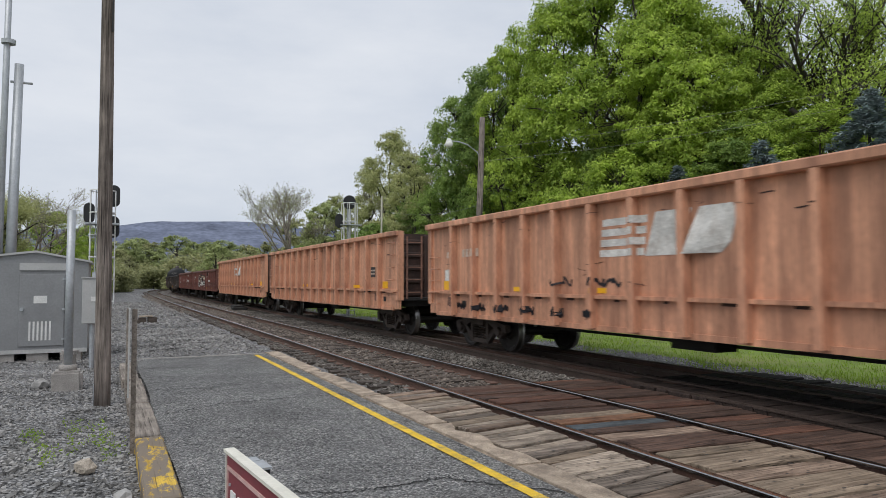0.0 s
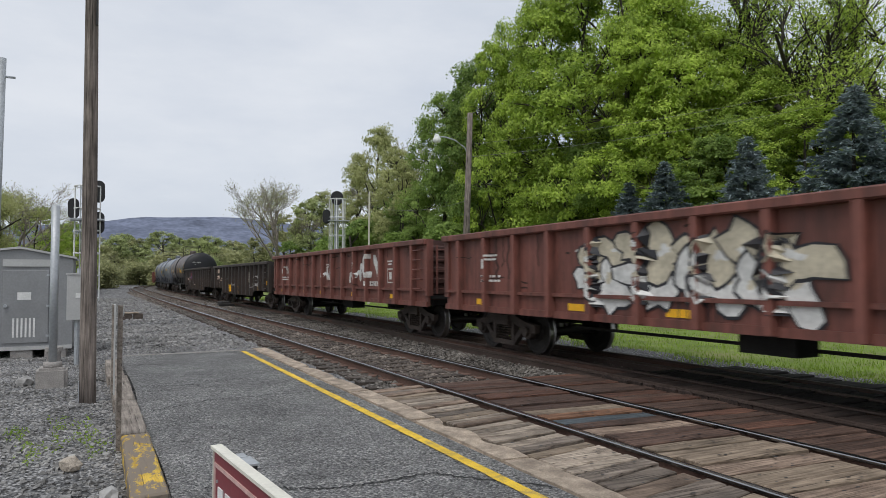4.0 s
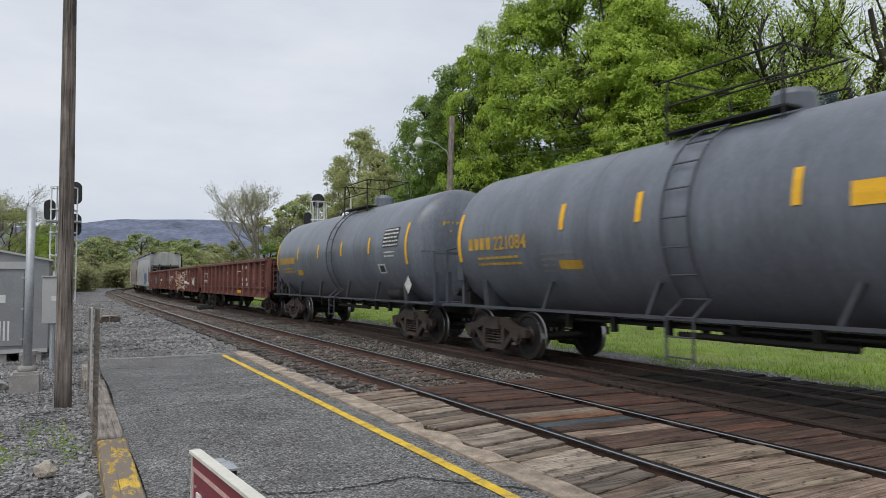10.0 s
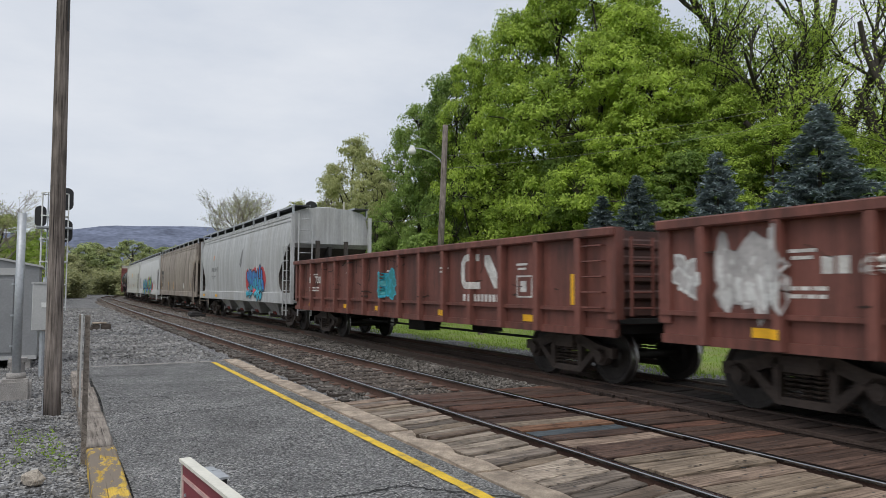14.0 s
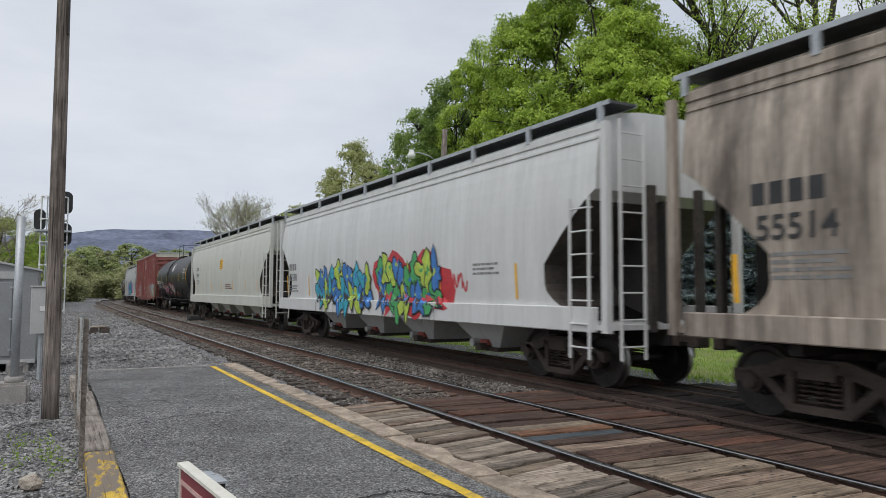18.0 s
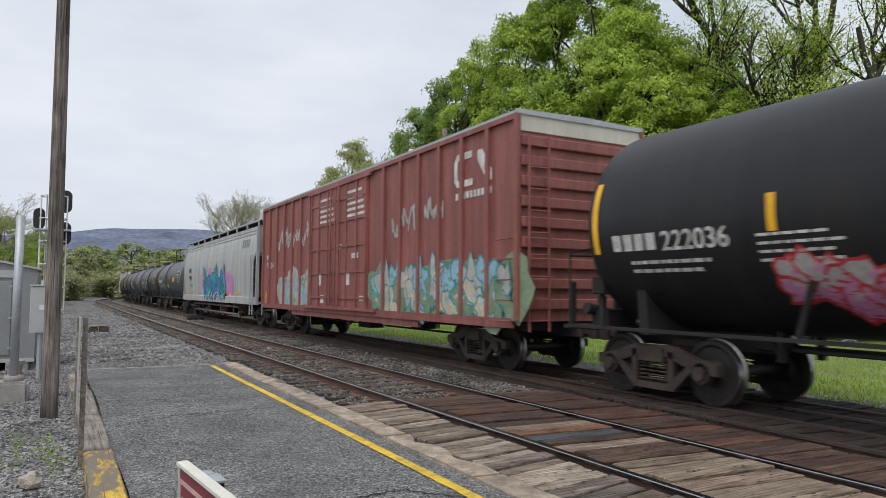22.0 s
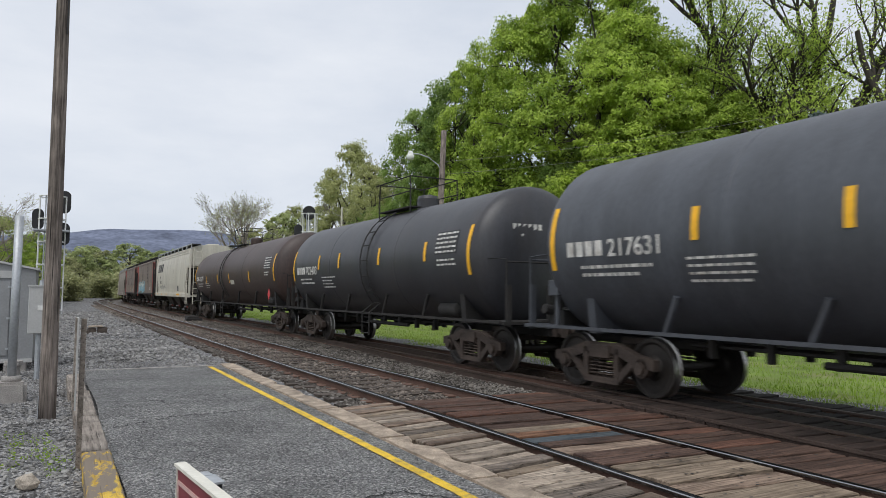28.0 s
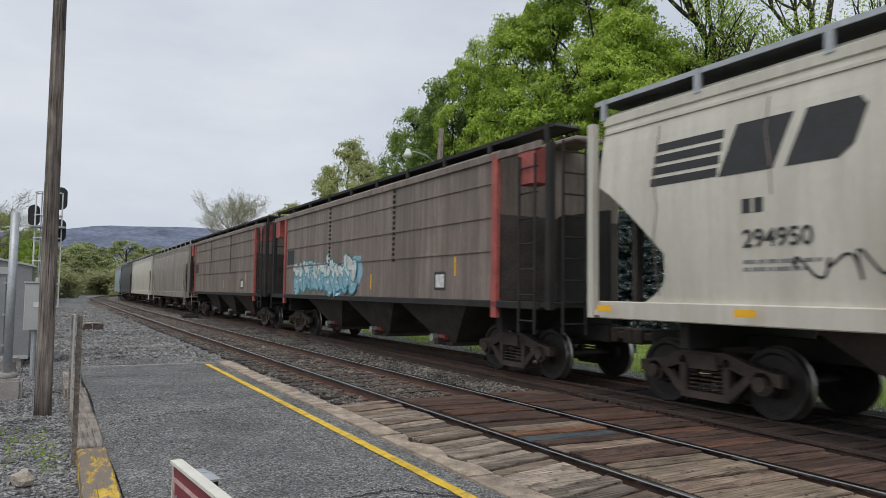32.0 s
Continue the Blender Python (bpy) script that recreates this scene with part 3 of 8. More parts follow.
tagged(part("guard_rail", bm, M_RAILD), "dark guard rail inside the far track", "rail")

# ties
bm = bmesh.new()
box(bm, -1.3, 1.3, -0.115, 0.115, -0.33, -0.145)
tie_me = done(bm, "tie")
tie_me.materials.append(M_TIE)
bm = bmesh.new()
box(bm, -0.16, 0.16, -0.1, 0.1, -0.146, -0.13)
plate_me = done(bm, "tie_plate")
plate_me.materials.append(M_RAILW)
rt_ = random.Random(3)


def turn_at(s):
    return -float(np.interp(s, LS, LTH))


for c, tr in ((NEAR_C, near_track), (FAR_C, far_track)):
    for k in range(100):
        s = 9.7 + k * 0.53 + rt_.uniform(-0.03, 0.03)
        o = new("tie", tie_me)
        o.parent = tr
        o.matrix_basis = Matrix.Translation(line(s, c + rt_.uniform(-0.06, 0.06), rt_.uniform(-0.006, 0.008))) @ Matrix.Rotation(turn_at(s) + rt_.uniform(-0.02, 0.02), 4, "Z")
        if k < 40:
            for q in (-1, 1):
                e = new("tie_plate", plate_me)
                e.parent = tr
                e.matrix_basis = Matrix.Translation(line(s, c + q * GA / 2)) @ Matrix.Rotation(turn_at(s), 4, "Z")
    bm = bmesh.new()
    for k in range(330):
        s = 62.8 + k * 0.6
        box(bm, -1.3, 1.3, -0.115, 0.115, -0.33, -0.165, Matrix.Translation(line(s, c)) @ Matrix.Rotation(turn_at(s), 4, "Z"))
    part("far_ties", bm, M_TIE, tr)["kind"] = "stuff"

# ---- platform ----
PY0, PY1 = -14.0, 15.3
bm = bmesh.new()
pv = {}
pxs, pys = np.linspace(0.5, 3.08, 14), np.concatenate([np.linspace(PY0, 2, 9), np.linspace(2.5, PY1, 30)])
for i, x in enumerate(pxs):
    for j, y in enumerate(pys):
        pv[i, j] = bm.verts.new((x + 0.02 * math.sin(y * 1.3) * (i == 0), y, 0.004 * noise.noise((x, y * 0.6, 7)) - 0.003))
for i in range(len(pxs) - 1):
    for j in range(len(pys) - 1):
        bm.faces.new((pv[i, j], pv[i + 1, j], pv[i + 1, j + 1], pv[i, j + 1]))
bmesh.ops.solidify(bm, geom=bm.faces[:], thickness=0.25)
platform = tagged(part("platform", bm, M_ASPH, smooth=False), "cracked dark grey asphalt station platform", "platform", kind="structure")


def wander(name, pts, w, z, material, parent, label, seed=1, jit=0.02, n=24, vary=0.4):
    """A thin uneven strip laid on a surface."""
    r = random.Random(seed)
    bm = bmesh.new()
    prev = None
    pts = [Vector((*p, z)) for p in pts]
    for a, b in zip(pts, pts[1:]):
        for i in range(n):
            p = a.lerp(b, i / (n - 1))
            d = (b - a).normalized()
            s = Vector((-d.y, d.x, 0))
            p = p + s * r.uniform(-jit, jit)
            ww = w * r.uniform(1 - vary, 1 + vary)
            q = (bm.verts.new(p + s * ww / 2), bm.verts.new(p - s * ww / 2))
            if prev:
                bm.faces.new((prev[0], prev[1], q[1], q[0]))
            prev = q
    return part(name, bm, material, parent, label)


M_CRACK = mat("crack_filler", (0.03, 0.03, 0.03), 0.95, var=0.3, bump=0.3)
wander("yellow_line", [(2.82, PY0), (2.82, 4), (2.82, 15.1)], 0.105, 0.006, M_YEL, platform, "worn yellow painted safety line", 4, 0.003, 90, 0.06)
for k, pts in enumerate((((0.6, 8.8), (1.3, 9.3), (2.3, 9.35), (3.0, 9.3)), ((0.55, 13.6), (1.7, 13.4), (3.0, 13.9)), ((0.75, 5.45), (1.6, 5.0), (2.4, 5.05), (3.05, 4.3)), ((0.6, 10.9), (1.4, 10.7)), ((0.7, 3.6), (1.8, 3.1), (3.0, 3.2)))):
    wander("crack", pts, 0.02, 0.004, M_CRACK, platform, "", 10 + k, 0.035)
boxes("end_strip", [(0.52, 3.1, PY1, PY1 + 0.09, -0.2, 0.006)], M_CONC2, platform, "pale concrete end strip")

kerb = empty("platform_kerb", "weathered tan concrete edge blocks along the platform", "kerb", kind="structure")
rk = random.Random(8)
y = 15.65
while y > -14:
    L = rk.uniform(1.7, 2.5)
    bm = bmesh.new()
    j = rk.uniform(-0.012, 0.012)
    box(bm, 3.085 + j, 3.41 + j, y - L + 0.012, y, -0.3, 0.012 + rk.uniform(-0.006, 0.006))
    bmesh.ops.bevel(bm, geom=bm.edges[:], offset=0.025, segments=2, affect="EDGES")
    bmesh.ops.subdivide_edges(bm, edges=[e for e in bm.edges if e.calc_length() > 0.8], cuts=14)
    for v in bm.verts:
        v.co.x += 0.012 * noise.noise(v.co * 3)
        if v.co.x > 3.35:
            v.co.x -= max(0.0, 0.22 * noise.noise((v.co.y * 1.9, 2.3, 0)) - 0.03)
        v.co.z += 0.008 * noise.noise(v.co * 4 + Vector((9, 0, 0)))
    part("kerb_block", bm, M_CONC, kerb)
    y -= L

# plank crossing
crossing = empty("plank_crossing", "timber plank crossing of pale and dark boards over the rails", "level crossing", kind="structure")
rp = random.Random(21)


def planks(x0, x1, y0, y1, pick, wmin=0.2, wmax=0.3, skew=0.0):
    y = y1
    while y > y0:
        w = rp.uniform(wmin, wmax)
        bm = bmesh.new()
        a, b = x0 + rp.uniform(-0.035, 0.05), x1 + rp.uniform(-0.05, 0.02)
        zt = -0.022 + rp.uniform(-0.016, 0.01)
        cx, cy = (a + b) / 2, y - w / 2
        gp = rp.uniform(0.01, 0.026 if x0 < 3.5 else 0.02)
        box(bm, a - cx, b - cx, -w / 2 + gp, w / 2 - gp, -0.16, zt)
        bmesh.ops.subdivide_edges(bm, edges=[e for e in bm.edges if e.calc_length() > 0.6], cuts=4)
        for q in bm.verts:
            q.co.y += 0.012 * noise.noise((q.co.x * 3 + y * 7, q.co.y * 4, 1)) + q.co.x * math.tan(skew)
            q.co.z += 0.006 * noise.noise((q.co.x * 3 + y * 7, q.co.y * 4, 5))
        bmesh.ops.bevel(bm, geom=[e for e in bm.edges if e.verts[0].co.z > -0.1 and e.verts[1].co.z > -0.1], offset=0.008, segments=1, affect="EDGES")
        p = part("plank", bm, pick(y), crossing)
        p.matrix_basis = Matrix.Translation((cx, cy, 0)) @ Matrix.Rotation(rp.uniform(-0.006, 0.006), 4, "Z")
        y -= w


def near_pick(y):
    return rp.choice((M_PLANK_L, M_PLANK_L, M_PLANK_T, M_PLANK_M, M_PLANK_W))


def mid_pick(y):
    for low, kinds in ((7.1, (M_PLANK_D, M_PLANK_D, M_PLANK_B)), (6.8, (M_PLANK_T,)), (6.5, (M_PLANK_R,)), (6.15, (M_PLANK_G,)), (5.2, (M_PLANK_D, M_PLANK_M)), (4.35, (M_PLANK_T,)), (4.1, (M_PLANK_M,)), (3.6, (M_PLANK_T,))):
        if y > low:
            return rp.choice(kinds)
    return rp.choice((M_PLANK_R, M_PLANK_M, M_PLANK_T))


def far_pick(y):
    return rp.choice((M_PLANK_D, M_PLANK_D, M_PLANK_D, M_PLANK_B))


planks(3.45, RA - 0.13, -6, 9.3, near_pick, 0.17, 0.25, skew=0.2)
planks(RA + 0.12, RA + GA - 0.11, -6, 9.4, mid_pick, 0.2, 0.34, skew=-0.075)
planks(RA + GA + 0.09, 7.1, -6, 9.35, far_pick, skew=-0.09)
# these four strips carry the train's shade in their board colour
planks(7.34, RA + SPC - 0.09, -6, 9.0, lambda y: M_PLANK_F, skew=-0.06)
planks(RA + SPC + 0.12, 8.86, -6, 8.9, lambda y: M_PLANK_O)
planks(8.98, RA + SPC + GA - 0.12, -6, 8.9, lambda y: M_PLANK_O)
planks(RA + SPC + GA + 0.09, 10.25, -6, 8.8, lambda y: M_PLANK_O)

bm = bmesh.new()
rh = random.Random(40)
for x0, x1, y0, y1, k in ((RA + 0.2, RA + GA - 0.2, 2.5, 9.0, 150), (3.5, RA - 0.2, 2.5, 9.2, 70), (RA + GA + 0.2, 7.0, 3.5, 9.0, 60)):
    for _ in range(k):
        x, y, a = rh.uniform(x0, x1), rh.uniform(y0, y1), rh.uniform(0, 3)
        rx, ry = rh.uniform(0.012, 0.03), rh.uniform(0.006, 0.013)
        bm.faces.new([bm.verts.new((x + rx * math.cos(t), y + ry * math.sin(t), -0.006 + 0.001 * rh.random())) for t in [j * math.pi / 4 for j in range(8)]])
bolts = part("spike_holes", bm, M_BLACK, crossing, "dark spike holes and knots")
bolts["kind"] = "stuff"

# timber edge on the yard side
edge = empty("timber_edging", "weathered square timbers edging the platform, one end painted yellow", "edging", kind="structure")
for k, (y0, y1, x, mm, lab) in enumerate(((5.3, 7.43, 0.37, M_YELT, "worn yellow-painted timber"), (7.46, 9.55, 0.365, M_TIMB, ""), (9.58, 11.9, 0.35, M_TIMB, ""), (11.95, 14.4, 0.31, M_TIMB, ""))):
    bm = bmesh.new()
    box(bm, x - 0.125, x + 0.125, y0, y1, -0.25, 0.045)
    bmesh.ops.bevel(bm, geom=bm.edges[:], offset=0.015, segments=1, affect="EDGES")
    bmesh.ops.subdivide_edges(bm, edges=[e for e in bm.edges if e.calc_length() > 1], cuts=10)
    for v in bm.verts:
        v.co += Vector((noise.noise(v.co * 4), 0, noise.noise(v.co * 5 + Vector((3, 3, 3))))) * 0.012
    part("timber", bm, mm, edge, lab)
bm = bmesh.new()
box(bm, -1.6, 0.24, 5.36, 5.55, -0.25, -0.02, Matrix.Rotation(0.0, 4, "Z"))
bmesh.ops.bevel(bm, geom=bm.edges[:], offset=0.015, segments=1, affect="EDGES")
part("timber", bm, M_YELT, edge, "worn yellow-painted timber")


# ---- rolling stock ----
def car_paint(name, col, dirt, amt=0.6, rough=0.6, var=0.22, streak=True, ds=0.9, spec=0.5, runs=0.3):
    return mat(name, col, rough, var=var, scale=1.1, grain=26, bump=0.12, dirt=dirt, dirt_amt=amt, stretch=(1, 1.6, 0.35) if streak else (1, 1, 1), dirt_scale=ds, spec=spec, runs=runs)


M_ORNG = car_paint("faded_orange_paint", (0.62, 0.31, 0.19), (0.2, 0.085, 0.055), 0.64, var=0.26, ds=1.4)
M_RED = car_paint("oxide_red_paint", (0.18, 0.064, 0.048), (0.05, 0.024, 0.019), 0.75, ds=1.6)
M_RED2 = car_paint("boxcar_red_paint", (0.29, 0.098, 0.086), (0.15, 0.052, 0.045), 0.5, runs=0.22)
M_BLKG = car_paint("dull_black_gondola_paint", (0.033, 0.025, 0.0215), (0.08, 0.05, 0.037), 0.55, ds=1.6)
M_TDIRT = car_paint("dirty_brown_grey_tank", (0.125, 0.095, 0.088), (0.03, 0.031, 0.035), 0.85, 0.5, streak=False, ds=1.1)
M_TGREY = car_paint("slate_grey_tank", (0.142, 0.158, 0.188), (0.1, 0.108, 0.125), 0.4, 0.36, runs=0.12)
M_TGREY2 = car_paint("dark_grey_tank", (0.066, 0.072, 0.085), (0.05, 0.052, 0.058), 0.4, 0.45, runs=0.12)
M_TBLK = car_paint("black_tank", (0.015, 0.016, 0.019), (0.034, 0.026, 0.023), 0.45, 0.45, spec=0.35, runs=0.12)
M_TCHAR = car_paint("charcoal_tank", (0.034, 0.035, 0.041), (0.05, 0.042, 0.038), 0.4, 0.42, runs=0.12)
M_TBRN = car_paint("brown_black_tank", (0.055, 0.034, 0.029), (0.02, 0.016, 0.015), 0.5, 0.5, runs=0.12)
M_HGREY = car_paint("pale_grey_hopper", (0.47, 0.475, 0.475), (0.3, 0.285, 0.26), 0.5, 0.5, var=0.12, runs=0.22)
M_HDIRT = car_paint("dirty_tan_hopper", (0.4, 0.34, 0.285), (0.075, 0.055, 0.045), 0.9, 0.6, ds=1.1, runs=0.45)
M_HWHITE = car_paint("white_grey_hopper", (0.62, 0.622, 0.615), (0.5, 0.49, 0.47), 0.3, 0.5, var=0.06, runs=0.07)
M_HCREAM = car_paint("cream_hopper", (0.58, 0.55, 0.475), (0.4, 0.35, 0.28), 0.45, 0.5, var=0.08, runs=0.07)
M_HGRN = car_paint("grey_green_white_hopper", (0.57, 0.57, 0.52), (0.47, 0.46, 0.41), 0.3, 0.5, var=0.06, runs=0.07)
M_HBRN = car_paint("grey_brown_hopper", (0.225, 0.178, 0.152), (0.12, 0.092, 0.076), 0.7, 0.6)
M_HDARK = car_paint("charcoal_hopper", (0.075, 0.078, 0.08), (0.05, 0.045, 0.04), 0.5)
M_HTEAL = car_paint("pale_blue_grey_hopper", (0.36, 0.44, 0.46), (0.25, 0.27, 0.27), 0.4)
M_PIPE = mat("grimy_pipe", (0.16, 0.12, 0.115), 0.7, var=0.35, scale=2, grain=20, bump=0.1, dirt=(0.3, 0.17, 0.2), dirt_amt=0.6)
M_GRATE = mat("dark_steel_grating", (0.075, 0.077, 0.082), 0.6, metal=0.3, var=0.3, scale=6, grain=60, bump=0.6)
M_UNDER = mat("grimy_underframe", (0.02, 0.019, 0.0185), 0.85, var=0.35, scale=2, grain=30, bump=0.3, dirt=(0.042, 0.034, 0.029), dirt_amt=0.5)
M_TRUCK = mat("grimy_cast_steel", (0.055, 0.041, 0.034), 0.75, metal=0.1, var=0.4, scale=3, grain=30, bump=0.4, dirt=(0.1, 0.07, 0.052), dirt_amt=0.5, dirt_scale=2)
M_WHEEL = mat("worn_wheel_steel", (0.036, 0.031, 0.028), 0.55, metal=0.4, var=0.3, scale=3, grain=30, bump=0.2)
M_TREAD = mat("bright_wheel_tread", (0.35, 0.34, 0.33), 0.35, metal=1.0, var=0.15, bump=0.05)
# end colours, rusty and darkened to hold the shade between wagons
M_CORR = mat("red_end_with_shade", (0.065, 0.027, 0.021), 0.7, var=0.35, scale=2, bump=0.2, dirt=(0.03, 0.015, 0.013), dirt_amt=0.6)
M_ENDL = mat("rusted_ladder_with_shade", (0.2, 0.1, 0.07), 0.75, var=0.4, scale=4, grain=20, bump=0.3, dirt=(0.05, 0.03, 0.022), dirt_amt=0.7)
M_ENDB = mat("rusty_brown_end_with_shade", (0.045, 0.022, 0.016), 0.75, var=0.4, scale=2, grain=20, bump=0.3, dirt=(0.025, 0.018, 0.015), dirt_amt=0.7)
# brown grime, made darker to hold the shade of end recesses
M_GRIME_SHADE = mat("brown_grime_and_recess_shade", (0.06, 0.05, 0.043), 0.8, var=0.4, scale=2, grain=20, bump=0.2, dirt=(0.03, 0.025, 0.022), dirt_amt=0.6)
M_REFL = mat("yellow_reflector", (0.85, 0.45, 0.015), 0.5, var=0.12, scale=4, grain=40, bump=0.0)
M_MARKW = mat("white_stencil", (0.62, 0.61, 0.58), 0.65, var=0.25, scale=5, grain=30, bump=0.0, dirt=(0.35, 0.3, 0.26), dirt_amt=0.6, dirt_scale=4)
M_MARKF = mat("faded_white_stencil", (0.52, 0.4, 0.32), 0.7, var=0.3, scale=5, grain=30, bump=0.0)
M_MARKK = mat("black_stencil", (0.03, 0.03, 0.032), 0.65, var=0.2, bump=0.0)
M_MARKD = mat("dirty_pale_patch", (0.3, 0.27, 0.23), 0.75, var=0.45, scale=4, grain=18, bump=0.1, dirt=(0.06, 0.05, 0.045), dirt_amt=0.9, dirt_scale=5)
M_MARKG = mat("grey_stencil", (0.2, 0.2, 0.2), 0.65, var=0.2, bump=0.0)
M_MARKY = mat("ochre_stencil", (0.5, 0.3, 0.04), 0.65, var=0.2, bump=0.0)
M_REDW = mat("salmon_red_paint", (0.36, 0.085, 0.07), 0.6, var=0.3, bump=0.1, dirt=(0.15, 0.05, 0.04), dirt_amt=0.6)
SPRAY = {}


def spray(name, col):
    if name not in SPRAY:
        SPRAY[name] = mat("spray_" + name, col, 0.5, var=0.22, scale=2.5, grain=14, bump=0.0)
    return SPRAY[name]


SP = {"blue": (0.05, 0.19, 0.5), "cyan": (0.04, 0.36, 0.48), "green": (0.07, 0.36, 0.12), "lime": (0.42, 0.55, 0.08), "red": (0.5, 0.04, 0.05), "white": (0.6, 0.6, 0.58), "black": (0.015, 0.015, 0.02), "pink": (0.55, 0.24, 0.42), "tan": (0.42, 0.27, 0.17), "cream": (0.5, 0.45, 0.34), "sky": (0.25, 0.42, 0.52), "purple": (0.12, 0.07, 0.2), "teal": (0.03, 0.25, 0.27), "silver": (0.42, 0.4, 0.39), "moss": (0.2, 0.27, 0.17), "orange": (0.6, 0.22, 0.05), "maroon": (0.17, 0.05, 0.045)}

# shared bogie meshes
WR = 0.457


def lathe_x(bm, prof, n=28):
    rings = []
    for x, r in prof:
        rings.append([bm.verts.new((x, r * math.cos(2 * math.pi * j / n), r * math.sin(2 * math.pi * j / n))) for j in range(n)])
    for a, b in zip(rings, rings[1:]):
        for j in range(n):
            bm.faces.new((a[j], a[(j + 1) % n], b[(j + 1) % n], b[j]))
    bm.faces.new(rings[0][::-1])
    bm.faces.new(rings[-1])


bm = bmesh.new()
for k in (-1, 1):
    lathe_x(bm, [(k * x, r) for x, r in ((0.83, 0.1), (0.835, 0.16), (0.79, 0.2), (0.785, 0.36), (0.815, 0.395), (0.815, 0.452), (0.805, WR), (0.71, WR + 0.003), (0.695, WR + 0.026), (0.675, WR + 0.026), (0.67, 0.39), (0.7, 0.36), (0.71, 0.2), (0.66, 0.15), (0.66, 0.1))])
lathe_x(bm, [(-1.0, 0.075), (1.0, 0.075)], 12)
wheel_me = done(bm, "wheelset")
wheel_me.materials.append(M_WHEEL)
wheel_me.materials.append(M_TREAD)
for p in wheel_me.polygons:
    c = p.center
    if abs(math.hypot(c.y, c.z) - WR) < 0.012 and 0.69 < abs(c.x) < 0.82:
        p.material_index = 1

bm = bmesh.new()
prism_x(bm, [(-1.16, 0.44), (-1.16, 0.6), (-0.78, 0.66), (-0.36, 0.8), (0.36, 0.8), (0.78, 0.66), (1.16, 0.6), (1.16, 0.44), (0.72, 0.5), (0.3, 0.64), (-0.3, 0.64), (-0.72, 0.5)], 0.93, 1.06)
prism_x(bm, [(-0.78, 0.52), (-0.38, 0.15), (0.38, 0.15), (0.78, 0.52), (0.62, 0.52), (0.31, 0.25), (-0.31, 0.25), (-0.62, 0.52)], 0.94, 1.05)
for k in (-1, 1):
    box(bm, 0.93, 1.06, k * 0.36 - 0.05, k * 0.36 + 0.05, 0.2, 0.72)
    for r, x1 in ((0.15, 1.06), (0.095, 1.12)):
        rings = []
        for x in (0.92, x1):
            rings.append([bm.verts.new((x, k * 0.89 + r * math.cos(a), 0.46 + r * math.sin(a))) for a in [j * math.pi / 7 for j in range(14)]])
        for j in range(14):
            bm.faces.new((rings[0][j], rings[0][(j + 1) % 14], rings[1][(j + 1) % 14], rings[1][j]))
        bm.faces.new(rings[1])
frame_me = done(bm, "side_frame")
frame_me.materials.append(M_TRUCK)
bm = bmesh.new()
for yy in (-0.19, 0, 0.19):
    for i in range(6):
        rings = []
        z = 0.28 + i * 0.058
        for dz, r in ((0, 0.06), (0.018, 0.085), (0.036, 0.06)):
            rings.append([bm.verts.new((1.0 + r * math.cos(a), yy + r * math.sin(a), z + dz)) for a in [j * math.pi / 5 for j in range(10)]])
        for a, b in zip(rings, rings[1:]):
            for j in range(10):
                bm.faces.new((a[j], a[(j + 1) % 10], b[(j + 1) % 10], b[j]))
spring_me = done(bm, "spring_nest")
spring_me.materials.append(M_TRUCK)
bm = bmesh.new()
box(bm, -1.1, 1.1, -0.24, 0.24, 0.56, 0.76)
box(bm, -0.3, 0.3, -0.3, 0.3, 0.7, 0.86)
for k in (-1, 1):
    box(bm, -0.9, 0.9, k * 0.36 - 0.04, k * 0.36 + 0.04, 0.3, 0.42)
bolster_me = done(bm, "bogie")
bolster_me.materials.append(M_TRUCK)
bm = bmesh.new()
box(bm, -0.14, 0.14, -0.5, 0.16, 0.72, 0.98)
box(bm, -0.09, 0.09, 0.1, 0.42, 0.78, 0.92)
box(bm, -0.16, 0.16, 0.36, 0.56, 0.72, 0.98)
bmesh.ops.bevel(bm, geom=bm.edges[:], offset=0.02, segments=1, affect="EDGES")
coupler_me = done(bm, "coupler")
coupler_me.materials.append(M_TRUCK)
FLIP = Matrix.Rotation(math.pi, 4, "Z")
wheelsets = []
cars = []


def bogie(car, y):
    t = new("bogie", bolster_me)
    t.parent = car
    t.location = (0, y, 0)
    for k in (1, -1):
        for nm, me in (("side_frame", frame_me), ("spring_nest", spring_me)):
            o = new(nm, me)
            o.parent = t
            if me is spring_me:
                o["kind"] = "stuff"
            if k < 0:
                o.matrix_basis = FLIP
    for k in (0.89, -0.89):
        w = new("wheelset", wheel_me)
        w.parent = t
        w.matrix_parent_inverse = Matrix.Translation((0, k, WR))
        wheelsets.append(w)


def couplers(car, L, mid):
    for k in (1, -1):
        o = new("coupler", coupler_me)
        o.parent = car
        o.matrix_basis = (Matrix.Identity(4) if k > 0 else FLIP) @ Matrix.Translation((0, mid - 0.45, 0))


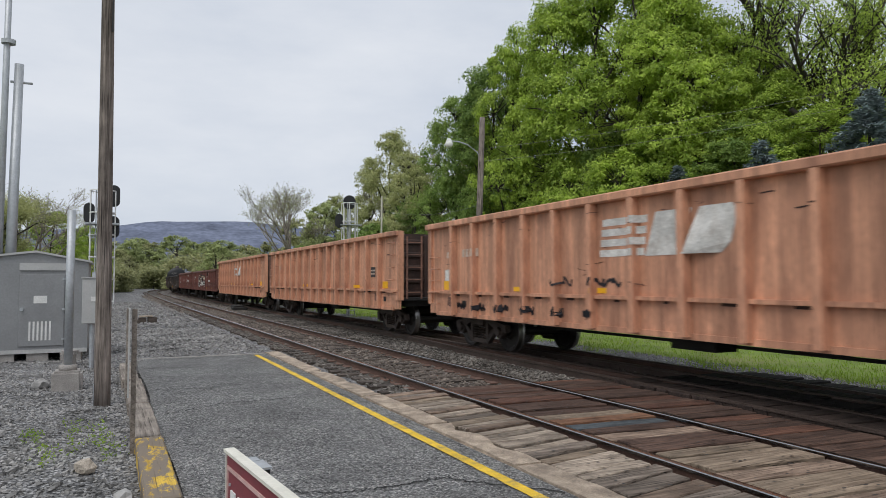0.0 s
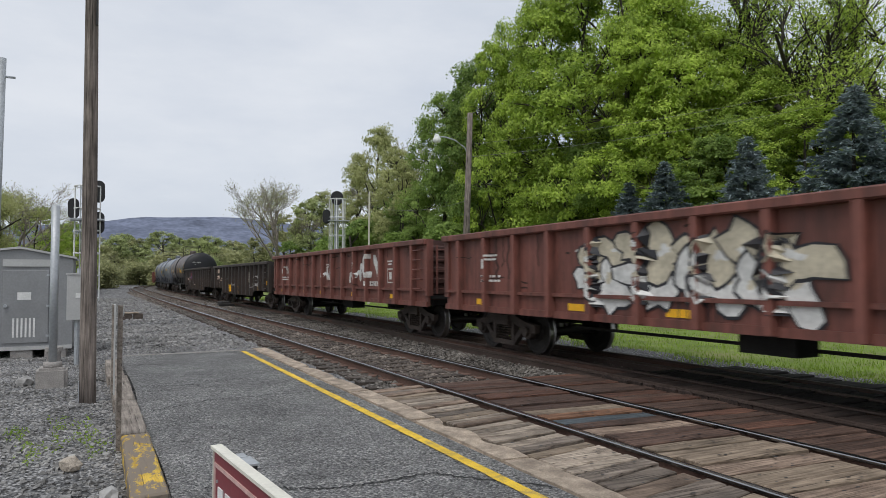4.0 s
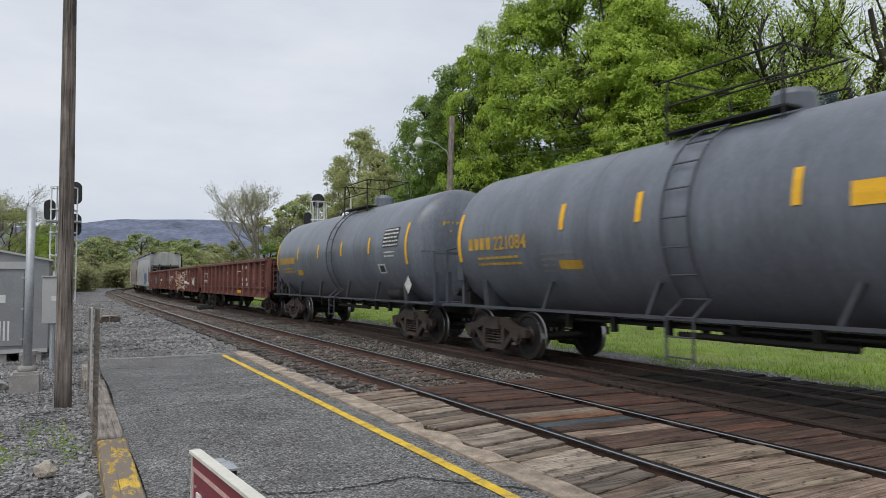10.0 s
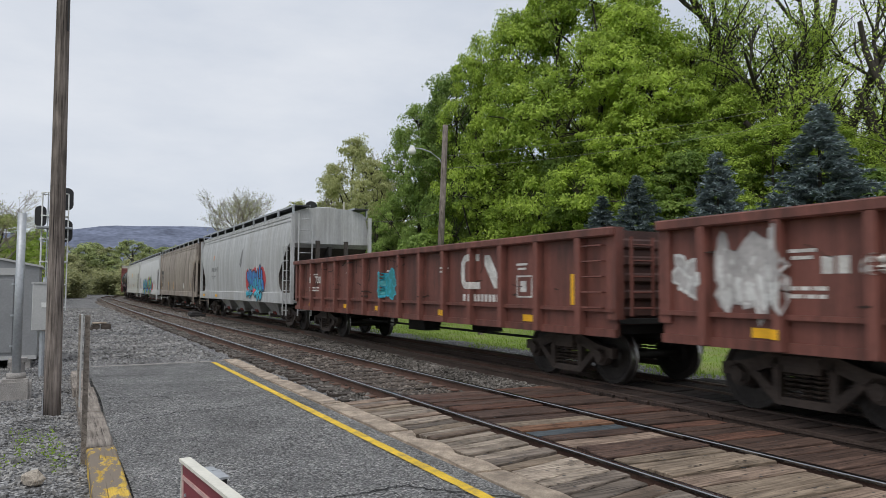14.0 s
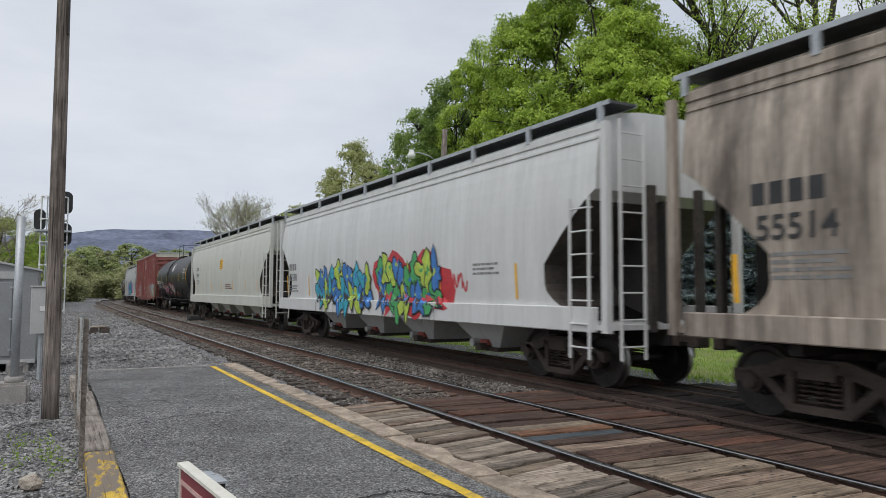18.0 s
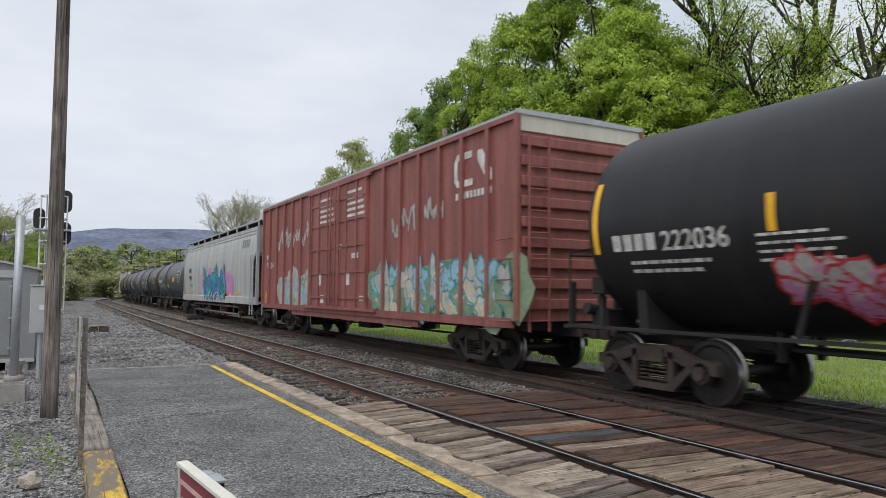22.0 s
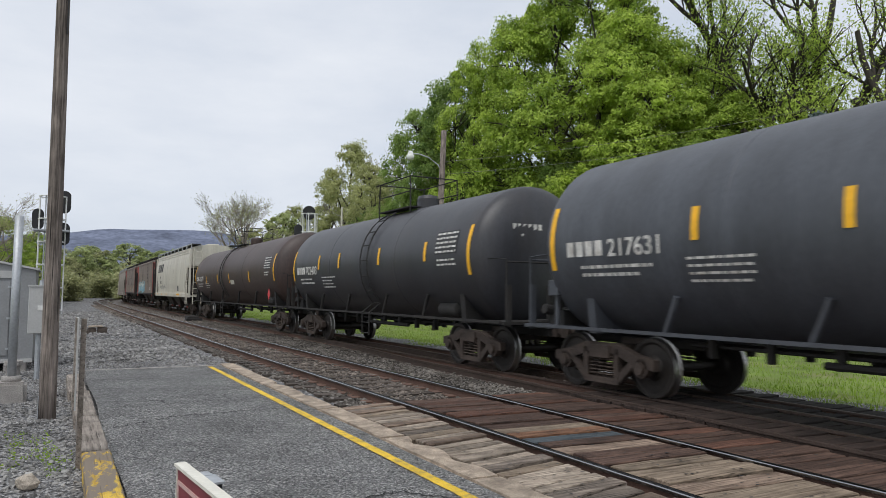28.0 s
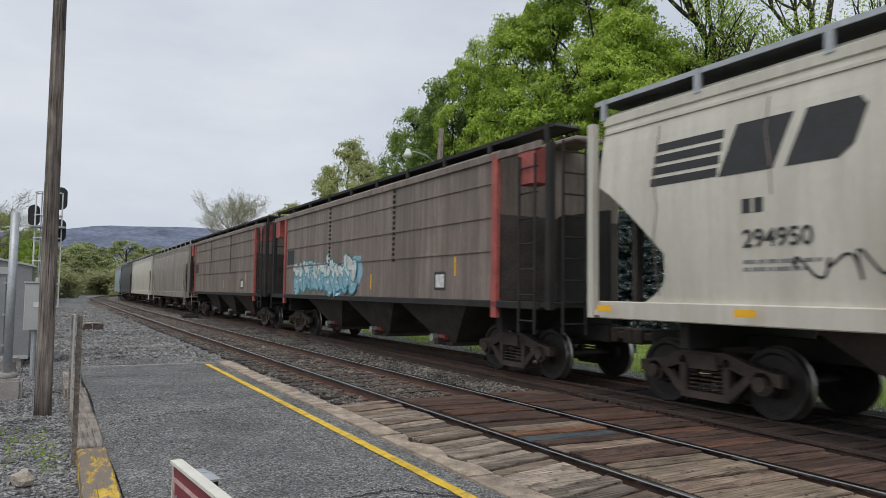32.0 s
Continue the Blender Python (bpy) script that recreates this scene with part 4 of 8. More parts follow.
class Side:
    """Places flat marks on the camera-facing side of a car; xs gives the side's x at a height."""

    def __init__(self, car, xs, eps=0.004, ribs=(), proud=0.14):
        self.car, self.xs, self.eps, self.ribs, self.proud = car, xs, eps, ribs, proud

    def p(self, y, z, lift=0.0):
        over = self.proud if any(abs(y - b) < 0.07 for b in self.ribs) else 0.0
        return Vector((self.xs(z) + self.eps + lift + over, y, z))

    def quads(self, name, rects, material, label="", lift=0.0):
        if len(rects) > 1 and name in ("reflector", "paint_patch", "notice", "door_notices", "rust_spot", "yellow_patch"):
            for rc in rects[:-1]:
                self.quads("notice" if name == "door_notices" else name, [rc], material, label, lift)
            rects = rects[-1:]
        bm = bmesh.new()
        for y0, y1, z0, z1 in rects:
            n = max(1, int((z1 - z0) / 0.12))
            pr = None
            m_ = max(1, int((y1 - y0) / 0.045)) if self.ribs else 1
            for i in range(n + 1):
                z = z0 + (z1 - z0) * i / n
                r = [bm.verts.new(self.p(y0 + (y1 - y0) * j / m_, z, lift)) for j in range(m_ + 1)]
                if pr:
                    for j in range(m_):
                        bm.faces.new((pr[j], pr[j + 1], r[j + 1], r[j]))
                pr = r
        return part(name, bm, material, self.car, label)

    def strokes(self, name, lines, w, material, label="", lift=0.0):
        bm = bmesh.new()
        for n_, ln in enumerate(lines):
            pts = [Vector((y, z)) for y, z in ln]
            fine = []
            for a, b in zip(pts, pts[1:]):
                k = max(1, int((b - a).length / (0.04 if self.ribs else 0.12)))
                fine += [a.lerp(b, i / k) for i in range(k)]
            fine.append(pts[-1])
            pr = None
            for i, q in enumerate(fine):
                d = fine[min(i + 1, len(fine) - 1)] - fine[max(i - 1, 0)]
                d = d.normalized() if d.length > 1e-6 else Vector((1, 0))
                s = Vector((-d.y, d.x)) * (w / 2)
                h = lift + 0.0006 * (n_ % 7)
                r = (bm.verts.new(self.p(q.x + s.x, q.y + s.y, h)), bm.verts.new(self.p(q.x - s.x, q.y - s.y, h)))
                if pr:
                    bm.faces.new((pr[0], pr[1], r[1], r[0]))
                pr = r
        return part(name, bm, material, self.car, label)

    def text(self, body, y, z, h, material, name="number", sp=1.0):
        cu = bpy.data.curves.new("lettering", "FONT")
        cu.body, cu.size, cu.space_character, cu.offset = body, h * 1.38, sp, h * 0.02
        ob = bpy.data.objects.new("lettering", cu)
        me = bpy.data.meshes.new_from_object(ob)
        bpy.data.objects.remove(ob)
        for v in me.vertices:
            v.co = self.p(y + v.co.x, z + v.co.y, 0.006)
        return part(name, me, material, self.car)

    def mark(self, y, z, h, digits, letters, material, sp=1.0):
        w = h * 0.62
        rects = []
        for i in range(letters):
            a = y + i * h * 0.82
            rects += [(a, a + w, z + 0.06 * h, z + h * 0.94)]
        if rects:
            self.quads("owner_mark", rects, material)["kind"] = "stuff"
        if digits:
            self.text(digits, y + letters * h * 0.82 + (h * 0.25 if letters else 0), z, h, material, "number", sp)

    def lines(self, y, z, w, rows, material, pitch=0.09, h=0.045, seed=1, name="data_line"):
        r = random.Random(seed)
        rects = []
        for i in range(rows):
            x = y
            while x < y + w * r.uniform(0.75, 1.0):
                k = r.uniform(0.06, 0.2)
                rects.append((x, x + k, z - i * pitch, z - i * pitch + h))
                x += k + 0.03
        self.quads(name, rects, material)["kind"] = "stuff"

    def panel(self, y, z, w, h, material=None):
        self.quads("consolidated_stencil", [(y, y + w, z, z + h)], material or M_MARKK)
        rects = []
        n = max(3, int(h / 0.085))
        r = random.Random(int(y * 100) + n)
        for i in range(n):
            q = y + 0.03
            while q < y + w - 0.08:
                k = min(r.uniform(0.07, 0.2), y + w - 0.03 - q)
                rects.append((q, q + k, z + (i + 0.3) * h / n, z + (i + 0.72) * h / n))
                q += k + 0.035
        self.quads("stencil_text", rects, M_MARKW, lift=0.003)["kind"] = "stuff"

    def patch(self, bm, cy, cz, radii, idx, lift):
        """A star-shaped painted patch round (cy, cz) that follows the side."""
        n = len(radii)
        mid = bm.verts.new(self.p(cy, cz, lift))
        prev = None
        for f in (0.34, 0.67, 1.0):
            ring = [bm.verts.new(self.p(cy + f * q * math.cos(2 * math.pi * j / n), cz + f * u * math.sin(2 * math.pi * j / n), lift)) for j, (q, u) in enumerate(radii)]
            for j in range(n):
                k = (j + 1) % n
                fc = bm.faces.new((mid, ring[j], ring[k]) if prev is None else (prev[j], ring[j], ring[k], prev[k]))
                fc.material_index = idx
            prev = ring

    def graffiti(self, y0, y1, z0, z1, n, fills, outline, seed, back=None):
        """Sprayed abstract shapes, jagged and overlapping, with dark rims; no word in them."""
        r = random.Random(seed)
        H, w = z1 - z0, (y1 - y0) / n
        names = list(fills) + [outline] + ([back] if back else [])
        bm = bmesh.new()
        if back:
            for i in range(n + 2):
                rad = r.uniform(0.28, 0.5) * H
                self.patch(bm, y0 + (y1 - y0) * (i + r.uniform(-0.3, 0.3)) / (n + 1), z0 + H * r.uniform(0.3, 0.7), [(rad * r.uniform(0.8, 1.15), rad * r.uniform(0.8, 1.15)) for _ in range(14)], len(fills) + 1, 0.001)
        lev = 0.003
        for i in range(n * 2):
            c = y0 + (i + 0.5) * w / 2
            for q in range(2):
                lev += 0.0009
                up = q == (i % 2)
                cz = z0 + H * (r.uniform(0.55, 0.78) if up else r.uniform(0.22, 0.45))
                rw, rh = w * r.uniform(0.3, 0.5), H * r.uniform(0.22, 0.34)
                ph = r.uniform(0, 3.14)
                m_ = 18
                rr = []
                for j in range(m_):
                    t = 2 * math.pi * j / m_
                    k = 0.78 + 0.3 * math.cos(2 * t + ph) + 0.22 * math.cos(3 * t - 2 * ph) + (0.4 if r.random() < 0.18 else 0) + r.uniform(-0.06, 0.06)
                    rr.append((max(0.25, k) * rw, max(0.25, k) * rh))
                rim = 0.05
                self.patch(bm, c, cz, [(a_ + rim, b_ + rim) for a_, b_ in rr], len(fills), lev)
                self.patch(bm, c, cz, rr, (i + q) % len(fills), lev + 0.0004)
                self.patch(bm, c + rw * r.uniform(-0.3, 0.3), cz + rh * r.uniform(0, 0.4), [(a_ * 0.28, b_ * 0.22) for a_, b_ in rr[::-1]], (i + q + 1) % len(fills), lev + 0.0008)
        ob = part("graffiti", bm, spray(names[0], SP[names[0]]), self.car, "multicoloured sprayed graffiti")
        ob["kind"] = "stuff"
        for nm in names[1:]:
            ob.data.materials.append(spray(nm, SP[nm]))
        if outline == "black" or back:
            self.strokes("paint_drip", [[(y, z0 + H * 0.3), (y + r.uniform(-0.01, 0.01), z0 - r.uniform(0.0, 0.12))] for y in [r.uniform(y0, y1) for _ in range(n * 2)]], 0.018, spray(outline, SP[outline]), lift=0.002)["kind"] = "stuff"

    def scrawl(self, y0, y1, z0, z1, w, colour, seed, n=14):
        r = random.Random(seed)
        pts = []
        for i in range(n * 2):
            back = -1.6 if i % 3 == 2 else 0.0
            pts.append((min(y1, max(y0, y0 + (y1 - y0) * (i + back + r.uniform(-0.5, 0.5)) / (2 * n))), z0 + (z1 - z0) * (r.uniform(0, 0.35) if i % 2 else r.uniform(0.5, 1))))
        sm = []
        for a, b, c in zip(pts, pts[1:], pts[2:]):
            a, b, c = Vector(a), Vector(b), Vector(c)
            for k in range(5):
                t = k / 5
                p0, p1, p2 = (a + b) / 2, b, (b + c) / 2
                q = p0 * (1 - t) ** 2 + p1 * 2 * t * (1 - t) + p2 * t * t
                sm.append((q.x, q.y))
        self.strokes("spray_scrawl", [sm], w, spray(colour, SP[colour]), lift=0.004)

    def reflectors(self, lst, w=0.1, h=0.42):
        for y, z in lst:
            self.quads("reflector", [(y - w / 2, y + w / 2, z, z + h)], M_REFL, "yellow reflective strip", 0.004)

    def stripe_emblem(self, y, z, h, material, wm=1.2):
        """The operator's emblem as slanting bars and two plain slabs."""
        rects = [(y + 0.03 * h * wm * i, y + (1.3 + 0.03 * i) * h * wm, z + h * (0.02 + 0.245 * i), z + h * (0.19 + 0.245 * i)) for i in range(4)]
        for rc in rects:
            self.quads("emblem_bar", [rc], material)
        for outl in (((1.32, 0.0), (2.2, 0.0), (2.48, 0.96), (1.6, 0.96)), ((2.38, 0.0), (3.1, 0.0), (3.3, 0.2), (3.45, 0.8), (3.35, 0.96), (2.66, 0.96))):
            bm = bmesh.new()
            f = bm.faces.new([bm.verts.new(self.p(y + q * h * wm, z + u * h, 0.002)) for q, u in outl])
            bmesh.ops.triangulate(bm, faces=[f])
            part("emblem_slab", bm, material, self.car)

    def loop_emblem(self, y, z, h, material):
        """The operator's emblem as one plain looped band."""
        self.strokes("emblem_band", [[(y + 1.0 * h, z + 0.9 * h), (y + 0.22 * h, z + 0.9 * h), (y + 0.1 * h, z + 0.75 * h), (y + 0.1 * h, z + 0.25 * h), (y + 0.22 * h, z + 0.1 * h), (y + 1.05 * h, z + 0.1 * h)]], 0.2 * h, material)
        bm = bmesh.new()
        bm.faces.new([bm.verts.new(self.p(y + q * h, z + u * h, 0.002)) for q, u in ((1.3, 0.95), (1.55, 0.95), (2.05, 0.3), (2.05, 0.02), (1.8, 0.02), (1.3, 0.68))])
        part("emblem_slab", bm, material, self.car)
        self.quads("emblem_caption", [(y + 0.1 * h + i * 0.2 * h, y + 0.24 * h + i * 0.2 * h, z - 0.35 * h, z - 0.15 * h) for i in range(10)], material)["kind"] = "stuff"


def new_car(name, label, uf, ur):
    car = empty(name, label, "railway wagon", "freight train")
    cars.append((car, (uf + ur) / 2, (ur - uf)))
    return car


def ladder(car, x, y, z0, z1, w=0.45, n=6, material=None, axis="y", name="ladder"):
    """Rungs on the side (axis y) or on the end (axis x)."""
    railed = axis == "x" or name == "railed_ladder"
    bm = bmesh.new()
    for i in range(n):
        z = z0 + (z1 - z0) * (i + 0.5) / n
        if axis == "y":
            pts = [(x - 0.07 * (1 if x > 0 else -1), y - w / 2, z), (x, y - w / 2, z), (x, y + w / 2, z), (x - 0.07 * (1 if x > 0 else -1), y + w / 2, z)]
        else:
            pts = [(x - w / 2, y, z), (x + w / 2, y, z)]
        tube(bm, pts, 0.016, 5)
        if not railed:
            part("grab_iron", bm, material or M_UNDER, car)
            bm = bmesh.new()
    if not railed:
        bm.free()
        return
    for k in (-1, 1):
        p = (x + k * w / 2, y) if axis == "x" else (x, y + k * w / 2)
        tube(bm, [(*p, z0), (*p, z1)], 0.026, 5)
    part("ladder", bm, material or M_UNDER, car)


def underframe(car, L, mat_=None):
    boxes("centre_sill", [(-0.2, 0.2, -L / 2 + 0.1, L / 2 - 0.1, 0.74, 1.05), (-1.2, 1.2, -L / 2 + 0.3, -L / 2 + 0.5, 0.85, 1.0), (-1.2, 1.2, L / 2 - 0.5, L / 2 - 0.3, 0.85, 1.0)], mat_ or M_UNDER, car)
    boxes("brake_gear", [(0.3, 0.75, -0.6, 0.3, 0.5, 0.8), (-0.8, -0.35, 0.8, 1.5, 0.5, 0.8), (0.32, 0.36, -L * 0.3, L * 0.3, 0.55, 0.6)], M_UNDER, car)


def gondola(name, label, uf, ur, paint, z0, z1, ribs, style, inset=0.06, end_paint=None, rib_in=0.75, both=False):
    L = ur - uf
    car = new_car(name, label, uf, ur)
    h, W = L / 2, 1.52
    inner = M_UNDER
    underframe(car, L)
    boxes("floor", [(-W + 0.1, W - 0.1, -h + 0.1, h - 0.1, 1.02, 1.1)], inner, car)
    ts = h - 1.75
    for k in (1, -1):
        bm = bmesh.new()
        if style == "belly":
            prof = [(-h, z1), (h, z1), (h, z0 + 0.3), (h - 3.4, z0 + 0.3), (h - 4.4, z0), (-h + 4.4, z0), (-h + 3.4, z0 + 0.3), (-h, z0 + 0.3)]
        else:
            prof = [(-h, z1), (h, z1), (h, z0), (-h, z0)]
        prism_x(bm, prof, k * (W - 0.02), k * (W - 0.08))
        part("side_panel", bm, paint, car)
        boxes("top_chord", [(k * (W - 0.1), k * (W + 0.13), -h - 0.02, h + 0.02, z1 - 0.14, z1)], paint, car, bevel=0.02)
        if style == "ledge":
            boxes("side_ledge", [(k * (W - 0.03), k * (W + 0.06), -h, h, 1.27, 1.33)], paint, car)
            boxes("bottom_sill", [(k * (W - 0.1), k * (W + 0.01), -h + 0.4, h - 0.4, z0 - 0.04, z0 + 0.05)], paint, car)
        if style == "sill":
            boxes("bottom_sill", [(k * (W - 0.04), k * (W + 0.03), -h, h, z0 - 0.02, z0 + 0.1), (k * (W - 0.04), k * (W + 0.05), -h, h, z0 + 0.36, z0 + 0.42)], paint, car)
        n = ribs
        bmr = bmesh.new()
        zb = z0 if style != "belly" else z0 + 0.02
        prism(bmr, [(W - 0.025, -0.075), (W + 0.12, -0.06), (W + 0.12, 0.06), (W - 0.025, 0.075)], zb, z1 - 0.1)
        me = done(bmr, "side_post")
        me.transform(Matrix(((1, 0, 0, 0), (0, 0, 1, 0), (0, 1, 0, 0), (0, 0, 0, 1))))
        me.flip_normals()
        me.materials.append(paint)
        for i in range(n):
            y = -h + rib_in + (L - 2 * rib_in) * i / (n - 1)
            if style == "belly" and abs(y) > h - 3.6:
                bm2 = bmesh.new()
                prism(bm2, [(W - 0.025, -0.075), (W + 0.12, -0.06), (W + 0.12, 0.06), (W - 0.025, 0.075)], z0 + 0.3, z1 - 0.1)
                m2 = done(bm2, "side_post")
                m2.transform(Matrix(((1, 0, 0, 0), (0, 0, 1, 0), (0, 1, 0, 0), (0, 0, 0, 1))))
                m2.flip_normals()
                m2.materials.append(paint)
                o = new("side_post", m2)
            else:
                o = new("side_post", me)
            o.parent = car
            o.matrix_basis = Matrix.Translation((0, y, 0)) @ (Matrix.Identity(4) if k > 0 else FLIP)
        # ends with horizontal corrugations
        e = k * (h - 0.06)
        ei = k * (h - inset)
        # end_paint, where given, is darker: the gap's shade is in its colour
        boxes("end_panel", [(-W + 0.1, W - 0.1, ei - 0.03, ei + 0.03, 1.0, z1 - 0.02)], end_paint or paint, car)
        for i in range(5):
            z = 1.12 + (z1 - 1.35) * i / 4.3
            boxes("end_corrugation", [(-W + 0.12, W - 0.12, ei + k * 0.03 - 0.06, ei + k * 0.03 + 0.06, z, z + 0.16)], end_paint or paint, car, bevel=0.03)
        for x in (-W + 0.055, W - 0.055):
            boxes("corner_post", [(x - 0.085, x + 0.085, e - 0.1, e + 0.1, z0 + 0.25, z1)], paint, car)
        ladder(car, k * (W + 0.1), k * (h - 0.42), z0 + 0.3, z1 - 0.15, 0.46, 5, paint)
        if both:
            ladder(car, -k * (W + 0.1), k * (h - 0.42), z0 + 0.1, z1 - 0.7, 0.5, 5, paint)
            for x in (-0.62, 0.35):
                boxes("end_post", [(x - 0.06, x + 0.06, ei + k * 0.02, ei + k * 0.16, 1.0, z1 - 0.05)], end_paint, car, bevel=0.02)
        ladder(car, k * 1.1, k * (h + 0.14), z0 + 0.3, z1 - 0.15, 0.44, 5, M_ENDL if both else paint, "x")
        bogie(car, k * ts)
    couplers(car, L, h + 0.35)
    return car, Side(car, lambda z: W - 0.02, ribs=[-h + rib_in + (L - 2 * rib_in) * i / (ribs - 1) for i in range(ribs)])


def tank(name, label, uf, ur, paint, r, cz, frame_paint=None, rail=True, sill_paint=None, lad=-0.1, front_paint=None):
    L = ur - uf
    h = L / 2
    car = new_car(name, label, uf, ur)
    th = h - 0.55
    bm = bmesh.new()
    D = 0.33 * r
    prof = [(th - D + D * math.cos(a), max(0.05, r * math.sin(a) ** 0.78)) for a in [math.pi / 2 * i / 10 for i in range(11)]]
    full = prof + [(y, r) for y in np.linspace(th - 1.5, -th + 1.5, 9)] + [(-y, q) for y, q in prof[::-1]]
    n = 40
    rings = []
    for y, q in full:
        rings.append([bm.verts.new((q * math.cos(2 * math.pi * j / n), y, cz + q * math.sin(2 * math.pi * j / n))) for j in range(n)])
    for a, b in zip(rings, rings[1:]):
        for j in range(n):
            bm.faces.new((a[j], a[(j + 1) % n], b[(j + 1) % n], b[j]))
    bm.faces.new(rings[0])
    bm.faces.new(rings[-1][::-1])
    if front_paint:
        for f in bm.faces:
            if f.calc_center_median().y > th - 2.0:
                f.material_index = 1
    shell = part("tank_shell", bm, paint, car, smooth=True)
    if front_paint:
        shell.data.materials.append(front_paint)
    fp = frame_paint or M_UNDER
    # weld seams
    for y in (-th * 0.36, th * 0.36):
        bm = bmesh.new()
        rr = [[bm.verts.new(((r + d) * math.cos(2 * math.pi * j / n), y + e, cz + (r + d) * math.sin(2 * math.pi * j / n))) for j in range(n)] for d, e in ((0, -0.03), (0.006, -0.02), (0.006, 0.02), (0, 0.03))]
        for a, b in zip(rr, rr[1:]):
            for j in range(n):
                bm.faces.new((a[j], a[(j + 1) % n], b[(j + 1) % n], b[j]))
        part("weld_band", bm, paint, car, smooth=True)
    ts = h - 1.75
    boxes("stub_sill", [(-0.22, 0.22, -h + 0.1, -ts + 1.4, 0.74, 1.06)], M_UNDER, car)
    boxes("stub_sill", [(-0.22, 0.22, ts - 1.4, h - 0.1, 0.74, 1.06)], M_UNDER, car)
    for k in (1, -1):
        bm = bmesh.new()
        prof = [(-1.2, 0.95), (1.2, 0.95), (1.28, cz - 0.65), (1.1, cz - 0.8), (0.6, cz - r + 0.1), (-0.6, cz - r + 0.1), (-1.1, cz - 0.8), (-1.28, cz - 0.65)]
        prism(bm, prof, k * ts - 0.09, k * ts + 0.09)
        part("saddle", bm, fp, car)
        bogie(car, k * ts)
        boxes("end_platform", [(-1.35, 1.35, k * (h - 0.45) - 0.4, k * (h - 0.45) + 0.4, 0.98, 1.04)], fp, car)
        boxes("side_sill", [(k * 1.36 - 0.03, k * 1.36 + 0.03, -h + 0.15, h - 0.15, 1.0, 1.05)], sill_paint or fp, car)
        # struts from shell to side sill
        for y in (-th * 0.55, -th * 0.2, th * 0.2, th * 0.55):
            bm = bmesh.new()
            tube(bm, [(k * 1.3, y, 1.02), (k * (r * 0.86), y + 0.25, cz - r * 0.55)], 0.045, 5)
            part("strut", bm, fp, car)
        # end handrails
        bm = bmesh.new()
        for x in (-1.25, 1.25):
            tube(bm, [(x, k * (h - 0.1), 1.0), (x, k * (h - 0.1), 2.25), (x, k * (h - 1.0), 2.3)], 0.02, 6)
        tube(bm, [(-1.25, k * (h - 0.1), 2.2), (1.25, k * (h - 0.1), 2.2)], 0.02, 6)
        part("end_handrail", bm, fp, car)
        if rail:
            for x in (-0.9, 0.2, 1.2):
                boxes("end_stanchion", [(x - 0.05, x + 0.05, k * (h - 0.14), k * (h - 0.06), 0.95, 1.75)], fp, car)
        bm = bmesh.new()
        tube(bm, [(k * 1.02, k * (h - 2.95), 1.22), (k * 1.02, k * (h - 2.9), 1.22), (k * 1.02, k * (h - 2.25), 1.22), (k * 1.02, k * (h - 2.2), 1.22)], 0.17, 12)
        part("air_reservoir", bm, M_UNDER, car, smooth=True)
        bm = bmesh.new()
        box(bm, k * 1.26 - 0.03, k * 1.26 + 0.03, k * (0.9 - h) - 0.04, k * (0.9 - h) + 0.04, 1.02, 1.6)
        box(bm, k * 1.3 - 0.1, k * 1.3 + 0.06, k * (0.9 - h) - 0.13, k * (0.9 - h) + 0.13, 1.55, 1.82)
        bmesh.ops.bevel(bm, geom=bm.edges[:], offset=0.012, segments=1, affect="EDGES")
        part("valve_box", bm, fp, car)
        bm = bmesh.new()
        box(bm, k * 0.75 - 0.3, k * 0.75 + 0.3, k * (0.62 - h) - 0.2, k * (0.62 - h) + 0.2, 1.04, 1.3)
        tube(bm, [(k * 0.6, k * (0.45 - h), 1.2), (k * 1.2, k * (0.45 - h), 1.32)], 0.09, 10)
        tube(bm, [(k * 0.9, k * (0.5 - h), 1.3), (k * 0.9, k * (0.5 - h), 1.52)], 0.07, 8)
        part("brake_valve", bm, M_UNDER, car)
        # side ladder at mid-length
        bm = bmesh.new()
        yl = lad
        for yy in (yl - 0.24, yl + 0.24):
            pts = [(k * 1.48, yy, 0.45), (k * 1.48, yy, 1.05)]
            pts += [(k * (r + 0.07) * math.cos(a), yy, cz + (r + 0.07) * math.sin(a)) for a in np.linspace(-0.75, 1.1, 10)]
            tube(bm, pts, 0.02, 5)
        for z in (0.5, 0.78, 1.05):
            tube(bm, [(k * 1.48, yl - 0.24, z), (k * 1.48, yl + 0.24, z)], 0.014, 5)
        for a in np.linspace(-0.75, 1.1, 8):
            tube(bm, [(k * (r + 0.07) * math.cos(a), yl + d, cz + (r + 0.07) * math.sin(a)) for d in (-0.24, 0.24)], 0.014, 5)
        part("side_ladder", bm, fp, car)
        # brake rods and hanging hoses close to the centre
        bm = bmesh.new()
        tube(bm, [(k * 0.3, -ts + 1.2, 0.82), (k * 0.3, ts - 1.2, 0.82)], 0.03, 5)
        tube(bm, [(k * 0.5, -1.6, 0.72), (k * 0.5, 1.2, 0.72)], 0.05, 6)
        for y in np.linspace(-ts + 1.7, ts - 1.7, 8):
            box(bm, k * 0.42 - 0.05, k * 0.42 + 0.05, y - 0.05, y + 0.05, 0.66, cz - r + 0.08)
        part("brake_rigging", bm, M_UNDER, car)
    top = cz + r
    boxes("top_platform", [(0.4, 0.74, lad - 0.95, lad + 1.15, top - 0.03, top), (-0.74, -0.4, lad - 0.95, lad + 1.15, top - 0.03, top)], M_UNDER, car)
